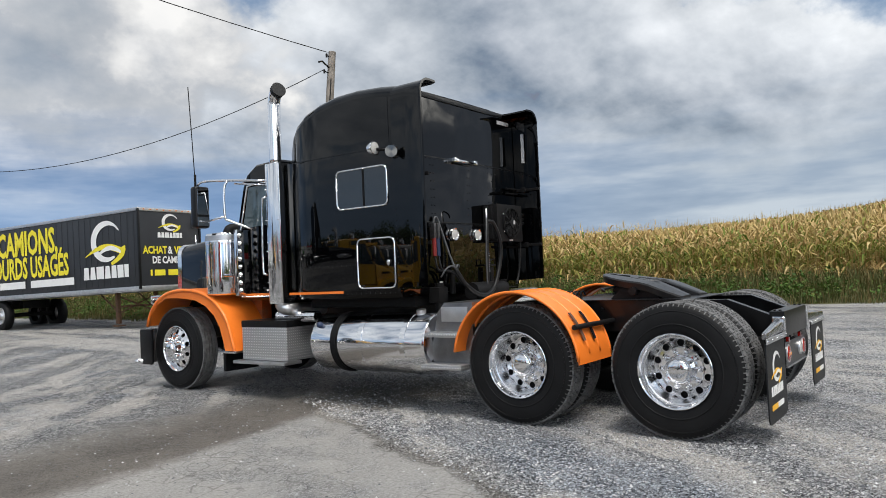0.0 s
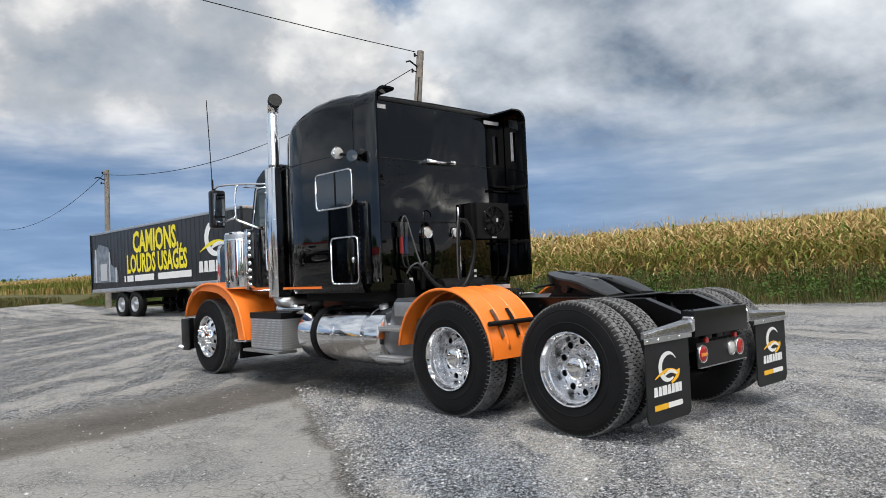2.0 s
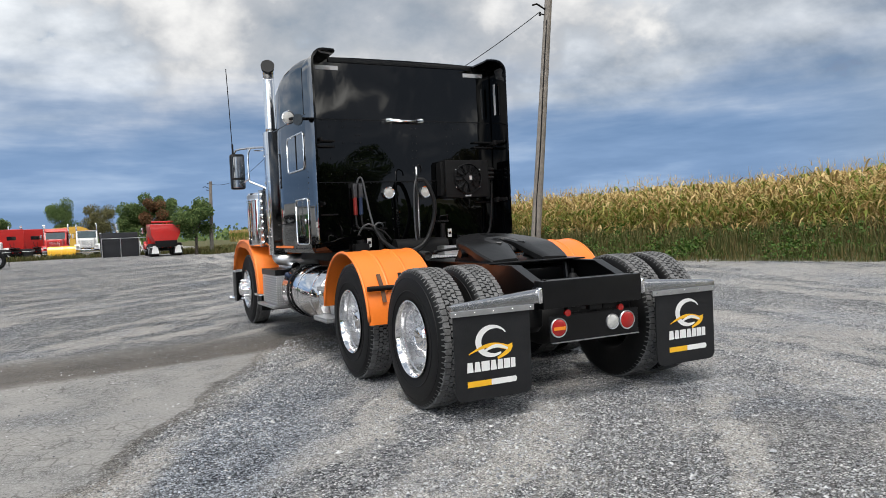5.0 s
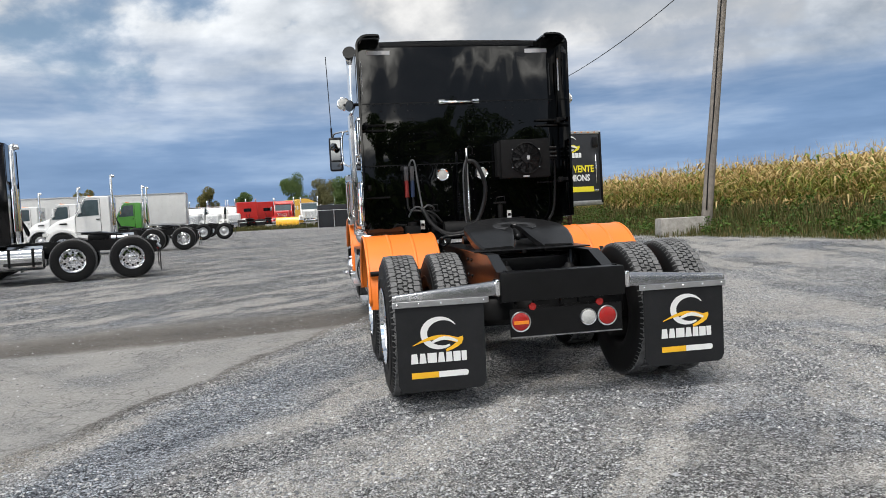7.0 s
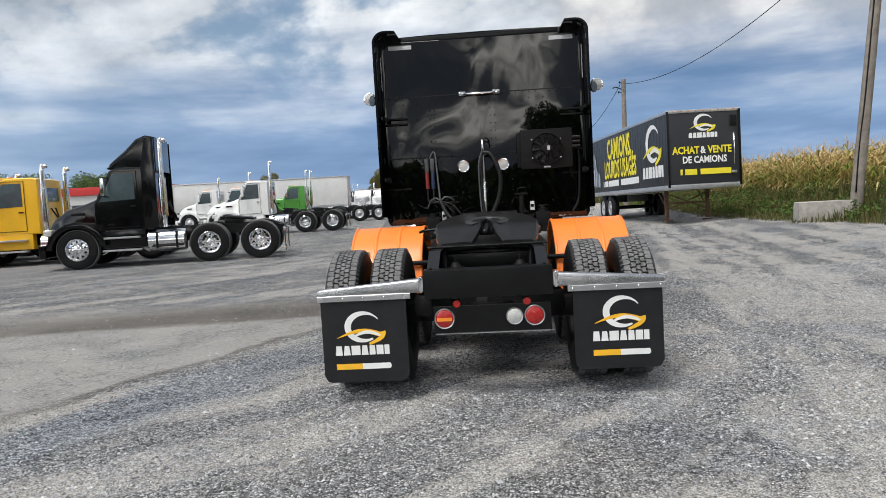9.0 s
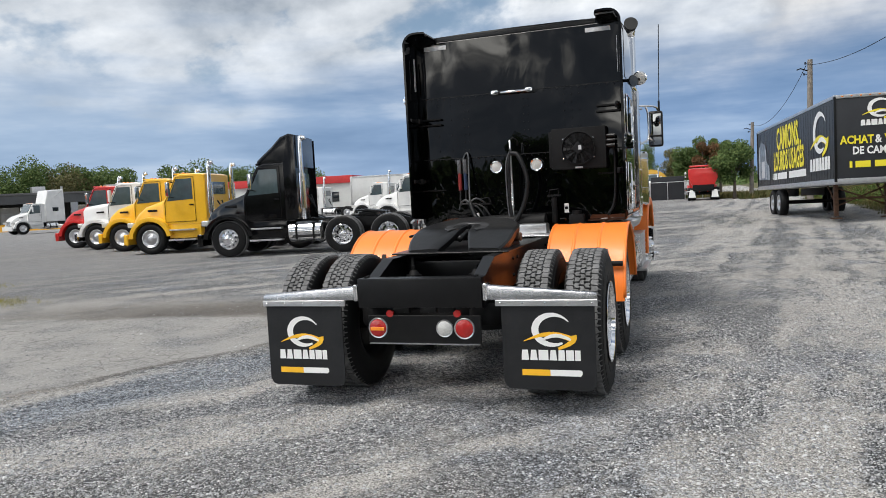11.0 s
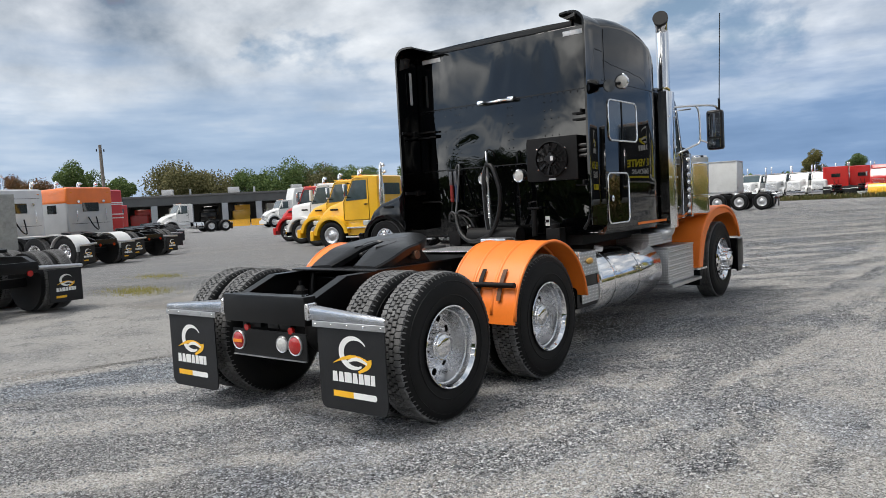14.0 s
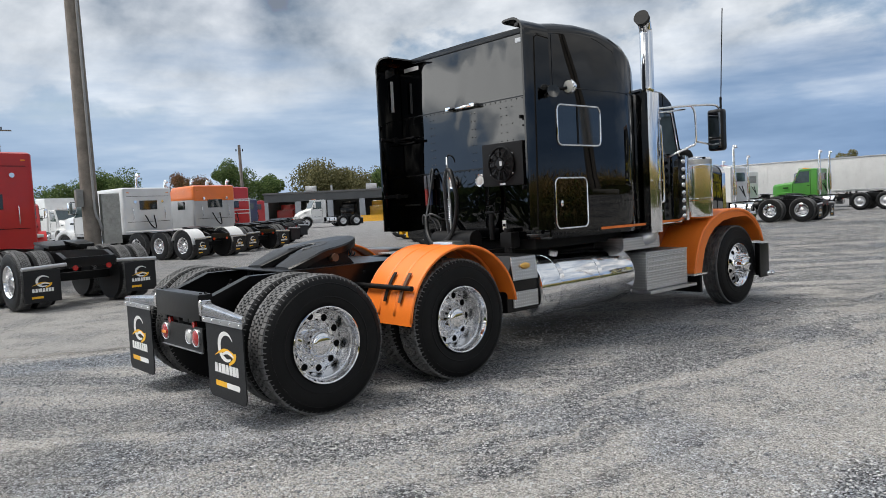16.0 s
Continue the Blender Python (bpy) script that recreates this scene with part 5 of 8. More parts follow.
# underside of sleeper
bm = bm_new()
box(bm, (0, 3.5, 1.05), (1.7, 1.5, 0.12), 0.02)
part("sleeper_sill", bm, DULL, truck)
for sgn in (-1, 1):
    bm = bm_new()
    box(bm, (sgn * 0.62, 2.62, 1.10), (0.16, 0.14, 0.16), 0.02)
    cyl(bm, (sgn * 0.62, 2.60, 0.95), (sgn * 0.62, 2.60, 1.22), 0.05, 14)
    part("sleeper_spring", bm, DULL, truck)

# exhaust stacks
for sgn in (-1, 1):
    bm = bm_new()
    prism(bm, [(sgn * 1.00 - 0.09 * 0, 4.36), (sgn * 1.165, 4.36), (sgn * 1.185, 4.39), (sgn * 1.185, 4.56), (sgn * 1.165, 4.59), (sgn * 1.00, 4.59)], 1.06, 2.64, 0.006, axis="z")
    stack = part("exhaust_shield", bm, POLISHED, truck, "tall polished exhaust heat shield")
    bm = bm_new()
    tube(bm, [(sgn * 1.09, 4.49, 2.55), (sgn * 1.09, 4.49, 3.25), (sgn * 1.092, 4.48, 3.36), (sgn * 1.102, 4.445, 3.43), (sgn * 1.118, 4.385, 3.46)], 0.074, 20, 5)
    part("stack_pipe", bm, CHROME, stack)
    # a solid plug whose dark colour gives the shade inside the pipe
    bm = bm_new()
    q = Vector((sgn * 0.24, -0.92, 0.30)).normalized()
    c = Vector((sgn * 1.118, 4.385, 3.46))
    cyl(bm, c - q * 0.03, c + q * 0.035, 0.080, 24, 0.086)
    part("stack_mouth", bm, PIPE_SHADE, stack, "sooty pipe mouth, hollow painted dark as shade")
    bm = bm_new()
    tube(bm, [(sgn * 1.09, 4.47, 1.10), (sgn * 1.09, 4.46, 1.03), (sgn * 1.02, 4.40, 0.99), (sgn * 0.6, 4.3, 0.98)], 0.075, 16, 5)
    part("lower_pipe", bm, BRUSHED, stack)
    bm = bm_new()
    for zz in (1.3, 1.65, 2.0, 2.35):
        for yy in (4.375, 4.575):
            bmesh.ops.create_uvsphere(bm, u_segments=6, v_segments=4, radius=0.009, matrix=Matrix.Translation((sgn * 1.186, yy, zz)))
    part("shield_screw", bm, CHROME, stack)

# cab, windscreen, doors
bm = bm_new()
prism(bm, [(4.27, 1.10), (4.27, 2.66), (4.55, 2.72), (4.95, 2.70), (5.12, 2.60), (5.20, 2.45), (5.34, 1.92), (5.34, 1.10)], -1.0, 1.0, 0.05, seg=3)
cab = part("cab", bm, BLACK_DIM, truck, "glossy black cab")
bm = bm_new()
prism(bm, [(4.95, 2.66), (5.28, 2.54), (5.27, 2.51), (4.95, 2.60)], -0.95, 0.95, 0.005)
part("sun_visor", bm, POLISHED, cab)
bm = bm_new()
prism(bm, [(5.185, 2.46), (5.33, 1.93), (5.345, 1.935), (5.20, 2.465)], -0.86, 0.86)
part("windscreen", bm, CABGLASS, cab, smooth=False)
for k in range(5):
    bm = bm_new()
    ball(bm, (-0.7 + 0.35 * k, 4.92, 2.73), 0.035, 12, 8, (1, 2.0, 0.8))
    part("roof_marker", bm, LENS_AMBER, cab, "amber roof marker lamp")
for sgn in (-1, 1):
    bm = bm_new()
    prism(bm, [(4.66, 1.98), (5.20, 1.96), (5.08, 2.44), (4.66, 2.46)], min(sgn * 1.0, sgn * 1.006), max(sgn * 1.0, sgn * 1.006))
    door = part("door_window", bm, CABGLASS, cab, "side door glass", smooth=False)
    bm = bm_new()
    tube(bm, [(sgn * 1.004, y, z) for y, z in ((4.64, 1.14), (4.64, 2.48), (5.10, 2.46), (5.26, 1.9), (5.26, 1.14), (4.64, 1.14))], 0.012, 6)
    part("door_trim", bm, CHROME, door)
    bm = bm_new()
    tube(bm, [(sgn * 1.00, 4.72, 2.28), (sgn * 1.07, 4.73, 2.28), (sgn * 1.075, 4.76, 2.2), (sgn * 1.075, 4.78, 1.5), (sgn * 1.07, 4.75, 1.40), (sgn * 1.0, 4.74, 1.40)], 0.015, 8, 3)
    part("grab_rail", bm, CHROME, cab, "chrome grab rail")
    # breather strip with bullet lamps
    bm = bm_new()
    box(bm, (sgn * 1.10, 5.17, 1.55), (0.10, 0.06, 0.78), 0.01)
    strip = part("lamp_strip", bm, CHROME, cab, "chrome strip with bullet lamps")
    for k in range(8):
        bm = bm_new()
        lathe(bm, [(0.0, 0.03), (0.012, 0.029), (0.03, 0.018), (0.038, 0.001)], 12)
        bmesh.ops.rotate(bm, verts=bm.verts[:], matrix=Matrix.Rotation(radians(-90), 3, "Z"))
        bmesh.ops.translate(bm, verts=bm.verts[:], vec=(sgn * 1.115, 5.14, 1.22 + 0.093 * k))
        part("bullet_lamp", bm, CHROME, strip)
    # air cleaner canister
    bm = bm_new()
    bmv = [(0.0, 0.001), (0.0, 0.20), (0.02, 0.225), (0.05, 0.228), (0.22, 0.228), (0.225, 0.233), (0.245, 0.233), (0.25, 0.228), (0.62, 0.228), (0.625, 0.233), (0.645, 0.233), (0.65, 0.228), (0.72, 0.225), (0.75, 0.21), (0.765, 0.12), (0.77, 0.001)]
    lathe(bm, bmv, 36)
    bmesh.ops.rotate(bm, verts=bm.verts[:], matrix=Matrix.Rotation(radians(-90), 3, "Y"))
    bmesh.ops.translate(bm, verts=bm.verts[:], vec=(sgn * 0.99, 5.585, 1.17))
    cleaner = part("air_cleaner", bm, CHROME, truck, "chrome air-cleaner canister")
    part("screen_band", cyl(bm_new(), (sgn * 0.99, 5.585, 1.835), (sgn * 0.99, 5.585, 1.895), 0.2295, 36, caps=False), BRUSHED, cleaner)
    bm = bm_new()
    tube(bm, [(sgn * 0.95, 5.585, 1.90), (sgn * 0.9, 5.57, 1.99), (sgn * 0.72, 5.50, 1.95)], 0.06, 12, 4)
    part("intake_pipe", bm, DULL, truck)
    # mirror on its bracket
    bm = bm_new()
    tube(bm, [(sgn * 1.0, 4.75, 2.49), (sgn * 1.20, 5.15, 2.52), (sgn * 1.34, 5.48, 2.53), (sgn * 1.37, 5.56, 2.49)], 0.014, 8, 3)
    tube(bm, [(sgn * 1.22, 5.20, 2.52), (sgn * 1.25, 5.22, 2.42), (sgn * 1.25, 5.22, 2.10), (sgn * 1.20, 5.18, 2.04), (sgn * 1.0, 5.0, 1.93)], 0.014, 8, 3)
    tube(bm, [(sgn * 1.25, 5.22, 2.10), (sgn * 1.32, 5.50, 2.05)], 0.012, 8)
    tube(bm, [(sgn * 1.0, 4.75, 2.44), (sgn * 1.18, 5.12, 2.48)], 0.010, 8)
    arm = part("mirror_bracket", bm, CHROME, truck, "chrome tubular mirror bracket")
    bm = bm_new()
    box(bm, (sgn * 1.335, 5.57, 2.23), (0.20, 0.12, 0.50), 0.057, 5)
    mh = part("mirror_housing", bm, FRAME, arm, "black mirror housing")
    bm = bm_new()
    box(bm, (sgn * 1.335, 5.512, 2.29), (0.155, 0.006, 0.30), 0.002, 1)
    box(bm, (sgn * 1.335, 5.512, 2.06), (0.155, 0.006, 0.11), 0.002, 1)
    part("mirror_glass", bm, mat("mirror", (0.22, 0.23, 0.24), 0.02, 1.0, vary=0.01), mh)
    bm = bm_new()
    tube(bm, [(sgn * 1.385, 5.58, 2.50), (sgn * 1.395, 5.60, 3.0), (sgn * 1.41, 5.63, 3.68)], 0.006, 6)
    cyl(bm, (sgn * 1.385, 5.58, 2.46), (sgn * 1.385, 5.58, 2.62), 0.014, 8)
    part("whip_antenna", bm, DULL, arm, "thin black whip antenna")

# hood, grille, bumper
bm = bm_new()


def hood_loop(y, w, top, low, rc=0.14):
    pts = [(-w - 0.03, low), (-w, top - 0.35)]
    for k in range(6):
        a = radians(180 - 18 * k)
        pts.append((-w + rc + rc * math.cos(a), top - rc + rc * math.sin(a)))
    pts.append((0, top + 0.02))
    for k in range(6):
        a = radians(90 - 18 * k)
        pts.append((w - rc + rc * math.cos(a), top - rc + rc * math.sin(a)))
    pts += [(w, top - 0.35), (w + 0.03, low)]
    return [(x, y, z) for x, z in pts]


rings(bm, [hood_loop(5.34, 0.74, 1.93, 1.10), hood_loop(5.9, 0.70, 1.93, 1.10), hood_loop(6.6, 0.64, 1.90, 1.05), hood_loop(7.08, 0.58, 1.86, 1.0)])
bmesh.ops.recalc_face_normals(bm, faces=bm.faces[:])
hood = part("hood", bm, BLACK_DIM, truck, "long glossy black hood")
bm = bm_new()
rings(bm, [hood_loop(7.06, 0.59, 1.87, 0.75), hood_loop(7.14, 0.595, 1.88, 0.75), hood_loop(7.17, 0.56, 1.84, 0.78)])
bmesh.ops.recalc_face_normals(bm, faces=bm.faces[:])
part("grille", bm, CHROME, truck, "chrome grille shell")
for sgn in (-1, 1):
    bm = bm_new()
    for k in range(3):
        box(bm, (sgn * 0.70, 5.75 + 0.12 * k, 1.62), (0.02, 0.06, 0.22), 0.006)
    part("hood_vent", bm, FRAME, hood)
    bm = bm_new()
    ball(bm, (sgn * 0.69, 6.25, 1.60), 0.06, 14, 8, (0.15, 1.3, 0.6))
    part("hood_badge", bm, LENS_RED, hood, "small red oval badge")
    # sweeping front fender
    yc, zc = 6.36, 0.50
    line = [(5.20, 0.50), (5.22, 0.62), (5.30, 0.85), (5.42, 1.02), (5.60, 1.15), (5.85, 1.235), (6.10, 1.265), (6.35, 1.26), (6.58, 1.215), (6.78, 1.12), (6.92, 0.98), (7.0, 0.80)]
    bm = bm_new()
    x0, x1 = sorted((sgn * 0.58, sgn * 1.19))
    sweep_box(bm, line, x0, x1, 0.02)
    fen = part("front_fender", bm, ORANGE, truck, "orange sweeping front fender")
    bm = bm_new()
    lip = [(5.21, 0.50), (5.24, 0.62), (5.32, 0.84), (5.44, 1.0), (5.62, 1.13), (5.86, 1.215), (6.10, 1.245), (6.35, 1.24), (6.57, 1.195), (6.76, 1.10), (6.90, 0.96), (6.98, 0.79)]
    inn = []
    for y, z in lip:
        d = Vector((y - 6.46, z - 0.52))
        d = d.normalized() * max(0.60, min(d.length - 0.03, 0.64 if d.x > -0.2 else d.length * 0.86))
        inn.append((6.46 + d.x, max(0.5, 0.52 + d.y)))
    for i in range(len(lip) - 1):
        a, b, c, d = lip[i], lip[i + 1], inn[i + 1], inn[i]
        vs = [bm.verts.new((sgn * xx, *p)) for xx in (1.185, 1.155) for p in (a, b, c, d)]
        bm.faces.new(vs[:4])
        bm.faces.new(vs[7:3:-1])
        bm.faces.new((vs[3], vs[2], vs[6], vs[7]))
    bmesh.ops.remove_doubles(bm, verts=bm.verts[:], dist=0.0005)
    bmesh.ops.recalc_face_normals(bm, faces=bm.faces[:])
    part("fender_side", bm, ORANGE, fen)
    bm = bm_new()
    tube(bm, [(sgn * 1.185, y, z) for y, z in lip], 0.022, 8, 2)
    part("fender_bead", bm, ORANGE, fen)
    bm = bm_new()
    box(bm, (sgn * 0.92, 5.32, 0.50), (0.58, 0.30, 0.03), 0.008)
    part("fender_sill", bm, POLISHED, fen)
    bm = bm_new()
    box(bm, (sgn * 0.86, 5.5, 0.42), (0.5, 0.05, 0.34), 0.01)
    part("splash_guard", bm, DULL, fen)
    bm = bm_new()
    box(bm, (sgn * 0.98, 6.98, 1.13), (0.16, 0.26, 0.12), 0.04, 3)
    hl = part("headlamp", bm, CHROME, truck, "chrome headlamp pod")
    bm = bm_new()
    box(bm, (sgn * 0.98, 7.11, 1.13), (0.13, 0.012, 0.09), 0.01)
    part("headlamp_lens", bm, LENS_CLEAR, hl)
    # under-fender fill and side of engine bay
    bm = bm_new()
    box(bm, (sgn * 0.60, 5.75, 1.0), (0.16, 0.9, 0.5), 0.03)
    part("engine_side", bm, mat("orange under panel", (0.45, 0.09, 0.015), 0.5, vary=0.3, scale=4, dirt=0.5), truck)
    bm = bm_new()
    box(bm, (sgn * 1.175, 7.03, 0.52), (0.03, 0.26, 0.46), 0.01)
    box(bm, (sgn * 1.10, 7.14, 0.52), (0.18, 0.03, 0.46), 0.01)
    bf = part("bumper_end", bm, FRAME, truck, "black bumper end")
    bm = bm_new()
    tube(bm, [(sgn * 1.16, 7.12, 0.33), (sgn * 1.22, 7.16, 0.33)], 0.035, 12)
    ball(bm, (sgn * 1.23, 7.16, 0.33), 0.038, 12, 8)
    part("tow_pin", bm, CHROME, bf)
bm = bm_new()
box(bm, (0, 7.16, 0.52), (2.2, 0.05, 0.46), 0.02)
part("bumper", bm, CHROME, truck)
bm = bm_new()
box(bm, (0, 6.48, 0.52), (1.9, 0.12, 0.14), 0.03)
part("steer_axle", bm, DULL, truck)
bm = bm_new()
box(bm, (0, 6.1, 0.85), (0.72, 1.5, 0.55), 0.05)
box(bm, (0, 5.0, 0.85), (0.6, 1.2, 0.40), 0.05)
part("engine_block", bm, DULL, truck)

# fuel tanks, steps, boxes
for sgn in (-1, 1):
    cx, cz, rr = sgn * 0.90, 0.635, 0.305
    bm = bm_new()
    lathe(bm, [(0.0, 0.001), (-0.015, 0.15), (0.0, 0.24), (0.02, 0.290), (0.05, rr), (1.52, rr), (1.55, 0.290), (1.57, 0.24), (1.585, 0.15), (1.57, 0.001)], 48)
    bmesh.ops.rotate(bm, verts=bm.verts[:], matrix=Matrix.Rotation(radians(90), 3, "Z"))
    bmesh.ops.translate(bm, verts=bm.verts[:], vec=(cx, 2.42 if sgn > 0 else 2.38, cz))
    tank = part("fuel_tank", bm, mat("mirror tank", (0.84, 0.84, 0.85), 0.10, 1.0, vary=0.04, scale=4), truck, "polished aluminium fuel tank")
    for yy in ((2.74, 3.35) if sgn > 0 else (2.66, 3.22)):
        bm = bm_new()
        lathe(bm, [(-0.03, rr + 0.001), (-0.03, rr + 0.005), (0.03, rr + 0.005), (0.03, rr + 0.001)], 48)
        bmesh.ops.rotate(bm, verts=bm.verts[:], matrix=Matrix.Rotation(radians(90), 3, "Z"))
        bmesh.ops.translate(bm, verts=bm.verts[:], vec=(cx, yy, cz))
        part("tank_strap", bm, POLISHED, tank)
    if sgn < 0:
        bm = bm_new()
        lathe(bm, [(-0.035, rr + 0.002), (-0.035, rr + 0.014), (0.035, rr + 0.014), (0.035, rr + 0.002)], 48)
        bmesh.ops.rotate(bm, verts=bm.verts[:], matrix=Matrix.Rotation(radians(90), 3, "Z"))
        bmesh.ops.translate(bm, verts=bm.verts[:], vec=(cx, 3.58, cz))
        part("tank_band", bm, DULL, tank)
    bm = bm_new()
    cyl(bm, (cx + sgn * 0.04, 2.60 if sgn < 0 else 2.9, cz + 0.285), (cx + sgn * 0.05, 2.60 if sgn < 0 else 2.9, cz + 0.335), 0.048, 18)
    part("filler_cap", bm, BRUSHED, tank)
    if sgn < 0:
        bm = bm_new()
        ball(bm, (cx - 0.24, 3.83, cz + 0.19), 0.035, 12, 8)
        part("def_cap", bm, HOSE_BLUE, tank, "blue filler cap")
        bm = bm_new()
        cyl(bm, (-0.98, 4.02, 0.905), (-0.98, 4.62, 0.905), 0.062, 18)
        cyl(bm, (-0.98, 4.60, 0.905), (-0.98, 4.64, 0.905), 0.068, 18)
        part("filter_can", bm, CHROME, truck)
    # tread-plate tool box with step under the cab
    bm = bm_new()
    y0, y1 = (4.32, 5.08) if sgn < 0 else (4.22, 5.08)
    box(bm, (sgn * 0.93, (y0 + y1) / 2, 0.62), (0.48, y1 - y0, 0.40), 0.012)
    tb = part("tool_box", bm, TREAD_PLATE, truck, "bright tread-plate step box")
    bm = bm_new()
    box(bm, (sgn * 1.10, (y0 + y1) / 2 + 0.05, 0.395), (0.26, y1 - y0 + 0.12, 0.035), 0.008)
    part("lower_step", bm, BRUSHED, tb, "aluminium cab step")
    bm = bm_new()
    box(bm, (sgn * 0.93, (y0 + y1) / 2, 0.832), (0.49, y1 - y0 + 0.01, 0.024 if sgn > 0 else 0.075), 0.003, 1)
    part("box_lid", bm, BRUSHED if sgn > 0 else FRAME, tb)
    for k in range(7 if sgn > 0 else 0):
        part("tread_rib", box(bm_new(), (sgn * 1.172, (y0 + y1) / 2, 0.455 + 0.055 * k), (0.010, y1 - y0 - 0.03, 0.018), 0.004, 1), BRUSHED, tb)
    if sgn > 0:
        bm = bm_new()
        box(bm, (0.86, 4.32, 0.95), (0.40, 0.72, 0.14), 0.012)
        part("upper_step", bm, TREAD_PLATE, tb)
    # battery box with steps in front of the drive fender
    bm = bm_new()
    if sgn < 0:
        prism(bm, [(1.90, 0.42), (2.34, 0.42), (2.40, 0.55), (2.30, 0.95), (2.22, 1.04), (1.90, 1.04)], -1.08, -0.50, 0.012)
        bbox = part("battery_box", bm, mat("grey steel box", (0.20, 0.20, 0.205), 0.3, 0.9, vary=0.2, scale=6), truck, "dark aluminium battery box with steps")
        for zz, xx, ln in ((0.745, -1.13, 0.40), (0.45, -1.17, 0.46)):
            bm = bm_new()
            box(bm, (xx, 2.16, zz), (0.18, ln, 0.045), 0.008)
            if zz > 0.6:
                box(bm, (xx + 0.085, 2.16, zz - 0.12), (0.012, ln, 0.22), 0.004)
            part("step", bm, TREAD_PLATE, bbox)
        bm = bm_new()
        box(bm, (-1.085, 2.1, 0.93), (0.012, 0.30, 0.14), 0.004)
        part("lid", bm, BRUSHED, bbox)
    else:
        prism(bm, [(1.98, 0.46), (2.40, 0.46), (2.40, 0.98), (2.10, 0.98), (1.98, 0.80)], 0.50, 1.16, 0.02)
        bbox = part("battery_box", bm, FRAME, truck, "black side box with tread-plate step")
        bm = bm_new()
        box(bm, (1.166, 2.22, 0.865), (0.012, 0.34, 0.22), 0.003, 1, Matrix.Rotation(radians(-7), 3, "Y"))
        part("step", bm, TREAD_PLATE, bbox)
        part("step", box(bm_new(), (1.172, 2.22, 0.575), (0.012, 0.34, 0.15), 0.003, 1), TREAD_PLATE, bbox)
        bm = bm_new()
        ball(bm, (1.182, 2.22, 0.885), 0.05, 14, 8, (0.3, 1.4, 0.6))
        part("badge", bm, mat("brass badge", (0.75, 0.45, 0.12), 0.3, 0.6), bbox, "oval brass badge")

# ---- other trucks in the yard ----
def paint(name, col):
    return mat("paint " + name, col, 0.3, coat=0.4, vary=0.06, scale=2.5, dirt=0.12, dirt_col=tuple(c * 0.5 + 0.05 for c in col))


WHITE_P, YELLOW_P = paint("white", (0.72, 0.72, 0.71)), paint("yellow", (0.80, 0.44, 0.015))
RED_P, GREEN_P, SILVER_P = paint("red", (0.50, 0.018, 0.015)), paint("green", (0.07, 0.27, 0.04)), paint("silver", (0.42, 0.43, 0.44))
ORANGE_P, BLUE_P, BLACK_P = paint("orange", (0.80, 0.18, 0.02)), paint("dark blue", (0.02, 0.03, 0.09)), mat("parked black paint", (0.003, 0.003, 0.0035), 0.10, coat=0.2, vary=0.2, spec=0.3, bump=0.04, bump_scale=3)


def simple_wheel(parent, x, y, dual, steer=False, full=False):
    return wheel(parent, x, y, TYRE_R - 0.006, dual, steer, detail=full)


M_FAR_TYRE, M_FAR_RIM = None, None


def far_wheel(parent, x, y, r=0.52):
    """A plainer wheel for trucks far off."""
    global M_FAR_TYRE, M_FAR_RIM
    if M_FAR_TYRE is None:
        bm = bm_new()
        lathe(bm, [(-0.05, 0.30), (0.0, 0.36), (0.0, 0.45), (-0.04, 0.52), (-0.26, 0.52), (-0.30, 0.45), (-0.30, 0.30)], 28)
        M_FAR_TYRE = finish("tyre", bm, RUBBER)
        bm = bm_new()
        lathe(bm, [(-0.05, 0.30), (-0.01, 0.30), (-0.03, 0.27), (-0.08, 0.25), (-0.09, 0.14), (-0.02, 0.12), (0.0, 0.08), (0.005, 0.001)], 24)
        M_FAR_RIM = finish("wheel", bm, BRUSHED)
    face = Matrix.Translation((x, y, r)) @ pose(0, 0, 0, 0, 0, 0 if x > 0 else 180)
    w = sub("wheel", M_FAR_RIM, parent, face)
    sub("tyre", M_FAR_TYRE, w)
    return w


def arch(cy, r0, r1, z0, steps=9, lo=10, hi=170):
    """Outline of a wheel-arch lip in (y, z)."""
    o = [(cy + r1 * math.cos(radians(lo + (hi - lo) * k / steps)), z0 + r1 * math.sin(radians(lo + (hi - lo) * k / steps))) for k in range(steps + 1)]
    i = [(cy + r0 * math.cos(radians(hi - (hi - lo) * k / steps)), z0 + r0 * math.sin(radians(hi - (hi - lo) * k / steps))) for k in range(steps + 1)]
    return o + i


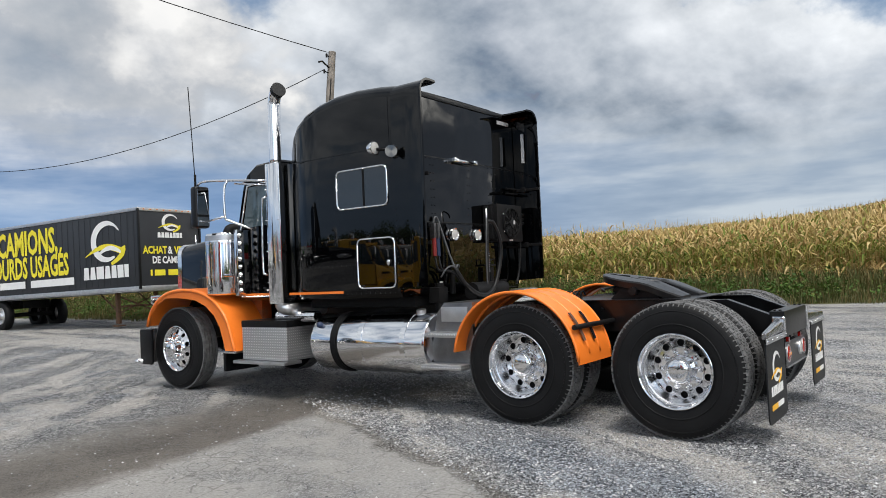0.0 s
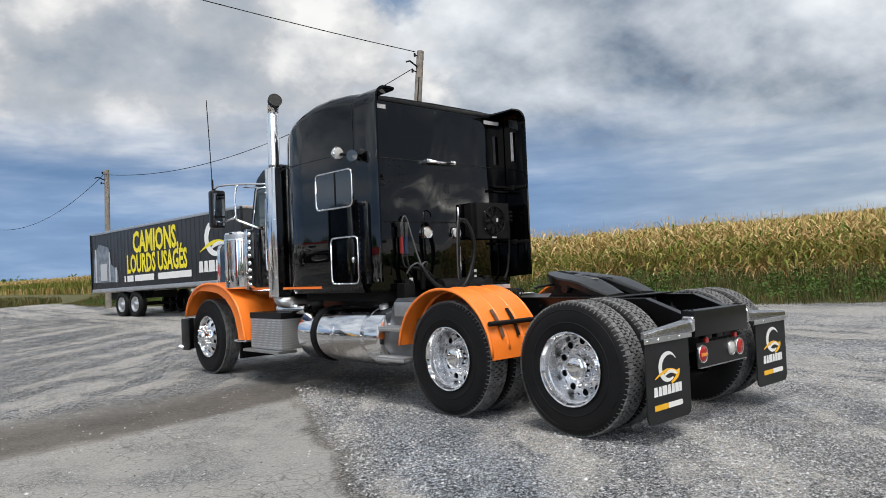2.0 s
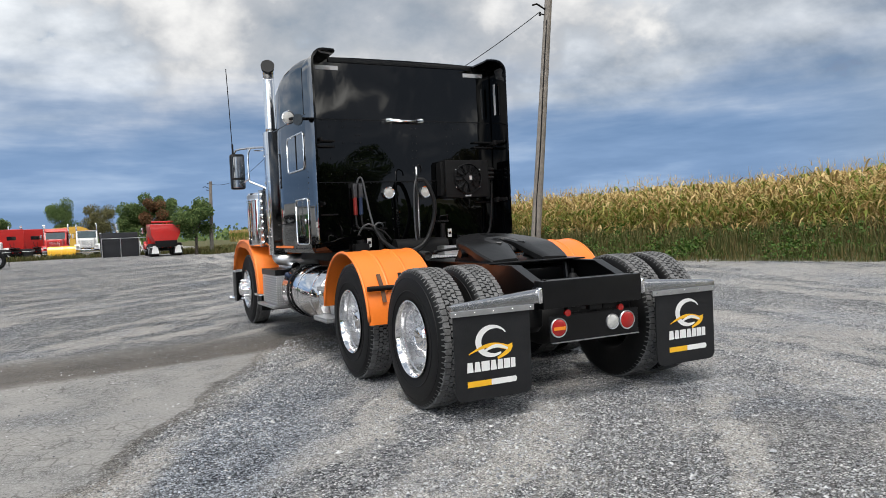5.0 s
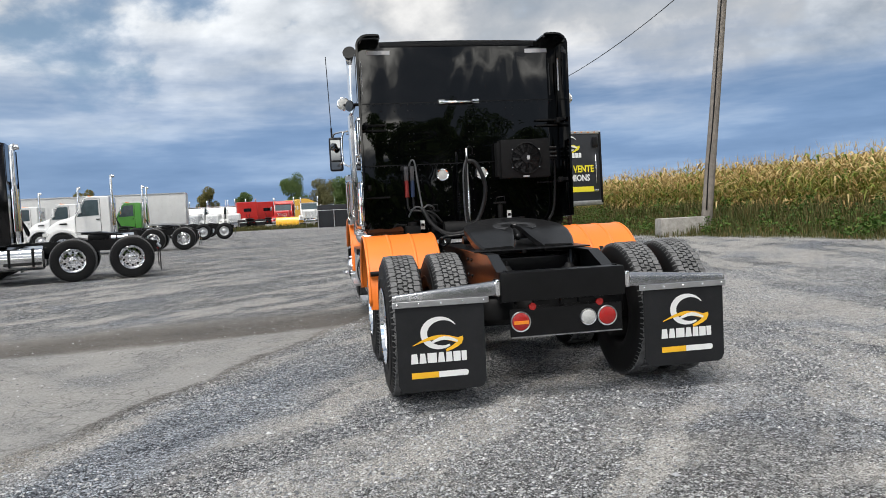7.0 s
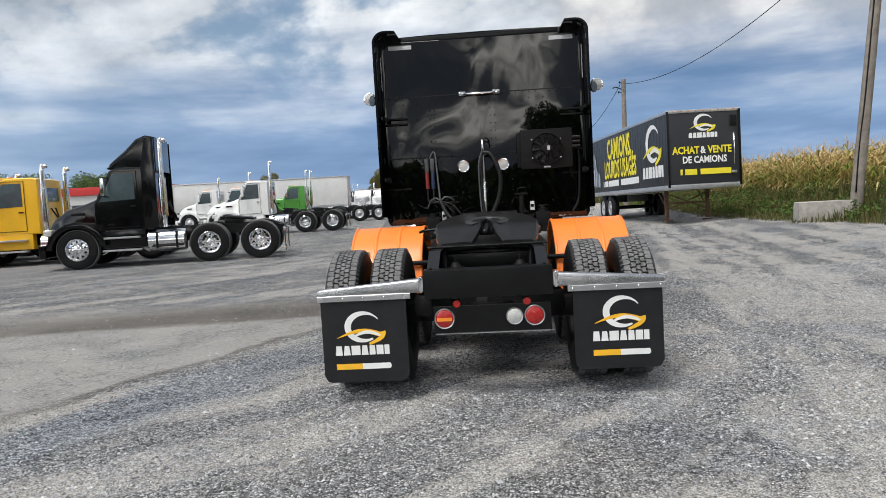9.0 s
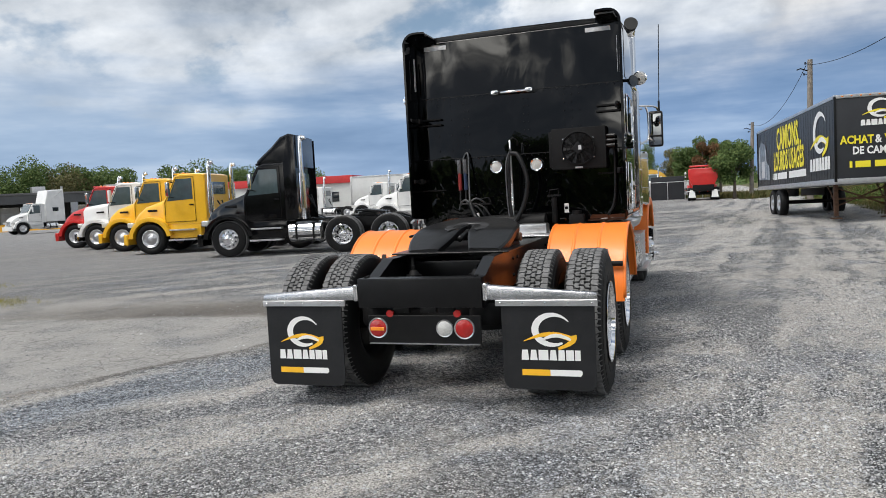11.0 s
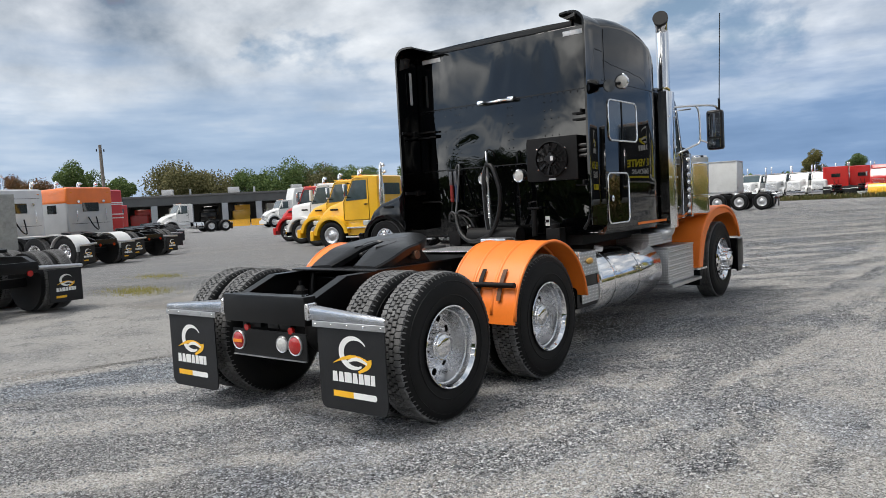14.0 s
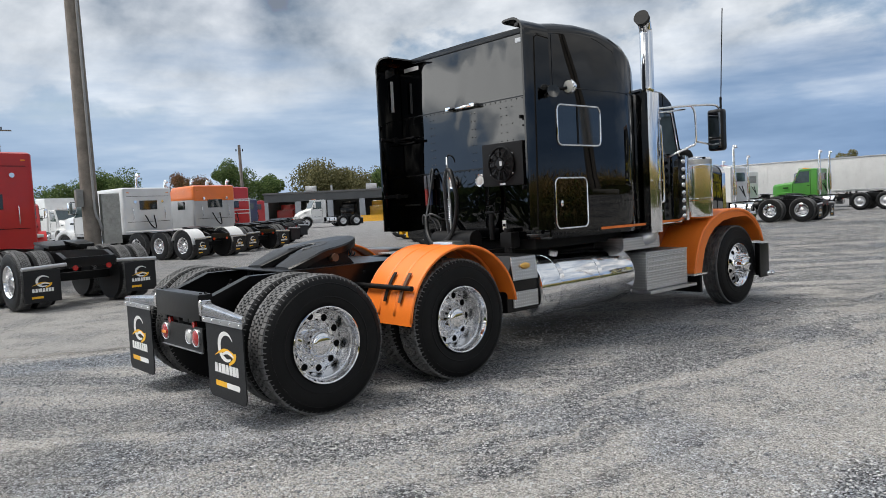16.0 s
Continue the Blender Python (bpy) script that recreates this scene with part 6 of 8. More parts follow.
def tractor(label, at, body, wheelbase=4.6, sleeper=0.0, sleeper_top=2.9, hood="slope", stacks=1, flaps=True, near=False, axles=2, fairing=False,
            band=None, rear_fenders=None, stack_h=3.4, group="parked trucks", deck=True, stripes=False):
    """A conventional truck in its own frame: rear of the frame at y = -0.6, the last axle at y = 0, heading +y."""
    t = thing("parked_truck", label, "truck", at, group)
    put_wheel = (lambda x, y, d, s=False: simple_wheel(t, x, y, d, s, True)) if near else (lambda x, y, d, s=False: far_wheel(t, x, y))
    fa = 1.32 * (axles - 1) / 2 + wheelbase
    for s in (-1, 1):
        for k in range(axles):
            put_wheel(s * 1.2, 1.32 * k, True)
            bm = bm_new()
            cyl(bm, (s * 0.55, 1.32 * k, 0.52), (s * 0.9, 1.32 * k, 0.52), 0.5, 24)
            part("inner_tyre", bm, RUBBER, t)
        put_wheel(s * 1.15, fa, False, True)
        bm = bm_new()
        prism(bm, [(-0.6, 0.70), (-0.6, 0.86), (-0.25, 0.98), (fa + 0.6, 0.98), (fa + 0.6, 0.74)], s * 0.43 - 0.04, s * 0.43 + 0.04)
        part("frame_rail", bm, FRAME, t)
    part("tail_beam", box(bm_new(), (0, -0.58, 0.80), (0.9, 0.08, 0.18), 0.01), FRAME, t)
    for k in range(axles):
        part("drive_axle", box(bm_new(), (0, 1.32 * k, 0.52), (1.4, 0.14, 0.16), 0.04), DULL, t)
    part("steer_axle", box(bm_new(), (0, fa, 0.55), (1.7, 0.14, 0.14), 0.04), DULL, t)
    part("gearbox", box(bm_new(), (0, fa - 1.6, 0.75), (0.7, 2.6, 0.35), 0.05), DULL, t)
    bm = bm_new()
    pl = [(0.46 * math.cos(radians(20 * k)), 0.75 + 0.42 * math.sin(radians(20 * k))) for k in range(10)] + [(-0.42, 0.2), (-0.12, 0.2), (0, 0.6), (0.12, 0.2), (0.42, 0.2)]
    if deck:
        prism(bm, pl, 1.12, 1.18, 0.01, axis="z")
        box(bm, (0, 0.75, 1.05), (0.8, 0.5, 0.12), 0.02)
        for v in bm.verts:
            v.co.z -= max(0.0, 0.55 - v.co.y) * 0.22 if v.co.z > 1.11 else 0.0
        part("fifth_wheel", bm, GREASE, t)
    else:
        bm.free()
    cab_b = fa - 1.95          # back of the cab
    cab_f = fa - 0.55          # foot of the windscreen
    top = 2.62
    floor_z = 0.95
    # cab shell
    bm = bm_new()
    prism(bm, [(cab_b, floor_z), (cab_b, top - 0.05), (cab_b + 0.15, top), (cab_f - 0.55, top), (cab_f - 0.35, top - 0.08), (cab_f, 1.85), (cab_f + 0.1, 1.7), (cab_f + 0.1, floor_z)], -1.02, 1.02, 0.07, seg=3)
    cab_ob = part("cab", bm, body, t)
    bm = bm_new()
    prism(bm, [(cab_f - 0.33, top - 0.12), (cab_f + 0.0, 1.87), (cab_f + 0.03, 1.88), (cab_f - 0.30, top - 0.10)], -0.88, 0.88)
    part("windscreen", bm, CABGLASS, cab_ob, smooth=False)
    bm = bm_new()
    box(bm, (0, cab_f - 0.40, top + 0.0), (1.8, 0.22, 0.05), 0.02)
    part("sun_visor", bm, body, cab_ob)
    for s in (-1, 1):
        bm = bm_new()
        prism(bm, [(cab_b + 0.45, 1.78), (cab_f - 0.06, 1.74), (cab_f - 0.42, top - 0.16), (cab_b + 0.45, top - 0.16)], min(s * 1.02, s * 1.027), max(s * 1.02, s * 1.027))
        win = part("side_window", bm, CABGLASS, cab_ob, smooth=False)
        bm = bm_new()
        tube(bm, [(s * 1.03, y, z) for y, z in ((cab_b + 0.38, 1.05), (cab_b + 0.38, top - 0.1), (cab_f - 0.42, top - 0.1), (cab_f + 0.02, 1.7), (cab_f + 0.02, 1.05), (cab_b + 0.38, 1.05))], 0.008, 5)
        part("door_gap", bm, DULL, win)
        bm = bm_new()
        box(bm, (s * 1.035, cab_b + 0.5, 1.6), (0.03, 0.14, 0.04), 0.01)
        part("door_handle", bm, DULL, win)
        # mirror
        bm = bm_new()
        box(bm, (s * 1.32, cab_f - 0.25, 2.12), (0.16, 0.10, 0.46), 0.035, 3)
        mir = part("mirror", bm, WHITE_P if body is WHITE_P else CHROME, cab_ob)
        bm = bm_new()
        tube(bm, [(s * 1.0, cab_f - 0.3, 2.35), (s * 1.3, cab_f - 0.25, 2.38)], 0.015, 6)
        tube(bm, [(s * 1.0, cab_f - 0.3, 1.86), (s * 1.3, cab_f - 0.25, 1.88)], 0.015, 6)
        part("bracket", bm, DULL, mir)
        # tank and steps
        bm = bm_new()
        lathe(bm, [(0, 0.001), (0, 0.24), (0.03, 0.29), (0.95, 0.29), (0.98, 0.24), (0.98, 0.001)], 28)
        bmesh.ops.rotate(bm, verts=bm.verts[:], matrix=Matrix.Rotation(radians(90), 3, "Z"))
        ty = max(1.32 * (axles - 1) + 0.62, cab_b - 0.95)
        bmesh.ops.translate(bm, verts=bm.verts[:], vec=(s * 0.88, ty, 0.64))
        tank_ = part("fuel_tank", bm, POLISHED, t)
        bm = bm_new()
        for yy in (ty + 0.22, ty + 0.72):
            box(bm, (s * 1.10, yy, 0.66), (0.16, 0.06, 0.44), 0.02)
        box(bm, (s * 1.16, ty + 0.45, 0.50), (0.10, 0.8, 0.03), 0.008)
        part("tank_strap", bm, DULL, tank_)
        for zz in (0.45, 0.78):
            bm = bm_new()
            box(bm, (s * 1.06, (cab_b + cab_f) / 2 + 0.15, zz), (0.22, 0.95, 0.05), 0.012)
            part("step", bm, BRUSHED, t)
        bm = bm_new()
        box(bm, (s * 0.85, (cab_b + cab_f) / 2 + 0.1, 0.75), (0.30, 1.1, 0.5), 0.03)
        part("step_skirt", bm, body if hood == "slope" else DULL, t)
    # hood
    nose = fa + 0.78
    bm = bm_new()

    def hl(y, w, tp, lo, rc=0.16):
        pts = [(-w, lo)]
        for k in range(6):
            a = radians(180 - 18 * k)
            pts.append((-w + rc + rc * math.cos(a), tp - rc + rc * math.sin(a)))
        for k in range(6):
            a = radians(90 - 18 * k)
            pts.append((w - rc + rc * math.cos(a), tp - rc + rc * math.sin(a)))
        pts.append((w, lo))
        return [(x, y, z) for x, z in pts]
    if hood == "slope":
        sec = [(cab_f + 0.05, 0.90, 1.83, 1.0), (fa - 0.2, 0.84, 1.72, 0.95), (fa + 0.3, 0.78, 1.58, 0.85), (nose - 0.15, 0.70, 1.36, 0.75), (nose, 0.62, 1.20, 0.75)]
    else:
        sec = [(cab_f + 0.05, 0.80, 1.86, 1.0), (fa, 0.74, 1.82, 0.95), (nose - 0.1, 0.68, 1.74, 0.85), (nose, 0.62, 1.66, 0.85)]
    rings(bm, [hl(*q) for q in sec])
    bmesh.ops.recalc_face_normals(bm, faces=bm.faces[:])
    hood_ob = part("hood", bm, body, t)
    bm = bm_new()
    gt = 1.12 if hood == "slope" else 1.55
    for k in range(7):
        box(bm, (0, nose + 0.012, 0.80 + (gt - 0.80) * k / 6), (1.0, 0.03, 0.03), 0.006)
    part("grille_bar", bm, CHROME, hood_ob)
    for s in (-1, 1):
        bm = bm_new()
        out = arch(fa, 0.60, 0.74, 0.50, 10, 4, 172)
        prism(bm, out, min(s * 0.66, s * 1.20), max(s * 0.66, s * 1.20), 0.02)
        part("front_fender", bm, body, t)
        bm = bm_new()
        box(bm, (s * 0.90, nose - 0.06, 1.0), (0.30, 0.22, 0.17), 0.06, 3)
        part("headlamp", bm, LENS_CLEAR, t)
        bm = bm_new()
        box(bm, (s * 0.86, cab_f + 0.55, 1.45) if hood == "slope" else (s * 0.80, cab_f + 0.5, 1.5), (0.03, 0.32, 0.07), 0.01)
        part("hood_vent", bm, DULL, hood_ob)
        if flaps:
            bm = bm_new()
            box(bm, (s * 0.88, -0.66, 0.44), (0.60, 0.012, 0.56), 0.003, 1)
            fl = part("mud_flap", bm, FLAP, t)
            bm = bm_new()
            cyl(bm, (s * 0.45, -0.62, 0.78), (s * 1.2, -0.66, 0.75), 0.035, 10)
            part("hanger", bm, BRUSHED, fl)
            if near:
                swoosh(fl, Matrix.Translation((s * 0.88, -0.668, 0.44)), 0.26)
                bm = bm_new()
                flat(bm, [(-0.19, -0.21), (0.0, -0.21), (0.0, -0.17), (-0.19, -0.17)], Matrix.Translation((s * 0.88, -0.668, 0.44)))
                part("yellow_bar", bm, YELLOW_INK, fl, smooth=False)
        bm = bm_new()
        cyl(bm, (s * 0.30, -0.64, 0.70), (s * 0.30, -0.62, 0.70), 0.05, 14)
        part("tail_light", bm, LENS_RED, t)
        if rear_fenders:
            bm = bm_new()
            prism(bm, arch(1.32 * (axles - 1) * 0.0 + 0.0, 0.57, 0.585, 0.52, 12, 20, 178), min(s * 0.6, s * 1.24), max(s * 0.6, s * 1.24))
            part("rear_fender", bm, rear_fenders, t)
            if axles > 2:
                bm = bm_new()
                box(bm, (s * 0.92, 1.32 * (axles - 1) / 2 + 0.6, 1.10), (0.64, 1.32 * (axles - 1) - 0.2, 0.015), 0.004, 1)
                part("rear_fender", bm, rear_fenders, t)
    bm = bm_new()
    box(bm, (0, nose + 0.08, 0.52), (2.3, 0.16, 0.36), 0.05, 3)
    part("bumper", bm, body if hood == "slope" else CHROME, t)
    bm = bm_new()
    for k in range(5):
        ball(bm, (-0.6 + 0.3 * k, cab_f - 0.5, top + 0.03), 0.04, 8, 6, (1, 1.6, 0.8))
    part("roof_marker", bm, LENS_AMBER, cab_ob)
    back_y = cab_b
    if sleeper:
        bm = bm_new()
        b0 = cab_b - sleeper
        prism(bm, [(b0, 0.98), (b0, sleeper_top), (b0 + 0.1, sleeper_top + 0.04), (cab_b - 0.25, sleeper_top), (cab_b + 0.05, top - 0.02), (cab_b + 0.05, 0.98)], -1.12, 1.12, 0.15, seg=5)
        sl = part("sleeper", bm, body, t)
        back_y = b0
        for s in (-1, 1):
            bm = bm_new()
            box(bm, (s * 1.125, (b0 + cab_b) / 2, 2.05), (0.012, 0.5, 0.34), 0.004, 1)
            part("sleeper_window", bm, GLASS, sl)
        bm = bm_new()
        box(bm, (0.0, b0 - 0.008, 2.10), (0.80, 0.02, 0.36), 0.006, 1)
        part("back_window", bm, GLASS, sl)
        if band:
            bm = bm_new()
            prism(bm, [(b0 - 0.01, sleeper_top - 0.62), (b0 - 0.01, sleeper_top + 0.01), (b0 + 0.1, sleeper_top + 0.055), (cab_b - 0.25, sleeper_top + 0.015), (cab_b - 0.05, top + 0.03), (cab_b - 0.05, sleeper_top - 0.62)], -1.13, 1.13, 0.15, seg=5)
            part("roof_band", bm, band, sl)
        if near:
            # seams, grab handle and marker lamps on the rear wall
            for zz in (1.45, sleeper_top - 0.30):
                part("panel_seam", box(bm_new(), (0, b0 - 0.004, zz), (1.9, 0.010, 0.014)), DULL, sl)
            for s in (-1, 1):
                part("rear_handle", tube(bm_new(), [(s * 0.72, b0 - 0.01, 1.55), (s * 0.72, b0 - 0.06, 1.60), (s * 0.72, b0 - 0.06, 1.95), (s * 0.72, b0 - 0.01, 2.0)], 0.013, 8, 2), CHROME, sl)
                part("work_lamp", cyl(bm_new(), (s * 0.62, b0 - 0.07, sleeper_top - 0.52), (s * 0.62, b0 - 0.01, sleeper_top - 0.52), 0.06, 16), CHROME, sl)
                part("corner_marker", box(bm_new(), (s * 0.90, b0 - 0.012, sleeper_top - 0.16), (0.10, 0.02, 0.035), 0.006, 1), LENS_AMBER, sl)
        if stripes:
            for zz in (1.62, 1.80, 2.28, 2.36):
                part("stripe", box(bm_new(), (0, (b0 + cab_b) / 2 - 0.02, zz), (2.255, sleeper - 0.02, 0.05), 0.01, 1), WHITE_P, sl)
    else:
        bm = bm_new()
        box(bm, (0, cab_b - 0.01, 2.12), (1.3, 0.025, 0.42), 0.008, 1)
        part("back_window", bm, CABGLASS, cab_ob)
    if fairing:
        bm = bm_new()
        fo = [(cab_b - 0.12, 2.50), (cab_b - 0.12, 3.40), (cab_b + 0.10, 3.45), (cab_b + 0.34, 3.36), (cab_b + 0.62, 3.08), (cab_f - 0.35, 2.72), (cab_f - 0.3, 2.58)]
        prism(bm, fo, -0.92, 0.92, 0.12, seg=3)
        part("roof_fairing", bm, body, t)
        for s in (-1, 1):
            bm = bm_new()
            prism(bm, [(cab_b - 0.12, 1.0), (cab_b - 0.12, 3.36), (cab_b + 0.10, 3.36), (cab_b + 0.24, 2.6), (cab_b + 0.24, 1.0)], s * 1.06 - 0.02, s * 1.06 + 0.02, 0.01)
            part("side_fairing", bm, body, t)
        back_y = cab_b - 0.12
    for k in range(stacks):
        s = (-1, 1)[k]
        bm = bm_new()
        sx, sy = (s * 1.13, cab_b + 0.18) if sleeper else (s * 0.98, back_y - 0.14)
        tube(bm, [(sx, sy, 1.0), (sx, sy, stack_h - 0.15), (sx, sy - 0.06, stack_h - 0.03), (sx, sy - 0.16, stack_h)], 0.065, 12, 4)
        stk = part("exhaust_stack", bm, CHROME, t)
        bm = bm_new()
        cyl(bm, (sx, sy, 1.3), (sx, sy, 2.3), 0.10, 16)
        part("stack_guard", bm, POLISHED, stk)
    bm = bm_new()
    tube(bm, [(-0.2, back_y - 0.05, 1.7), (-0.1, back_y - 0.25, 1.3), (0.15, back_y - 0.2, 1.2), (0.2, back_y - 0.05, 1.7)], 0.025, 8, 5)
    part("air_line", bm, HOSE, t)
    return t


def stand(x, y, heading, z=0.0):
    """Pose of a truck whose last axle stands at (x, y), nose towards the compass angle heading, degrees left of +y."""
    return pose(x, y, z, 0, 0, heading)


HEAD = 104.0
tractor("black day-cab tractor with tall roof fairing, parked on gravel", stand(-6.72, 14.75, 104), BLACK_P, 4.0, fairing=True, near=True, stack_h=3.30, stacks=1)
ROW = [((-15.7, 15.3), YELLOW_P, "yellow day-cab truck with chrome wheels, parked in row", "slope", 0.0),
       ((-18.7, 17.25), YELLOW_P, "yellow day-cab truck parked beside its twin", "slope", 0.0),
       ((-21.4, 18.75), WHITE_P, "white day-cab truck parked in the row", "box", 0.0),
       ((-24.2, 20.4), RED_P, "red conventional truck parked in the row", "slope", 0.0)]
for (fx, fy), body, label, kind, sl in ROW:
    wb = 4.4
    ax = wb + 0.66
    hx, hy = -math.sin(radians(HEAD)), math.cos(radians(HEAD))
    tractor(label, stand(fx - hx * ax, fy + 0.25 - hy * ax, HEAD), body, wb, sleeper=sl, hood=kind, stacks=2 if body is YELLOW_P else 1, stack_h=2.95)
tractor("white sleeper tractor standing before the workshop", stand(-52.0, 47.8, 158), WHITE_P, 5.0, sleeper=1.6, sleeper_top=3.75, stacks=0)
tractor("white day-cab tractor standing at the workshop doors", stand(-54.5, 37.0, 165), WHITE_P, 4.2, stacks=0)
# second row, ahead of the black tractor
tractor("white medium day-cab truck on the far row", stand(-8.3, 30.6, 97), WHITE_P, 4.35, hood="slope", stacks=1, stack_h=3.5, near=True)
tractor("green vocational truck with tall stacks", stand(-8.4, 44.8, 96), GREEN_P, 5.6, hood="box", stacks=2, stack_h=3.6, axles=3, deck=False)
tractor("white day-cab truck with sloping hood", stand(-13.0, 41.2, 96), WHITE_P, 4.4, stacks=1, stack_h=3.5)
tractor("white day-cab truck on the far row", stand(-16.0, 44.2, 97), WHITE_P, 4.6, stacks=1, stack_h=3.4)
tractor("white snub truck behind the row", stand(-23.0, 47.5, 97), WHITE_P, 4.6, stacks=1, stack_h=3.3)
# far trucks at the end of the yard, noses towards the camera or away
far_list = [(-17.6, 82.5, 172, WHITE_P, "white"), (-15.4, 83, 174, SILVER_P, "grey"), (-13.6, 83.5, 176, WHITE_P, "white"), (-11.6, 84, 178, WHITE_P, "white"), (-9.9, 76, 12, RED_P, "red"), (-8.1, 79, 10, RED_P, "red"),
            (-6.4, 84.5, 178, RED_P, "red"), (-3.7, 86, 180, WHITE_P, "white"), (0.0, 90, 185, WHITE_P, "white")]
for x, y, h, body, nm in far_list:
    tractor(nm + " truck far across the yard", stand(x, y, h), body, 5.0, sleeper=1.5 if body is RED_P else 0.0, sleeper_top=2.95, stacks=2, stack_h=3.3, hood="box")
# curved plow blade before one of them, and a yellow arched shed behind
bm = bm_new()
sweep_box(bm, [(0.0, 0.15), (0.12, 0.22), (0.20, 0.45), (0.20, 0.75), (0.10, 1.05), (-0.10, 1.22)], -1.25, 1.25, 0.05)
for k in range(5):
    prism(bm, [(0.16, 0.2), (0.45, 0.3), (0.24, 0.85)], -1.0 + 0.5 * k - 0.03, -1.0 + 0.5 * k + 0.03)
ob = new("plow_blade", finish("plow_blade", bm, YELLOW_P))
ob.matrix_basis = pose(-5.9, 75.2, -0.15, 0, 0, 170)
tagged(ob, "yellow curved snow-plow blade resting on the yard", "plow")
shed_y = thing("arched_shed", "yellow fabric arched shed behind the far trucks", "building", pose(-5.0, 107, 0, 0, 0, 20))
arc_ = [(2.5 * math.cos(radians(a)), 1.4 + 2.2 * math.sin(radians(a))) for a in range(0, 181, 15)]
part("roof", prism(bm_new(), [(2.5, 0)] + arc_ + [(-2.5, 0)], 0, 9, axis="y"), mat("yellow fabric", (0.72, 0.42, 0.06), 0.6, vary=0.1, scale=0.6, dirt=0.2), shed_y)
for k in range(5):
    part("rib", tube(bm_new(), [(x, 2.2 * k + 0.1, z) for x, z in [(2.52, 0)] + [(x * 1.008, z + 0.02) for x, z in arc_] + [(-2.52, 0)]], 0.06, 6), mat("shed rib", (0.5, 0.3, 0.05), 0.6), shed_y)
# dark screened pen with a rail fence by the field
pen = thing("screened_pen", "dark screened fence pen with galvanised rail", "fence", pose(-1.1, 65.5, 0, 0, 0, 4))
part("screen", box(bm_new(), (0, 0, 1.05), (2.9, 2.0, 2.1), 0.08), mat("dark screen cloth", (0.018, 0.020, 0.024), 0.8, vary=0.2, scale=1.0), pen)
for k in range(4):
    part("post", cyl(bm_new(), (-1.5 + 1.5 * k, -1.15, 0), (-1.5 + 1.5 * k, -1.15, 1.65), 0.035, 8), BRUSHED, pen)
part("rail", cyl(bm_new(), (-1.5, -1.15, 1.6), (3.0, -1.15, 1.6), 0.03, 8), BRUSHED, pen)
# trucks on the near-left side
tractor("red sleeper tractor with chrome flap hangers, parked on gravel", stand(-9.1, 0.88, 98), RED_P, 8.0, sleeper=1.7, sleeper_top=3.25, hood="box", near=True, stacks=0)
tractor("silver three-axle heavy tractor with white rear fenders", stand(-20.6, 8.25, 108), paint("bright aluminium", (0.60, 0.61, 0.62)), 6.0, sleeper=2.0, sleeper_top=2.75, hood="box", axles=3, rear_fenders=WHITE_P, stacks=2, stack_h=3.4, near=True)
tractor("orange and grey sleeper tractor parked in line", stand(-23.0, 11.4, 106), SILVER_P, 5.6, sleeper=1.7, sleeper_top=2.85, hood="box", band=ORANGE_P, stacks=2, stack_h=3.15, near=True)
tractor("red and white sleeper tractor parked in line", stand(-27.4, 14.4, 105), RED_P, 5.8, sleeper=1.6, sleeper_top=2.95, hood="box", stacks=2, stack_h=3.4, stripes=True)
tractor("silver day-cab tractor parked in line", stand(-33.4, 18.3, 105), SILVER_P, 5.4, hood="box", stacks=1, stack_h=2.9)
tractor("dark blue tractor parked in line", stand(-39.0, 21.4, 105), BLUE_P, 5.2, hood="box", stacks=0)
tractor("red tractor parked near the workshop", stand(-44.2, 24.6, 105), RED_P, 5.2, hood="box", stacks=0)
tractor("red conventional tractor with sloping hood", stand(-41.5, 5.6, 262), RED_P, 5.0, stacks=0)
tractor("white aero sleeper tractor", stand(-58.5, 10.5, 280), WHITE_P, 5.2, sleeper=1.8, sleeper_top=3.5, stacks=0)

# ---- trailers ----


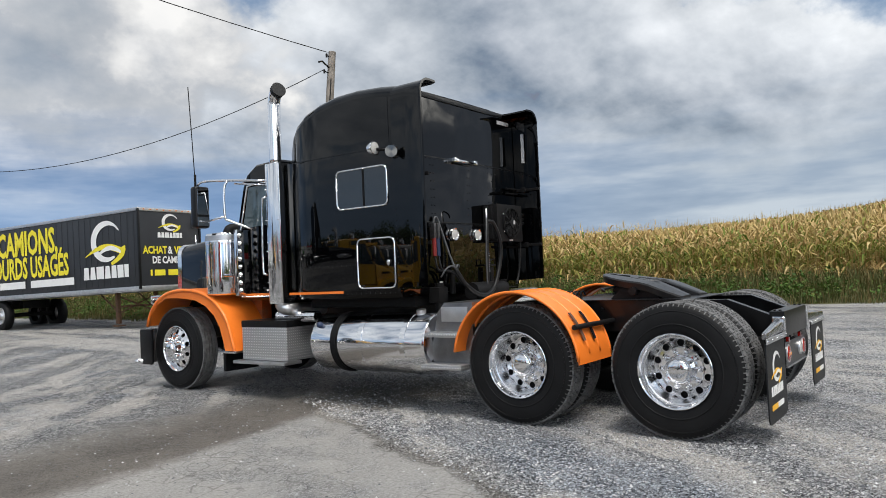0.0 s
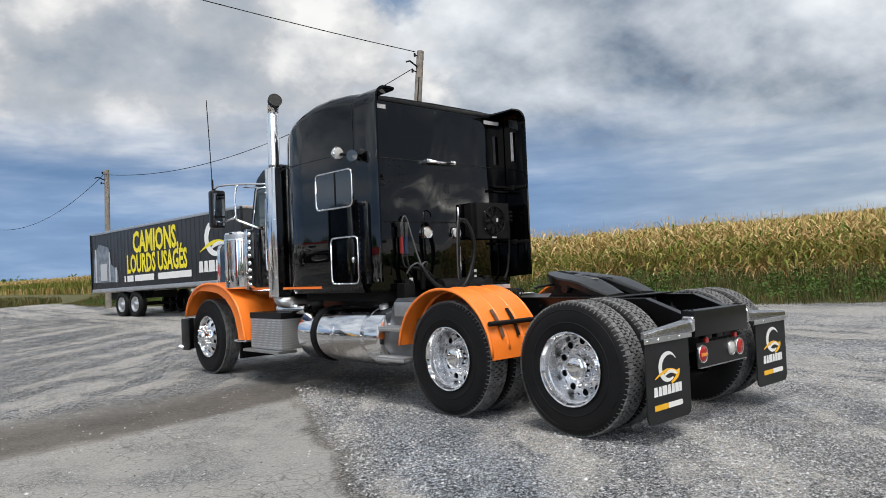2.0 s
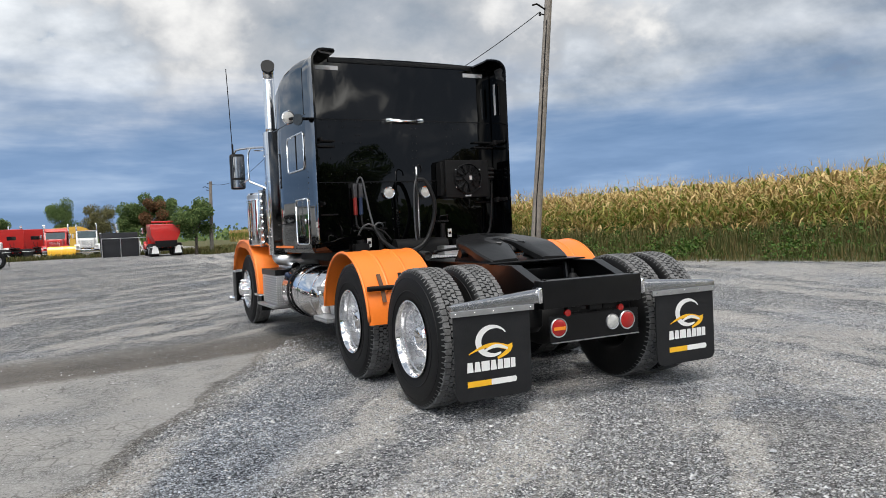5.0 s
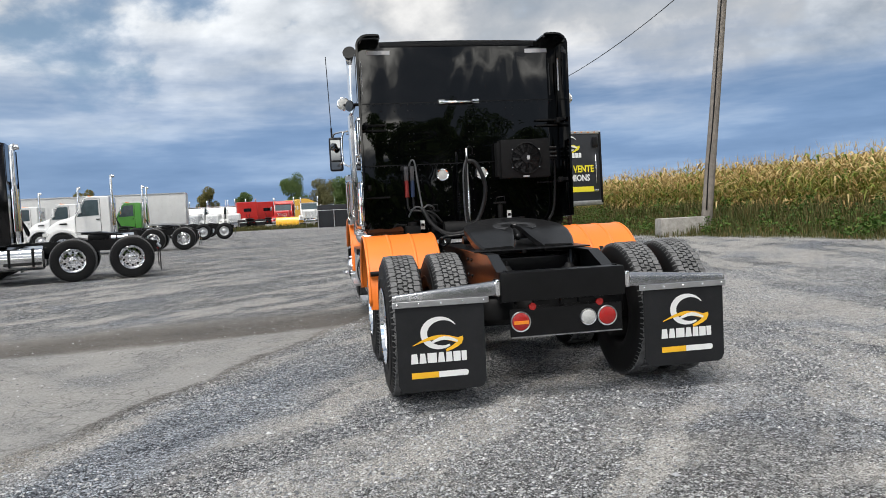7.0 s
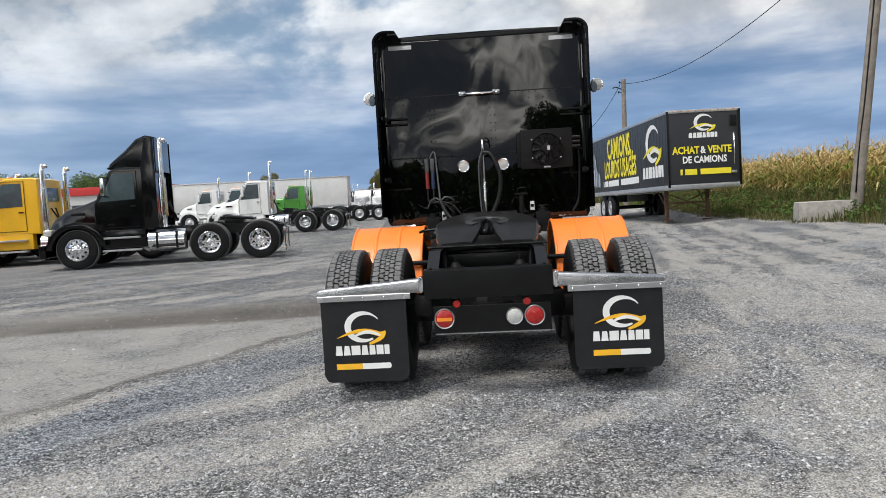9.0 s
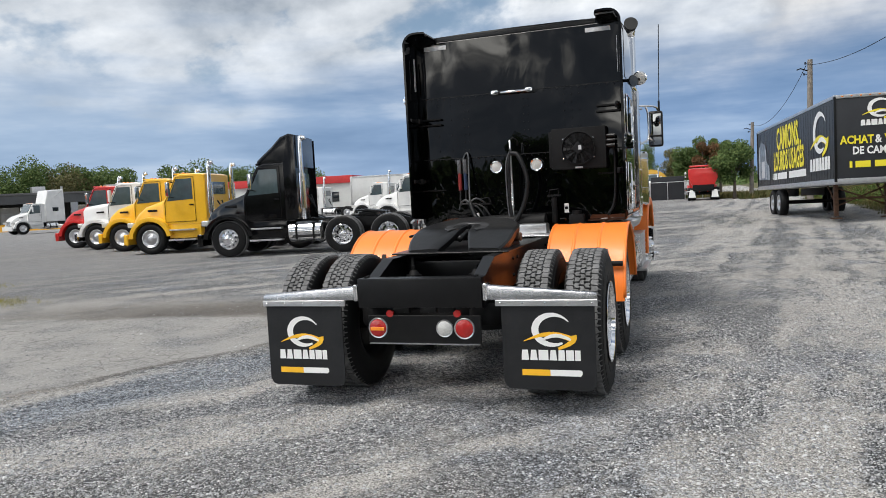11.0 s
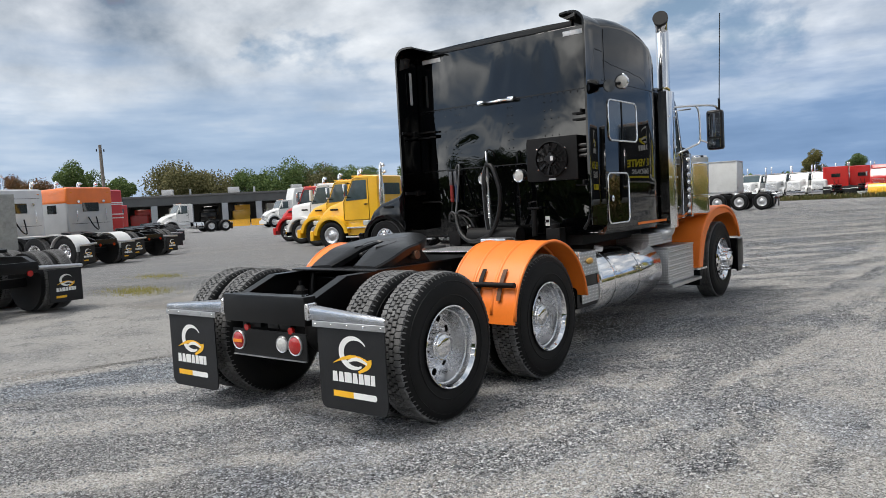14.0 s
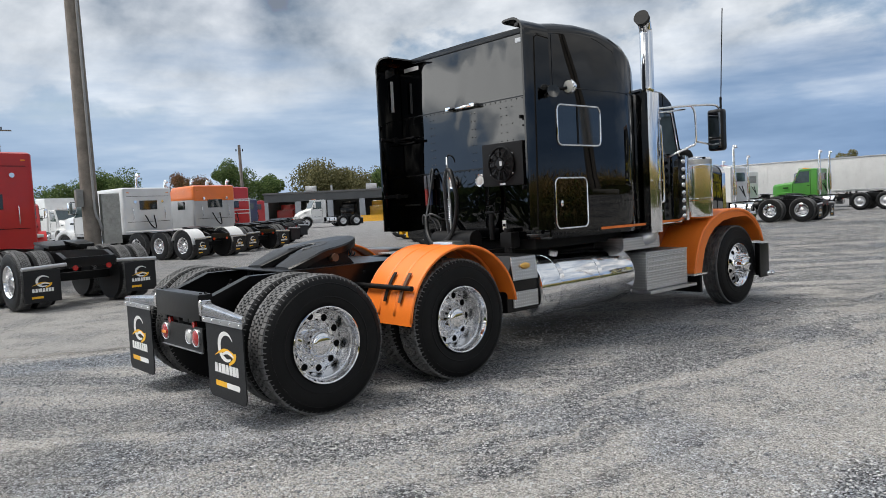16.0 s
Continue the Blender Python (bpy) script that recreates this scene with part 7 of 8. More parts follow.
def van_trailer(label, at, length, low, top, skin, width=2.5, gear_y=2.4, wheels_y=None, printed=False):
    """A box trailer in its own frame: the end nearest at y = 0, going along +y, left side at x = 0."""
    t = thing("van_trailer", label, "trailer", at)
    bm = bm_new()
    box(bm, (width / 2, length / 2, (low + top) / 2), (width, length, top - low), 0.02, 2)
    bodyp = part("box_body", bm, skin, t)
    for (cx, cy) in ((0, 0), (width, 0), (0, length), (width, length)):
        bm = bm_new()
        box(bm, (cx, cy, (low + top) / 2), (0.07, 0.07, top - low + 0.02), 0.015)
        part("corner_post", bm, FRAME if printed else BRUSHED, bodyp)
    for zz, hh, nm in ((top, 0.10, "top_rail"), (low, 0.16, "bottom_rail")):
        bm = bm_new()
        box(bm, (width / 2, length / 2, zz), (width + 0.05, length + 0.04, hh), 0.012)
        part(nm, bm, BRUSHED, bodyp)
    n = int(length / 0.3)
    rib_m = None
    for xx in (-0.012, width + 0.012):
        for k in range(n):
            if rib_m is None:
                rib_m = part("side_rib", box(bm_new(), (0, 0, (low + top) / 2), (0.006, 0.012, top - low - 0.2)), skin, bodyp, smooth=False)
                rib_m.matrix_basis = Matrix.Translation((xx, 0.2 + k * 0.3, 0))
            else:
                part_again(rib_m, bodyp, Matrix.Translation((xx, 0.2 + k * 0.3, 0)))
    piece = finish("reflector_tape", box(bm_new(), (0, 0, 0), (0.006, 0.26, 0.05)), TAPE, False)
    for k in range(int(length / 0.6)):
        for xx in (-0.030, width + 0.030):
            sub("reflector_tape", piece, bodyp, Matrix.Translation((xx, 0.3 + k * 0.6, low)))
    for k in range(9):
        bm = bm_new()
        box(bm, (0.2 + (width - 0.4) * k / 8, -0.03, top), (0.05, 0.02, 0.03), 0.005, 1)
        part("roof_marker", bm, LENS_AMBER, bodyp)
    bm = bm_new()
    for xx in (0.45, width - 0.45):
        box(bm, (xx, gear_y, (low + 0.08) / 2), (0.12, 0.12, low - 0.1), 0.012)
        box(bm, (xx, gear_y, 0.03), (0.28, 0.28, 0.05), 0.01)
    box(bm, (width / 2, gear_y, low * 0.55), (width - 0.8, 0.06, 0.06))
    tube(bm, [(0.45, gear_y, low * 0.35), (width - 0.45, gear_y, low * 0.85)], 0.025, 6)
    tube(bm, [(0.45, gear_y, low * 0.85), (width - 0.45, gear_y, low * 0.35)], 0.025, 6)
    tube(bm, [(0.45, gear_y, low * 0.4), (0.45, gear_y + 1.0, low)], 0.025, 6)
    tube(bm, [(width - 0.45, gear_y, low * 0.4), (width - 0.45, gear_y + 1.0, low)], 0.025, 6)
    part("landing_gear", bm, RUST if printed else DULL, t)
    for wy in wheels_y or (length - 2.4, length - 1.2):
        for s in (-1, 1):
            far_wheel_x = width / 2 + s * width / 2 * 0.98
            face = Matrix.Translation((far_wheel_x, wy, 0.52)) @ pose(0, 0, 0, 0, 0, 0 if s > 0 else 180)
            w = sub("wheel", M_FAR_RIM, t, face)
            sub("tyre", M_FAR_TYRE, w)
        bm = bm_new()
        cyl(bm, (0.4, wy, 0.52), (width - 0.4, wy, 0.52), 0.07, 12)
        part("axle", bm, DULL, t)
    bm = bm_new()
    for xx in (width / 2 - 0.5, width / 2 + 0.5):
        box(bm, (xx, length - 2.2, low - 0.25), (0.10, 3.6, 0.30), 0.02)
    part("slider_frame", bm, DULL, t)
    return t, bodyp


TRAILER_SKIN = mat("dark trailer print", (0.020, 0.022, 0.026), 0.4, vary=0.15, scale=1.5, dirt=0.1, dirt_col=(0.05, 0.05, 0.05))
TRAILER_WHITE = mat("white trailer sheet", (0.62, 0.62, 0.61), 0.45, vary=0.06, scale=1.5, dirt=0.15)
TD = 6.4
tr, tbody = van_trailer("black printed box trailer on landing gear beside the field", pose(5.50, 18.42, 0.12, -1.1, 0, TD), 11.4, 1.14, 3.55, TRAILER_SKIN, width=2.32, gear_y=1.7, wheels_y=(7.7, 8.85), printed=True)
# printing on the long side and on the near end
side = pose(-0.018, 0, 0, 0, 0, -90)
words("CAMIONS,", 1.14, side @ Matrix.Translation((-5.80, 0, 2.56)) @ pose(0, 0, 0, 90), LEMON_INK, tbody, squeeze=0.66)
words("LOURDS USAG\u00c9S", 0.98, side @ Matrix.Translation((-5.80, 0, 1.78)) @ pose(0, 0, 0, 90), LEMON_INK, tbody, squeeze=0.62)
for x0, x1 in ((-8.36, -8.26), (-8.12, -7.60), (-7.48, -5.95), (-5.62, -3.22)):
    bm = bm_new()
    flat(bm, [(x0, 1.42), (x1, 1.42), (x1, 1.66), (x0, 1.66)], side)
    part("text_bar", bm, WHITE_INK, tbody, smooth=False)
swoosh(tbody, side @ Matrix.Translation((-1.57, 0, 2.14)), 1.62, LEMON_INK)
# the pictured truck on the far part of the side, as plain shapes
bm = bm_new()
flat(bm, [(-11.2, 1.5), (-8.9, 1.45), (-8.9, 1.9), (-9.5, 2.2), (-9.7, 2.9), (-10.6, 3.1), (-11.1, 2.5)], side)
part("pictured_truck", bm, mat("printed grey picture", (0.16, 0.19, 0.23), 0.5, vary=0.5, scale=4), tbody, smooth=False)
for q in ((-11.0, 1.5, 0.14, 1.4), (-9.15, 1.45, 0.12, 0.6), (-10.5, 1.55, 0.6, 0.7), (-9.7, 1.5, 0.10, 1.2)):
    bm = bm_new()
    flat(bm, [(q[0], q[1]), (q[0] + q[2], q[1]), (q[0] + q[2], q[1] + q[3]), (q[0], q[1] + q[3])], side, 0.003)
    part("pictured_chrome", bm, TAPE, tbody, smooth=False)
end = pose(1.16, -0.024, 0)
swoosh(tbody, end @ Matrix.Translation((-0.02, 0, 2.95)), 0.68, LEMON_INK)
words("ACHAT", 0.32, end @ Matrix.Translation((-0.60, 0, 2.20)) @ pose(0, 0, 0, 90), LEMON_INK, tbody, squeeze=0.80)
words("&", 0.32, end @ Matrix.Translation((-0.05, 0, 2.20)) @ pose(0, 0, 0, 90), WHITE_INK, tbody, squeeze=0.80)
words("VENTE", 0.32, end @ Matrix.Translation((0.50, 0, 2.20)) @ pose(0, 0, 0, 90), LEMON_INK, tbody, squeeze=0.80)
words("DE CAMIONS", 0.30, end @ Matrix.Translation((0.0, 0, 1.90)) @ pose(0, 0, 0, 90), WHITE_INK, tbody, squeeze=0.80)
for x0, x1 in ((-0.80, -0.73), (-0.65, -0.26), (-0.15, 0.85)):
    bm = bm_new()
    flat(bm, [(x0, 1.52), (x1, 1.52), (x1, 1.70), (x0, 1.70)], end)
    part("text_bar", bm, LEMON_INK, tbody, smooth=False)
bm = bm_new()
tube(bm, [(2.12, -0.05, 1.8), (2.12, -0.05, 2.8)], 0.02, 6)
part("lock_rod", bm, CHROME, tbody)
bm = bm_new()
box(bm, (2.12, -0.04, 3.2), (0.20, 0.03, 0.34), 0.01)
part("vent_door", bm, FRAME, tbody)
bm = bm_new()
box(bm, (2.10, -0.04, 1.55), (0.16, 0.05, 0.10), 0.01)
part("socket", bm, CHROME, tbody)
van_trailer("white box trailer far across the yard", pose(-11.9, 51.0, 0, 0, 0, 97), 13.5, 1.12, 3.35, TRAILER_WHITE, wheels_y=(-1.6, -0.3, 1.0))

# ---- poles and wires ----


def utility_pole(label, foot, top, r0=0.17, r1=0.12, arms=True):
    p = thing("utility_pole", label, "utility pole", Matrix.Translation(foot), "utility poles")
    d = Vector(top) - Vector(foot)
    bm = bm_new()
    cyl(bm, (0, 0, -0.3), d, r0, 14, r1)
    part("shaft", bm, POLE_WOOD, p)
    if arms:
        bm = bm_new()
        u = d.normalized()
        for k, q in ((-0.2, 0.22), (-0.75, 0.28)):
            c = d + u * k
            tube(bm, [c, c + Vector((-q, 0.02, 0.05))], 0.02, 6)
            cyl(bm, c + Vector((-q, 0.02, -0.02)), c + Vector((-q, 0.02, 0.10)), 0.035, 8)
        c = d + u * -0.6
        tube(bm, [c, c + Vector((-0.45, -0.05, 0.18)), c + Vector((-0.62, -0.06, 0.12))], 0.03, 6)
        part("insulator_bracket", bm, DULL, p)
    return p


P1, P1T = (9.75, 15.35, 0.28), (10.57, 15.09, 8.80)
pole_a = utility_pole("leaning weathered wooden utility pole at the field edge", P1, P1T)
bm = bm_new()
tube(bm, [(-0.02, -0.17, 0.6), (0.1, -0.16, 1.9), (0.24, -0.22, 3.2), (0.5, -0.28, 6.0), (0.66, -0.32, 7.6)], 0.022, 6, 3)
part("ground_cable", bm, DULL, pole_a)
P3, P3T = (7.15, 37.0, 0.1), (7.25, 37.0, 7.4)
utility_pole("wooden utility pole behind the trailer", P3, P3T)
P4, P4T = (5.55, 57.4, 0.0), (5.75, 57.4, 5.9)
utility_pole("far wooden utility pole by the trees", P4, P4T)
P2, P2T = (-13.2, 2.28, 0.0), (-13.35, 2.21, 9.8)
pole_b = utility_pole("wooden pole with conduit and meter box between trucks", P2, P2T, 0.20, 0.15, arms=False)
bm = bm_new()
tube(bm, [(0.20, 0.16, 1.3), (0.21, 0.10, 1.55), (0.21, 0.03, 1.75), (0.18, 0.02, 2.6), (0.10, 0.0, 6.5), (0.04, 0.0, 9.2)], 0.03, 8, 3)
part("conduit", bm, mat("grey conduit", (0.30, 0.30, 0.30), 0.5), pole_b)
bm = bm_new()
box(bm, (0.10, 0.40, 1.58), (0.22, 0.42, 1.22), 0.02)
part("service_cabinet", bm, mat("grey cabinet", (0.33, 0.33, 0.31), 0.6, vary=0.2, scale=5, dirt=0.4), pole_b)
bm = bm_new()
box(bm, (0.05, -0.27, 2.1), (0.18, 0.16, 0.42), 0.02)
part("meter_box", bm, mat("grey meter box", (0.24, 0.24, 0.23), 0.6, vary=0.2, scale=6, dirt=0.4), pole_b)
for foot, top in (((-44.0, 20.8, 0), (-44.2, 20.8, 6.6)), ((-46, 6.0, 0), (-46.4, 6.0, 8.0)), ((-62, 8.0, 0), (-62, 8.0, 8.5))):
    p = utility_pole("thin far utility pole behind the yard", foot, top, 0.14, 0.10, arms=False)
    d = Vector(top) - Vector(foot)
    if top[2] > 7:
        part("crossarm", box(bm_new(), d + Vector((0, 0, -0.5)), (0.08, 1.6, 0.08)), POLE_WOOD, p)
    for q in (-0.25, 0.25):
        part("insulator", cyl(bm_new(), d + Vector((0, q, -0.45)), d + Vector((0, q, -0.28)), 0.04, 8), DULL, p)


def wire(label, a, b, sag, r=0.014):
    pts = []
    a, b = Vector(a), Vector(b)
    for k in range(25):
        t = k / 24
        q = a.lerp(b, t)
        q.z -= sag * 4 * t * (1 - t)
        pts.append(q)
    bm = bm_new()
    tube(bm, pts, r, 5)
    ob = new("overhead_wire", finish("overhead_wire", bm, DULL))
    tagged(ob, label, "wire", "overhead wires")


wire("black overhead wire sagging between utility poles", (10.35, 15.1, 8.75), (-32, 20, 15.5), 1.2)
wire("black overhead wire sagging between utility poles", (10.2, 15.1, 8.15), (7.05, 37.0, 7.15), 1.1)
wire("black overhead wire sagging between utility poles", (7.05, 37.0, 7.1), (5.7, 57.4, 5.7), 1.0)

# concrete block at the pole
bm = bm_new()
box(bm, (0, 0, 0.24), (1.35, 0.6, 0.52), 0.05, 2)
for v in bm.verts:
    v.co += Vector((noise.noise(v.co * 3), noise.noise(v.co * 3 + Vector((5, 0, 0))), noise.noise(v.co * 3 + Vector((0, 5, 0))))) * 0.03
ob = new("concrete_block", finish("concrete_block", bm, CONCRETE))
ob.matrix_basis = pose(8.75, 14.95, 0.20, 0, 0, -6)
tagged(ob, "weathered concrete block in the grass by the pole", "concrete block")

# red spreader truck and yellow plow far off
sp = tractor("red plow truck with hopper body beyond the yard", stand(2.0, 57.0, 1), RED_P, 4.6, hood="box", stacks=0, deck=False)
bm = bm_new()
prism(bm, [(-1.08, 1.75), (-0.75, 1.05), (0.75, 1.05), (1.08, 1.75), (1.12, 2.5), (-1.12, 2.5)], -0.5, 3.0, 0.03, axis="y")
part("hopper_body", bm, RED_P, sp)
for sx in (-0.85, 0.85):
    part("rear_flap", prism(bm_new(), [(sx - 0.28, 0.25), (sx + 0.28, 0.25), (sx + 0.16, 0.85), (sx - 0.16, 0.85)], -0.70, -0.68, axis="y"), WHITE_INK, sp)
part("spinner_chute", box(bm_new(), (0, -0.6, 1.0), (1.6, 0.3, 0.5), 0.05), DULL, sp)
part("tarp_bar", cyl(bm_new(), (-1.0, -0.3, 2.72), (1.0, -0.3, 2.72), 0.07, 10), RED_P, sp)

# ---- workshop ----


def workshop():
    at = pose(-88.5, 45.0, 0, 0, 0, 0)
    t = thing("workshop_building", "long low dark grey workshop with open bays and yellow fascia line", "building", at)
    ang = 55.9
    m = pose(0, 0, 0, 0, 0, ang)
    L, D, H = 36.0, 16.0, 4.2
    wall_m = mat("workshop cladding", (0.075, 0.08, 0.085), 0.6, vary=0.12, scale=0.8)
    pier_m = mat("workshop pier", (0.30, 0.32, 0.35), 0.7, vary=0.1, scale=1.0)
    n = 8
    step = L / n
    def place(bm):
        bmesh.ops.transform(bm, matrix=m, verts=bm.verts[:])
        return bm
    part("roof", place(box(bm_new(), (L / 2, D / 2, H + 0.1), (L + 0.6, D + 0.6, 0.25), 0.03)), mat("roof membrane", (0.12, 0.12, 0.12), 0.8), t)
    part("fascia", place(box(bm_new(), (L / 2, 0.05, H - 0.55), (L + 0.2, 0.35, 1.1), 0.02)), wall_m, t)
    part("yellow_line", place(box(bm_new(), (L / 2, -0.14, H + 0.12), (L + 0.62, 0.06, 0.14))), mat("yellow fascia", (0.60, 0.47, 0.05), 0.5), t)
    part("back_wall", place(box(bm_new(), (L / 2, D, H / 2), (L, 0.3, H))), wall_m, t)
    part("side_wall", place(box(bm_new(), (0, D / 2, H / 2), (0.3, D, H))), wall_m, t)
    part("side_wall", place(box(bm_new(), (L, D / 2, H / 2), (0.3, D, H))), wall_m, t)
    part("floor_slab", place(box(bm_new(), (L / 2, D / 2, 0.02), (L, D, 0.05))), CONCRETE, t)
    for k in range(n + 1):
        part("pier", place(box(bm_new(), (k * step, 0.1, (H - 1.1) / 2), (0.8, 0.45, H - 1.1), 0.02)), pier_m, t)
    rnd = random.Random(4)
    for k in range(n):
        c = (k + 0.5) * step
        mm = (RED_P, WHITE_P, BLACK_P, YELLOW_P, SILVER_P)[k % 5]
        bm = bm_new()
        box(bm, (c, 5.0 + rnd.random() * 3, 1.2), (2.3, 4.0, 1.6), 0.15)
        box(bm, (c + 0.3, 7.5, 2.0), (2.2, 2.0, 1.6), 0.2)
        part("vehicle_inside", place(bm), mm, t)
        bm = bm_new()
        box(bm, (c, 4.0, 3.6), (1.2, 0.25, 0.08))
        box(bm, (c, 9.0, 3.6), (1.2, 0.25, 0.08))
        part("tube_lamp", place(bm), mat("workshop tube lamp", (1.0, 0.95, 0.85), 0.5, emit=6.0), t)
    bm = bm_new()
    for k in range(4):
        box(bm, (6 + 9 * k, 7, H + 0.7), (1.6, 1.6, 1.0), 0.05)
        cyl(bm, (9 + 9 * k, 8, H), (9 + 9 * k, 8, H + 1.2), 0.15, 10)
    part("roof_vent", place(bm), BRUSHED, t)


workshop()
for k in range(5):
    bm = bm_new()
    prism(bm, [(-0.3, 0), (0.3, 0), (0.13, 0.45), (0.10, 0.8), (-0.10, 0.8), (-0.13, 0.45)], -1.45, 1.45, 0.02)
    ob = new("road_barrier", finish("road_barrier", bm, mat("barrier yellow", (0.72, 0.36, 0.02), 0.6, dirt=0.3)))
    ob.matrix_basis = pose(-70.5 + 1.75 * k, 50.5 + 2.5 * k, 0, 0, 0, 56)
    tagged(ob, "yellow plastic road barrier before the workshop", "barrier", "barriers")
bm = bm_new()
box(bm, (0, 0, 1.9), (26, 9, 3.8), 0.05)
shed = thing("red_roof_shed", "white shed with red roof edge beyond the row", "building", pose(-52, 78, 0, 0, 0, 10))
part("wall", bm, mat("shed wall", (0.55, 0.55, 0.53), 0.7, vary=0.08, scale=0.5), shed)
bm = bm_new()
box(bm, (0, 0, 4.1), (26.5, 9.5, 0.9), 0.05)
part("roof_edge", bm, mat("red roof edge", (0.50, 0.03, 0.03), 0.6), shed)
for k in range(7):
    bm = bm_new()
    box(bm, (-10.5 + 3.5 * k, -4.52, 2.0), (1.8, 0.06, 1.2), 0.01)
    part("window", bm, GLASS, shed)

# ---- plants ----


def leaf_material(name, stops, rough=0.7):
    m = bpy.data.materials.new(name)
    m.use_nodes = True
    w = Nodes(m.node_tree)
    r = w.n("ShaderNodeNewGeometry").outputs["Random Per Island"]
    co = w.n("ShaderNodeTexCoord").outputs["Object"]
    f = w.math("ADD", w.math("MULTIPLY", r, 0.7), w.math("MULTIPLY", w.noise(co, 0.6, 3.0), 0.3))
    col = w.ramp(f, stops)
    p = w.n("ShaderNodeBsdfPrincipled", {"Base Color": col, "Roughness": rough, "Specular IOR Level": 0.25})
    tl = w.n("ShaderNodeBsdfTranslucent", {"Color": col})
    mx = w.n("ShaderNodeMixShader", {0: 0.25, 1: p.outputs[0], 2: tl.outputs[0]})
    w.n("ShaderNodeOutputMaterial", {0: mx.outputs[0]})
    return m


CORN_GREEN = leaf_material("green corn leaf", [(0.1, (0.10, 0.16, 0.025)), (0.45, (0.20, 0.235, 0.045)), (0.75, (0.36, 0.31, 0.085)), (0.95, (0.50, 0.39, 0.16))])
CORN_DRY = leaf_material("dry corn leaf", [(0.1, (0.27, 0.165, 0.06)), (0.5, (0.48, 0.34, 0.14)), (0.9, (0.68, 0.52, 0.26))])
TASSEL = leaf_material("corn tassel", [(0.1, (0.45, 0.31, 0.12)), (0.9, (0.70, 0.54, 0.25))])
GRASS = leaf_material("verge grass", [(0.1, (0.045, 0.060, 0.014)), (0.5, (0.088, 0.098, 0.030)), (0.8, (0.165, 0.122, 0.050)), (1.0, (0.23, 0.14, 0.075))])
WEED = leaf_material("weed leaf", [(0.1, (0.03, 0.07, 0.012)), (0.6, (0.075, 0.14, 0.025)), (0.95, (0.15, 0.17, 0.04))])


class Soup:
    """Loose leaves and blades collected into one mesh."""

    def __init__(self):
        self.v, self.f, self.m = [], [], []

    def strip(self, line, width, side, mi=0):
        """A ribbon of quads along a line of points, tapering to its tip."""
        n = len(line)
        b = len(self.v)
        for i, p in enumerate(line):
            t = i / (n - 1)
            h = width * (0.55 + 0.9 * t if t < 0.4 else (1 - t) * 1.5 + 0.02) * 0.5
            self.v += [(p[0] - side[0] * h, p[1] - side[1] * h, p[2] - side[2] * h), (p[0] + side[0] * h, p[1] + side[1] * h, p[2] + side[2] * h)]
        for i in range(n - 1):
            self.f.append((b + 2 * i, b + 2 * i + 1, b + 2 * i + 3, b + 2 * i + 2))
            self.m.append(mi)

    def quad(self, c, u, w, mi=0):
        b = len(self.v)
        for a, d in ((-1, -1), (1, -1), (1, 1), (-1, 1)):
            self.v.append((c[0] + a * u[0] + d * w[0], c[1] + a * u[1] + d * w[1], c[2] + a * u[2] + d * w[2]))
        self.f.append((b, b + 1, b + 2, b + 3))
        self.m.append(mi)

    def mesh(self, name, mats):
        me = bpy.data.meshes.new(name)
        me.from_pydata(self.v, [], self.f)
        for x in mats:
            me.materials.append(x)
        me.polygons.foreach_set("material_index", self.m)
        me.update()
        return me


rng = random.Random(11)


def corn_plant(s, x, y, z, h, full=True):
    nl = 11 if full else 8
    s.strip([(x, y, z), (x + rng.uniform(-0.04, 0.04), y, z + h * 0.5), (x + rng.uniform(-0.08, 0.08), y + rng.uniform(-0.05, 0.05), z + h)], 0.035, (0.7, 0.7, 0), 1)
    a = rng.random() * 6.28
    for k in range(nl):
        q = (k + 0.6) / nl
        a += 2.6 + rng.uniform(-0.5, 0.5)
        zz = z + h * (0.12 + 0.80 * q) + rng.uniform(-0.05, 0.05)
        ln = rng.uniform(0.35, 0.66) * (1.0 if q < 0.8 else 0.75)
        c, d = math.cos(a), math.sin(a)
        rise = rng.uniform(0.12, 0.34) if q > 0.35 else rng.uniform(-0.05, 0.12)
        droop = rng.uniform(0.25, 0.85) if q > 0.35 else rng.uniform(0.7, 1.2)
        line = [(x + c * ln * t, y + d * ln * t, zz + rise * math.sin(t * 2.2) - droop * ln * t * t) for t in (0, 0.25, 0.5, 0.75, 1.0)]
        dry = rng.random() < (0.95 if q < 0.28 else 0.20 if q < 0.66 else 0.72)
        s.strip(line, rng.uniform(0.055, 0.092), (-d, c, rng.uniform(-0.3, 0.3)), 1 if dry else 0)
    for k in range(4 if full else 3):
        b = rng.random() * 6.28
        sp_ = rng.uniform(0.02, 0.14)
        s.strip([(x, y, z + h), (x + sp_ * math.cos(b), y + sp_ * math.sin(b), z + h + rng.uniform(0.14, 0.30))], 0.022, (-math.sin(b), math.cos(b), 0), 2)


def corn_front(y):
    return verge_x(y) + 4.6 - 0.6 * min(1, max(0, (y - 10) / 10))


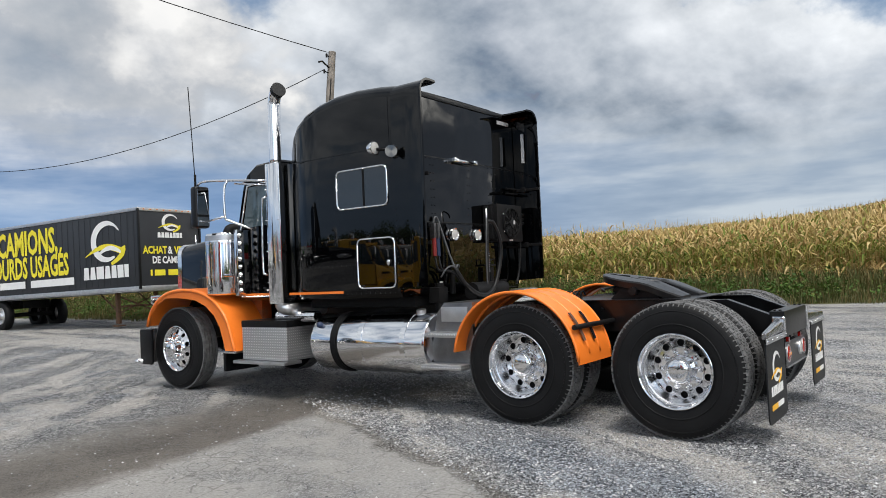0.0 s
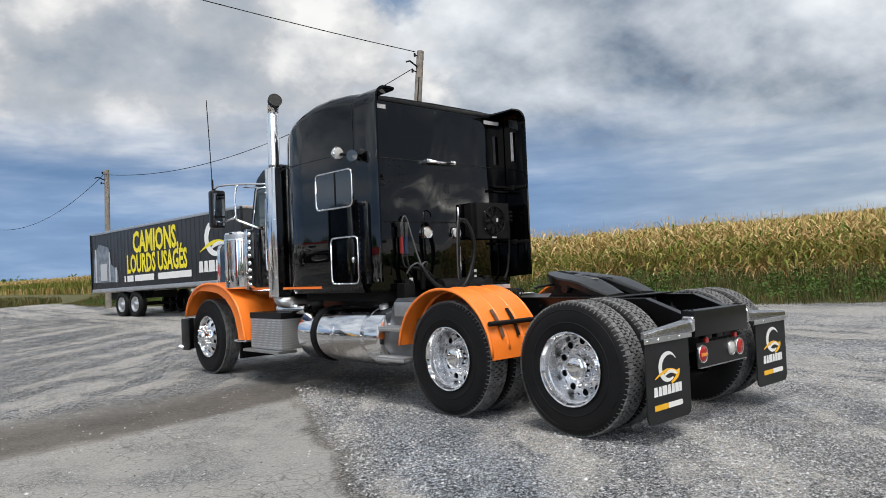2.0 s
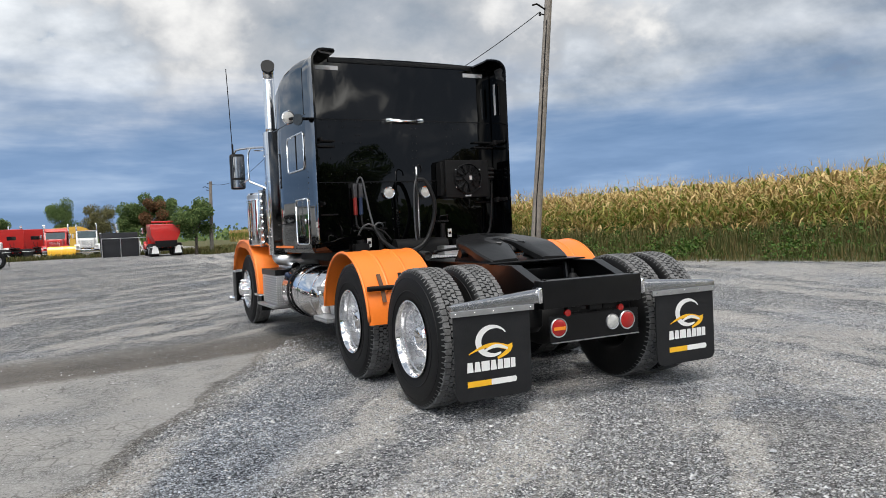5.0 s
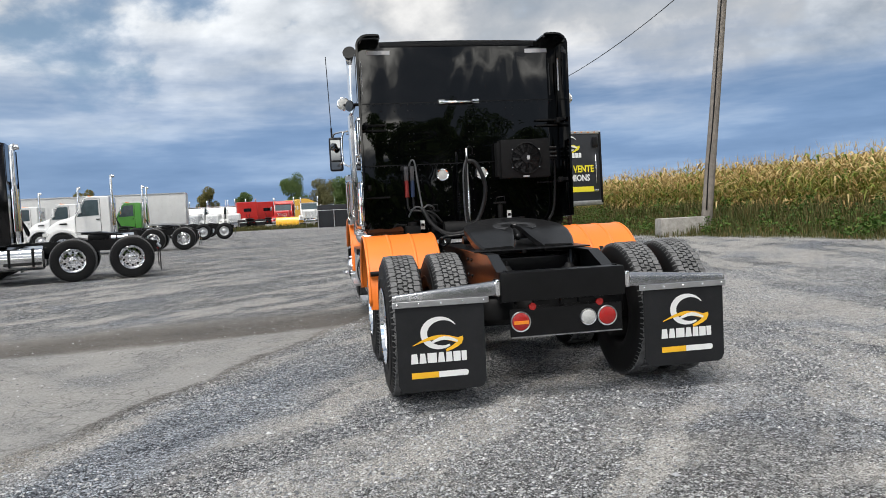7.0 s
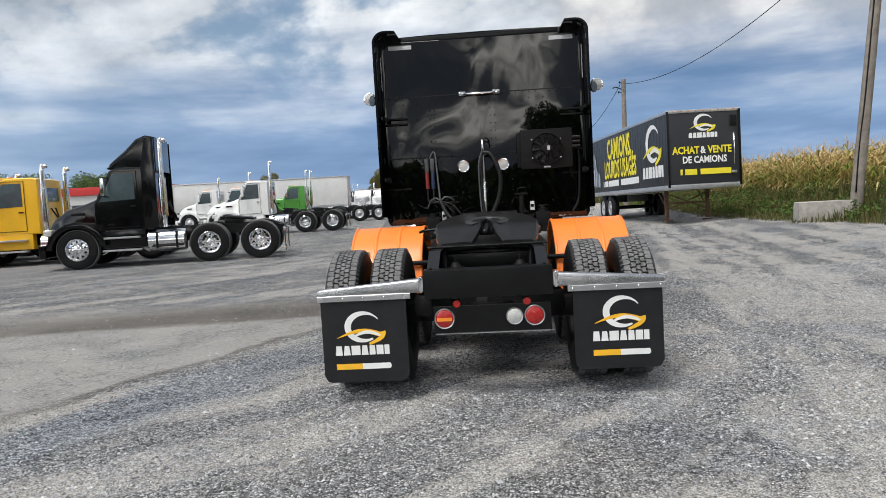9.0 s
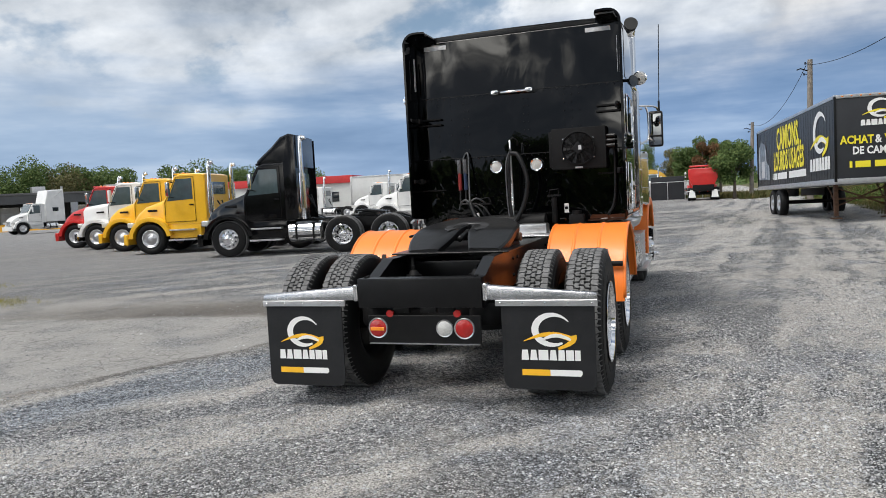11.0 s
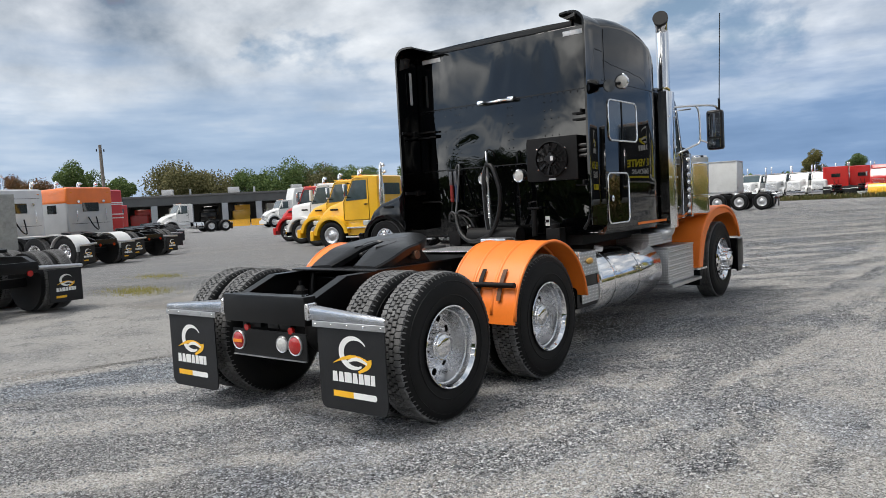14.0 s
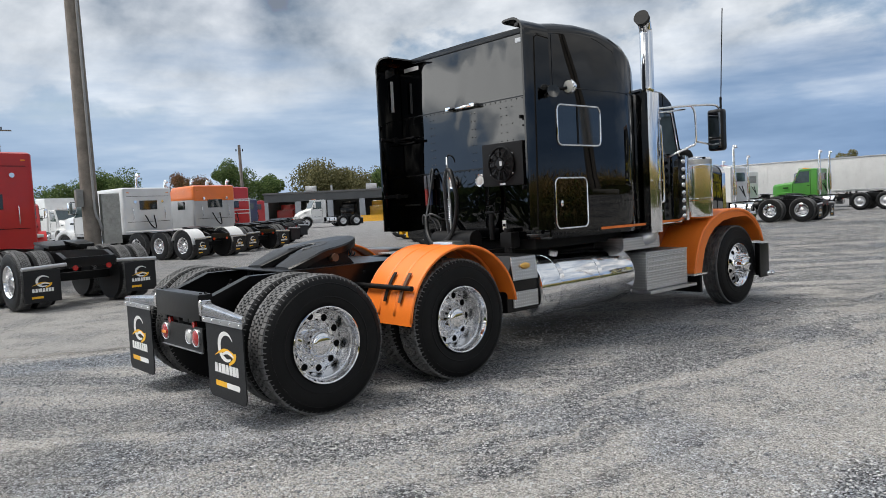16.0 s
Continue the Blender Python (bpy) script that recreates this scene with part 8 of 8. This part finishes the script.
def corn_field():
    s = Soup()
    for row in range(9):
        y = -14.0
        while y < 46:
            x = corn_front(y) + row * 0.62 + rng.uniform(-0.12, 0.12)
            corn_plant(s, x, y, land(x, y), rng.uniform(1.65, 2.0) + 0.06 * math.sin(y), row < 5)
            y += rng.uniform(0.14, 0.26) if row < 4 else rng.uniform(0.2, 0.4)
    # the tops of the rows behind, thinner with distance
    for k in range(26000):
        y = rng.uniform(-20, 130)
        dep = 4.4 + 80 * rng.random() ** 1.7
        x = (corn_front(y) if y < 46 else 12 + 0.02 * y) + dep
        z = land(x, y)
        h = rng.uniform(1.6, 2.0)
        if dep < 34:
            # stalks and hanging leaves that close the rows below the tops
            a = rng.random() * 6.28
            s.strip([(x, y, z), (x + 0.16 * math.cos(a), y + 0.16 * math.sin(a), z + h * 0.45), (x + 0.30 * math.cos(a), y + 0.30 * math.sin(a), z + h * 0.25)], 0.16, (-math.sin(a), math.cos(a), 0.2), 1 if rng.random() < 0.6 else 0)
            for j in range(2):
                a = rng.random() * 6.28
                s.strip([(x, y, z + h * 0.30), (x + 0.2 * math.cos(a), y + 0.2 * math.sin(a), z + h * 0.8), (x + 0.36 * math.cos(a), y + 0.36 * math.sin(a), z + h * 0.62)], 0.10, (-math.sin(a), math.cos(a), 0.2), 0)
        for j in range(3):
            a = rng.random() * 6.28
            ln = rng.uniform(0.24, 0.50) * (1 + dep / 45)
            c, d = math.cos(a), math.sin(a)
            s.strip([(x, y, z + h - 0.4), (x + c * ln * 0.5, y + d * ln * 0.5, z + h), (x + c * ln, y + d * ln, z + h - 0.25)], 0.062 * (1 + dep / 26), (-d, c, 0.2), 1 if rng.random() < 0.78 else 0)
        s.strip([(x, y, z + h - 0.1), (x + rng.uniform(-0.1, 0.1), y, z + h + 0.25)], 0.03 * (1 + dep / 25), (0.5, 0.86, 0), 2)
    ob = new("corn_field", s.mesh("corn_field", [CORN_GREEN, CORN_DRY, TASSEL]))
    tagged(ob, "ripening maize standing in rows, green and straw-coloured", "corn", kind="stuff")


def verge():
    s = Soup()
    for k in range(52000):
        y = -12 + 62 * rng.random()
        wd = corn_front(y) - verge_x(y) + 0.8
        u = rng.random()
        x = verge_x(y) + u * wd - 0.25
        x += 0.5 * noise.noise((x, y, 3)) * (1 - u)
        z = land(x, y)
        tall = (0.10 + 0.55 * min(1.0, u * 1.6)) * (0.55 + 0.9 * abs(noise.noise((x * 0.5, y * 0.5, 0)))) * rng.uniform(0.6, 1.3)
        a = rng.random() * 6.28
        lean = rng.uniform(0.05, 0.5) * tall
        c, d = math.cos(a), math.sin(a)
        s.strip([(x, y, z - 0.02), (x + c * lean * 0.35, y + d * lean * 0.35, z + tall * 0.6), (x + c * lean, y + d * lean, z + tall)], 0.02 + 0.012 * rng.random(), (-d, c, 0), 0)
    # rough grass where the yard ends, under the fence and before the far trees
    for k in range(9000):
        far_side = k % 3
        x = rng.uniform(3.2, 9.5) if far_side else rng.uniform(-13, 3)
        y = (rng.uniform(54, 72) if x > 4.6 else rng.uniform(59, 72)) if far_side else rng.uniform(66.5, 68.5)
        tall = rng.uniform(0.15, 0.55)
        a = rng.random() * 6.28
        c, d = math.cos(a), math.sin(a)
        z = land(x, y)
        s.strip([(x, y, z - 0.02), (x + c * tall * 0.2, y + d * tall * 0.2, z + tall * 0.6), (x + c * tall * 0.5, y + d * tall * 0.5, z + tall)], 0.06, (-d, c, 0), 0)
    # leafy weeds in clumps
    for k in range(520):
        y = -11 + 56 * rng.random()
        u = rng.random()
        x = verge_x(y) + 0.3 + u * 4.0
        hgt = rng.uniform(0.25, 0.95) * (0.5 + 0.6 * u)
        rad = rng.uniform(0.2, 0.55)
        z = land(x, y)
        for j in range(100):
            a, b = rng.random() * 6.28, rng.random()
            px, py, pz = x + rad * b * math.cos(a), y + rad * b * math.sin(a), z + hgt * rng.random() * (1 - 0.5 * b)
            q = rng.uniform(0.014, 0.036)
            t = rng.random() * 6.28
            s.quad((px, py, pz), (q * math.cos(t), q * math.sin(t), rng.uniform(-0.3, 0.3) * q), (-q * 0.5 * math.sin(t), q * 0.5 * math.cos(t), q * rng.uniform(0.2, 0.9)), 1)
    ob = new("verge_grass", s.mesh("verge_grass", [GRASS, WEED]))
    tagged(ob, "rough green grass and weeds along the gravel edge", "grass", kind="stuff")


corn_field()
verge()


def yard_weeds():
    """A thin yellowing patch of grass growing through the gravel."""
    s = Soup()
    r = random.Random(21)
    for k in range(2600):
        cx, cy = ((-10.4, 4.15), (-13.0, 6.2), (-9.9, 3.9))[k % 3]
        x, y = cx + r.gauss(0, 0.5), cy + r.gauss(0, 0.28)
        a = r.random() * 6.28
        h = r.uniform(0.02, 0.07)
        c, d = math.cos(a), math.sin(a)
        s.strip([(x, y, land(x, y)), (x + c * h * 0.5, y + d * h * 0.5, land(x, y) + h)], 0.014, (-d, c, 0), 0)
    ob = new("yard_weeds", s.mesh("yard_weeds", [leaf_material("yellowing weeds", [(0.1, (0.20, 0.20, 0.04)), (0.9, (0.42, 0.36, 0.09))])]))
    tagged(ob, "thin yellow-green weeds growing in the gravel", "weeds", kind="stuff")


yard_weeds()

LEAF_SETS = {
    "green": leaf_material("tree leaf green", [(0.1, (0.040, 0.075, 0.022)), (0.55, (0.095, 0.150, 0.045)), (0.95, (0.20, 0.25, 0.085))]),
    "olive": leaf_material("tree leaf olive", [(0.1, (0.070, 0.075, 0.030)), (0.6, (0.145, 0.138, 0.060)), (0.95, (0.235, 0.205, 0.095))]),
    "autumn": leaf_material("tree leaf turning", [(0.1, (0.050, 0.055, 0.020)), (0.5, (0.150, 0.082, 0.038)), (0.95, (0.26, 0.115, 0.055))]),
    "yellowing": leaf_material("tree leaf yellowing", [(0.1, (0.065, 0.082, 0.026)), (0.6, (0.165, 0.148, 0.048)), (0.95, (0.29, 0.225, 0.078))]),
}
BARK = mat("bark", (0.10, 0.08, 0.065), 0.9, vary=0.3, scale=5, bump=0.4)


def tree(label, x, y, h, spread, leaf, n=12000, group="trees"):
    t = thing("tree", label, "tree", pose(x, y, land(x, y)), group)
    r = random.Random(int(x * 31 + y * 17))
    bm = bm_new()
    cyl(bm, (0, 0, -0.2), (0.1, 0, h * 0.5), 0.03 * h, 10, 0.015 * h)
    tips = []
    for k in range(9):
        a = 6.28 * k / 9 + r.random()
        q = r.uniform(0.35, 0.95)
        tip = Vector((math.cos(a) * spread * q * 0.8, math.sin(a) * spread * q * 0.8, h * r.uniform(0.45, 0.95)))
        cyl(bm, (0.05, 0, h * r.uniform(0.25, 0.45)), tip, 0.010 * h, 6, 0.003 * h)
        tips.append(tip)
    part("trunk", bm, BARK, t)
    s = Soup()
    lumps = [(tp, r.uniform(0.25, 0.45) * spread) for tp in tips] + [(Vector((r.uniform(-1, 1) * spread * 0.6, r.uniform(-1, 1) * spread * 0.6, h * r.uniform(0.35, 0.85))), r.uniform(0.22, 0.42) * spread) for k in range(12)]
    for k in range(n):
        c, rad = lumps[k % len(lumps)]
        d = Vector((r.gauss(0, 1), r.gauss(0, 1), r.gauss(0, 0.85))).normalized() * rad * r.uniform(0.55, 1.08)
        p = c + d
        if p.z < h * 0.12:
            p.z = h * r.uniform(0.12, 0.4)
        q = r.uniform(0.024, 0.052) * (spread * 0.30 + 1.0)
        u = Vector((r.gauss(0, 1), r.gauss(0, 1), r.gauss(0, 1))).normalized() * q
        w = u.orthogonal().normalized() * q * 0.7
        s.quad(p, u, w, 0)
    ob = new("crown", s.mesh("crown", [LEAF_SETS[leaf]]))
    ob.parent = t
    return t


for x, y, h, sp_, lf in ((4.3, 57, 4.9, 1.9, "green"), (0.9, 75, 5.8, 2.0, "green"), (2.3, 73.5, 5.6, 1.5, "autumn"), (3.7, 75, 5.7, 2.0, "green"), (-7.4, 128, 8.4, 2.8, "green"), (-15.8, 124, 5.3, 1.8, "green"), (-2.0, 131, 7.2, 3.2, "olive"), (-21.9, 124, 6.4, 2.0, "yellowing"),
                         (-38.0, 113, 6.4, 2.0, "yellowing"), (-102, 62.4, 8.8, 6.5, "olive"), (-99, 67.5, 8.0, 5.5, "olive"), (-95, 72, 8.2, 4.5, "green"), (-91, 76.5, 8.8, 5.5, "green"), (-84, 84, 8.2, 5.5, "green"), (-87, 80, 8.0, 5, "olive"), (-75, 93, 8.2, 5.5, "green"), (-70, 97, 7.4, 5, "green"), (-62, 104, 7.4, 5, "green"),
                         (-106, 48, 10.0, 3.8, "green"), (-108, 42, 8.5, 4.0, "autumn"), (-108, 55, 8.0, 4.0, "green"), (-112, 32, 9, 4.5, "green"), (-110, 25, 7, 4.5, "green"), (-110, 15, 7, 5, "green"), (-112, 4, 8, 5, "green"),
                         # these stand unseen behind the camera, added for the rear panel's reflections
                         (5.0, -34, 6.6, 2.6, "green"), (8.6, -36, 7.0, 2.8, "green"), (12.4, -35, 6.0, 2.6, "green"), (-8, -38, 4.9, 2.6, "green"), (-27, -39, 5.0, 3, "green"), (24, -37, 5.2, 2.8, "olive")):
    tree("leafy %s tree beyond the yard" % lf, x, y, h, sp_, lf)


def far_woods():
    s = Soup()
    r = random.Random(5)
    for k in range(26000):
        a = radians(r.uniform(-75, 130))     # left of +y
        dist = r.uniform(190, 330)
        x, y = -math.sin(a) * dist, math.cos(a) * dist
        if x > 60:
            continue
        base = 3.2 + 2.6 * noise.noise((x * 0.03, y * 0.03, 0)) + 1.5 * noise.noise((x * 0.15, y * 0.15, 4))
        z = max(0.2, base) * r.random() ** 0.6
        q = r.uniform(0.25, 0.65)
        u = Vector((r.gauss(0, 1), r.gauss(0, 1), r.gauss(0, 1))).normalized() * q
        s.quad((x, y, z), u, u.orthogonal().normalized() * q * 0.8, 0)
    ob = new("far_woods", s.mesh("far_woods", [LEAF_SETS["green"]]))
    tagged(ob, "low line of distant green trees", "woods", kind="stuff")


far_woods()


def hedgerow():
    """A dense hedge added behind the camera, unseen itself; the rear panel mirrors it."""
    s = Soup()
    r = random.Random(15)
    for k in range(16000):
        x, y = r.uniform(-75, 55), -38.5 + r.gauss(0, 0.8)
        top = 3.0 + 1.4 * noise.noise((x * 0.11, 2.0, 0)) + 0.6 * noise.noise((x * 0.5, 7.0, 0))
        z = top * r.random() ** 0.7
        q = r.uniform(0.12, 0.30)
        u = Vector((r.gauss(0, 1), r.gauss(0, 0.5), r.gauss(0, 1))).normalized() * q
        s.quad((x, y, z), u, u.orthogonal().normalized() * q * 0.8, 0)
    ob = new("hedgerow", s.mesh("hedgerow", [LEAF_SETS["green"]]))
    tagged(ob, "dense dark green hedge added unseen behind the camera", "hedge", kind="stuff")


hedgerow()

# ---- loose stones ----


def loose_stones():
    r = random.Random(3)
    base = np.array([(1, 0, 0), (-1, 0, 0), (0, 1, 0), (0, -1, 0), (0, 0, 1), (0, 0, -1)], float)
    tri = np.array([(0, 2, 4), (2, 1, 4), (1, 3, 4), (3, 0, 4), (2, 0, 5), (1, 2, 5), (3, 1, 5), (0, 3, 5)])
    g = np.random.RandomState(8)
    n = 260000
    xs, ys = g.uniform(-8.5, 9, n), g.uniform(-6.5, 6.5, n)
    keep = []
    for i in range(n):
        d = noise.noise((xs[i] * 0.7, ys[i] * 0.7, 9.0))
        side = 0.90 * xs[i] - 0.435 * ys[i]
        paved = side < -2.85 and xs[i] > -12
        if g.rand() < (0.03 if paved else 0.55 + 0.8 * d):
            keep.append(i)
    xs, ys = xs[keep], ys[keep]
    n = len(xs)
    size = g.uniform(0.0045, 0.0105, n) * (1 + (g.rand(n) < 0.02) * g.uniform(0.2, 0.7, n))
    v = base[None] * (1 + g.uniform(-0.35, 0.35, (n, 6, 3)))
    v = v * size[:, None, None] * np.stack([g.uniform(0.8, 1.4, n), g.uniform(0.8, 1.4, n), g.uniform(0.5, 0.9, n)], 1)[:, None]
    ang = g.uniform(0, 6.28, n)
    ca, sa = np.cos(ang)[:, None], np.sin(ang)[:, None]
    vx, vy = v[..., 0] * ca - v[..., 1] * sa, v[..., 0] * sa + v[..., 1] * ca
    zs = np.array([land(a, b) for a, b in zip(xs, ys)])
    pts = np.stack([vx + xs[:, None], vy + ys[:, None], v[..., 2] + (zs + size * 0.25)[:, None]], 2).reshape(-1, 3)
    faces = (tri[None] + (np.arange(n) * 6)[:, None, None]).reshape(-1, 3)
    me = bpy.data.meshes.new("loose_stones")
    me.from_pydata(pts.tolist(), [], faces.tolist())
    m = bpy.data.materials.new("loose stone")
    m.use_nodes = True
    w = Nodes(m.node_tree)
    rr = w.n("ShaderNodeNewGeometry").outputs["Random Per Island"]
    col = w.ramp(rr, [(0.0, (0.09, 0.095, 0.105)), (0.45, (0.31, 0.317, 0.33)), (0.8, (0.48, 0.485, 0.492)), (1.0, (0.64, 0.64, 0.637))])
    p = w.n("ShaderNodeBsdfPrincipled", {"Base Color": col, "Roughness": 0.9, "Specular IOR Level": 0.3})
    w.n("ShaderNodeOutputMaterial", {0: p.outputs[0]})
    me.materials.append(m)
    ob = new("loose_stones", me)
    tagged(ob, "scattered grey crushed stones on the yard", "gravel", kind="stuff")


loose_stones()
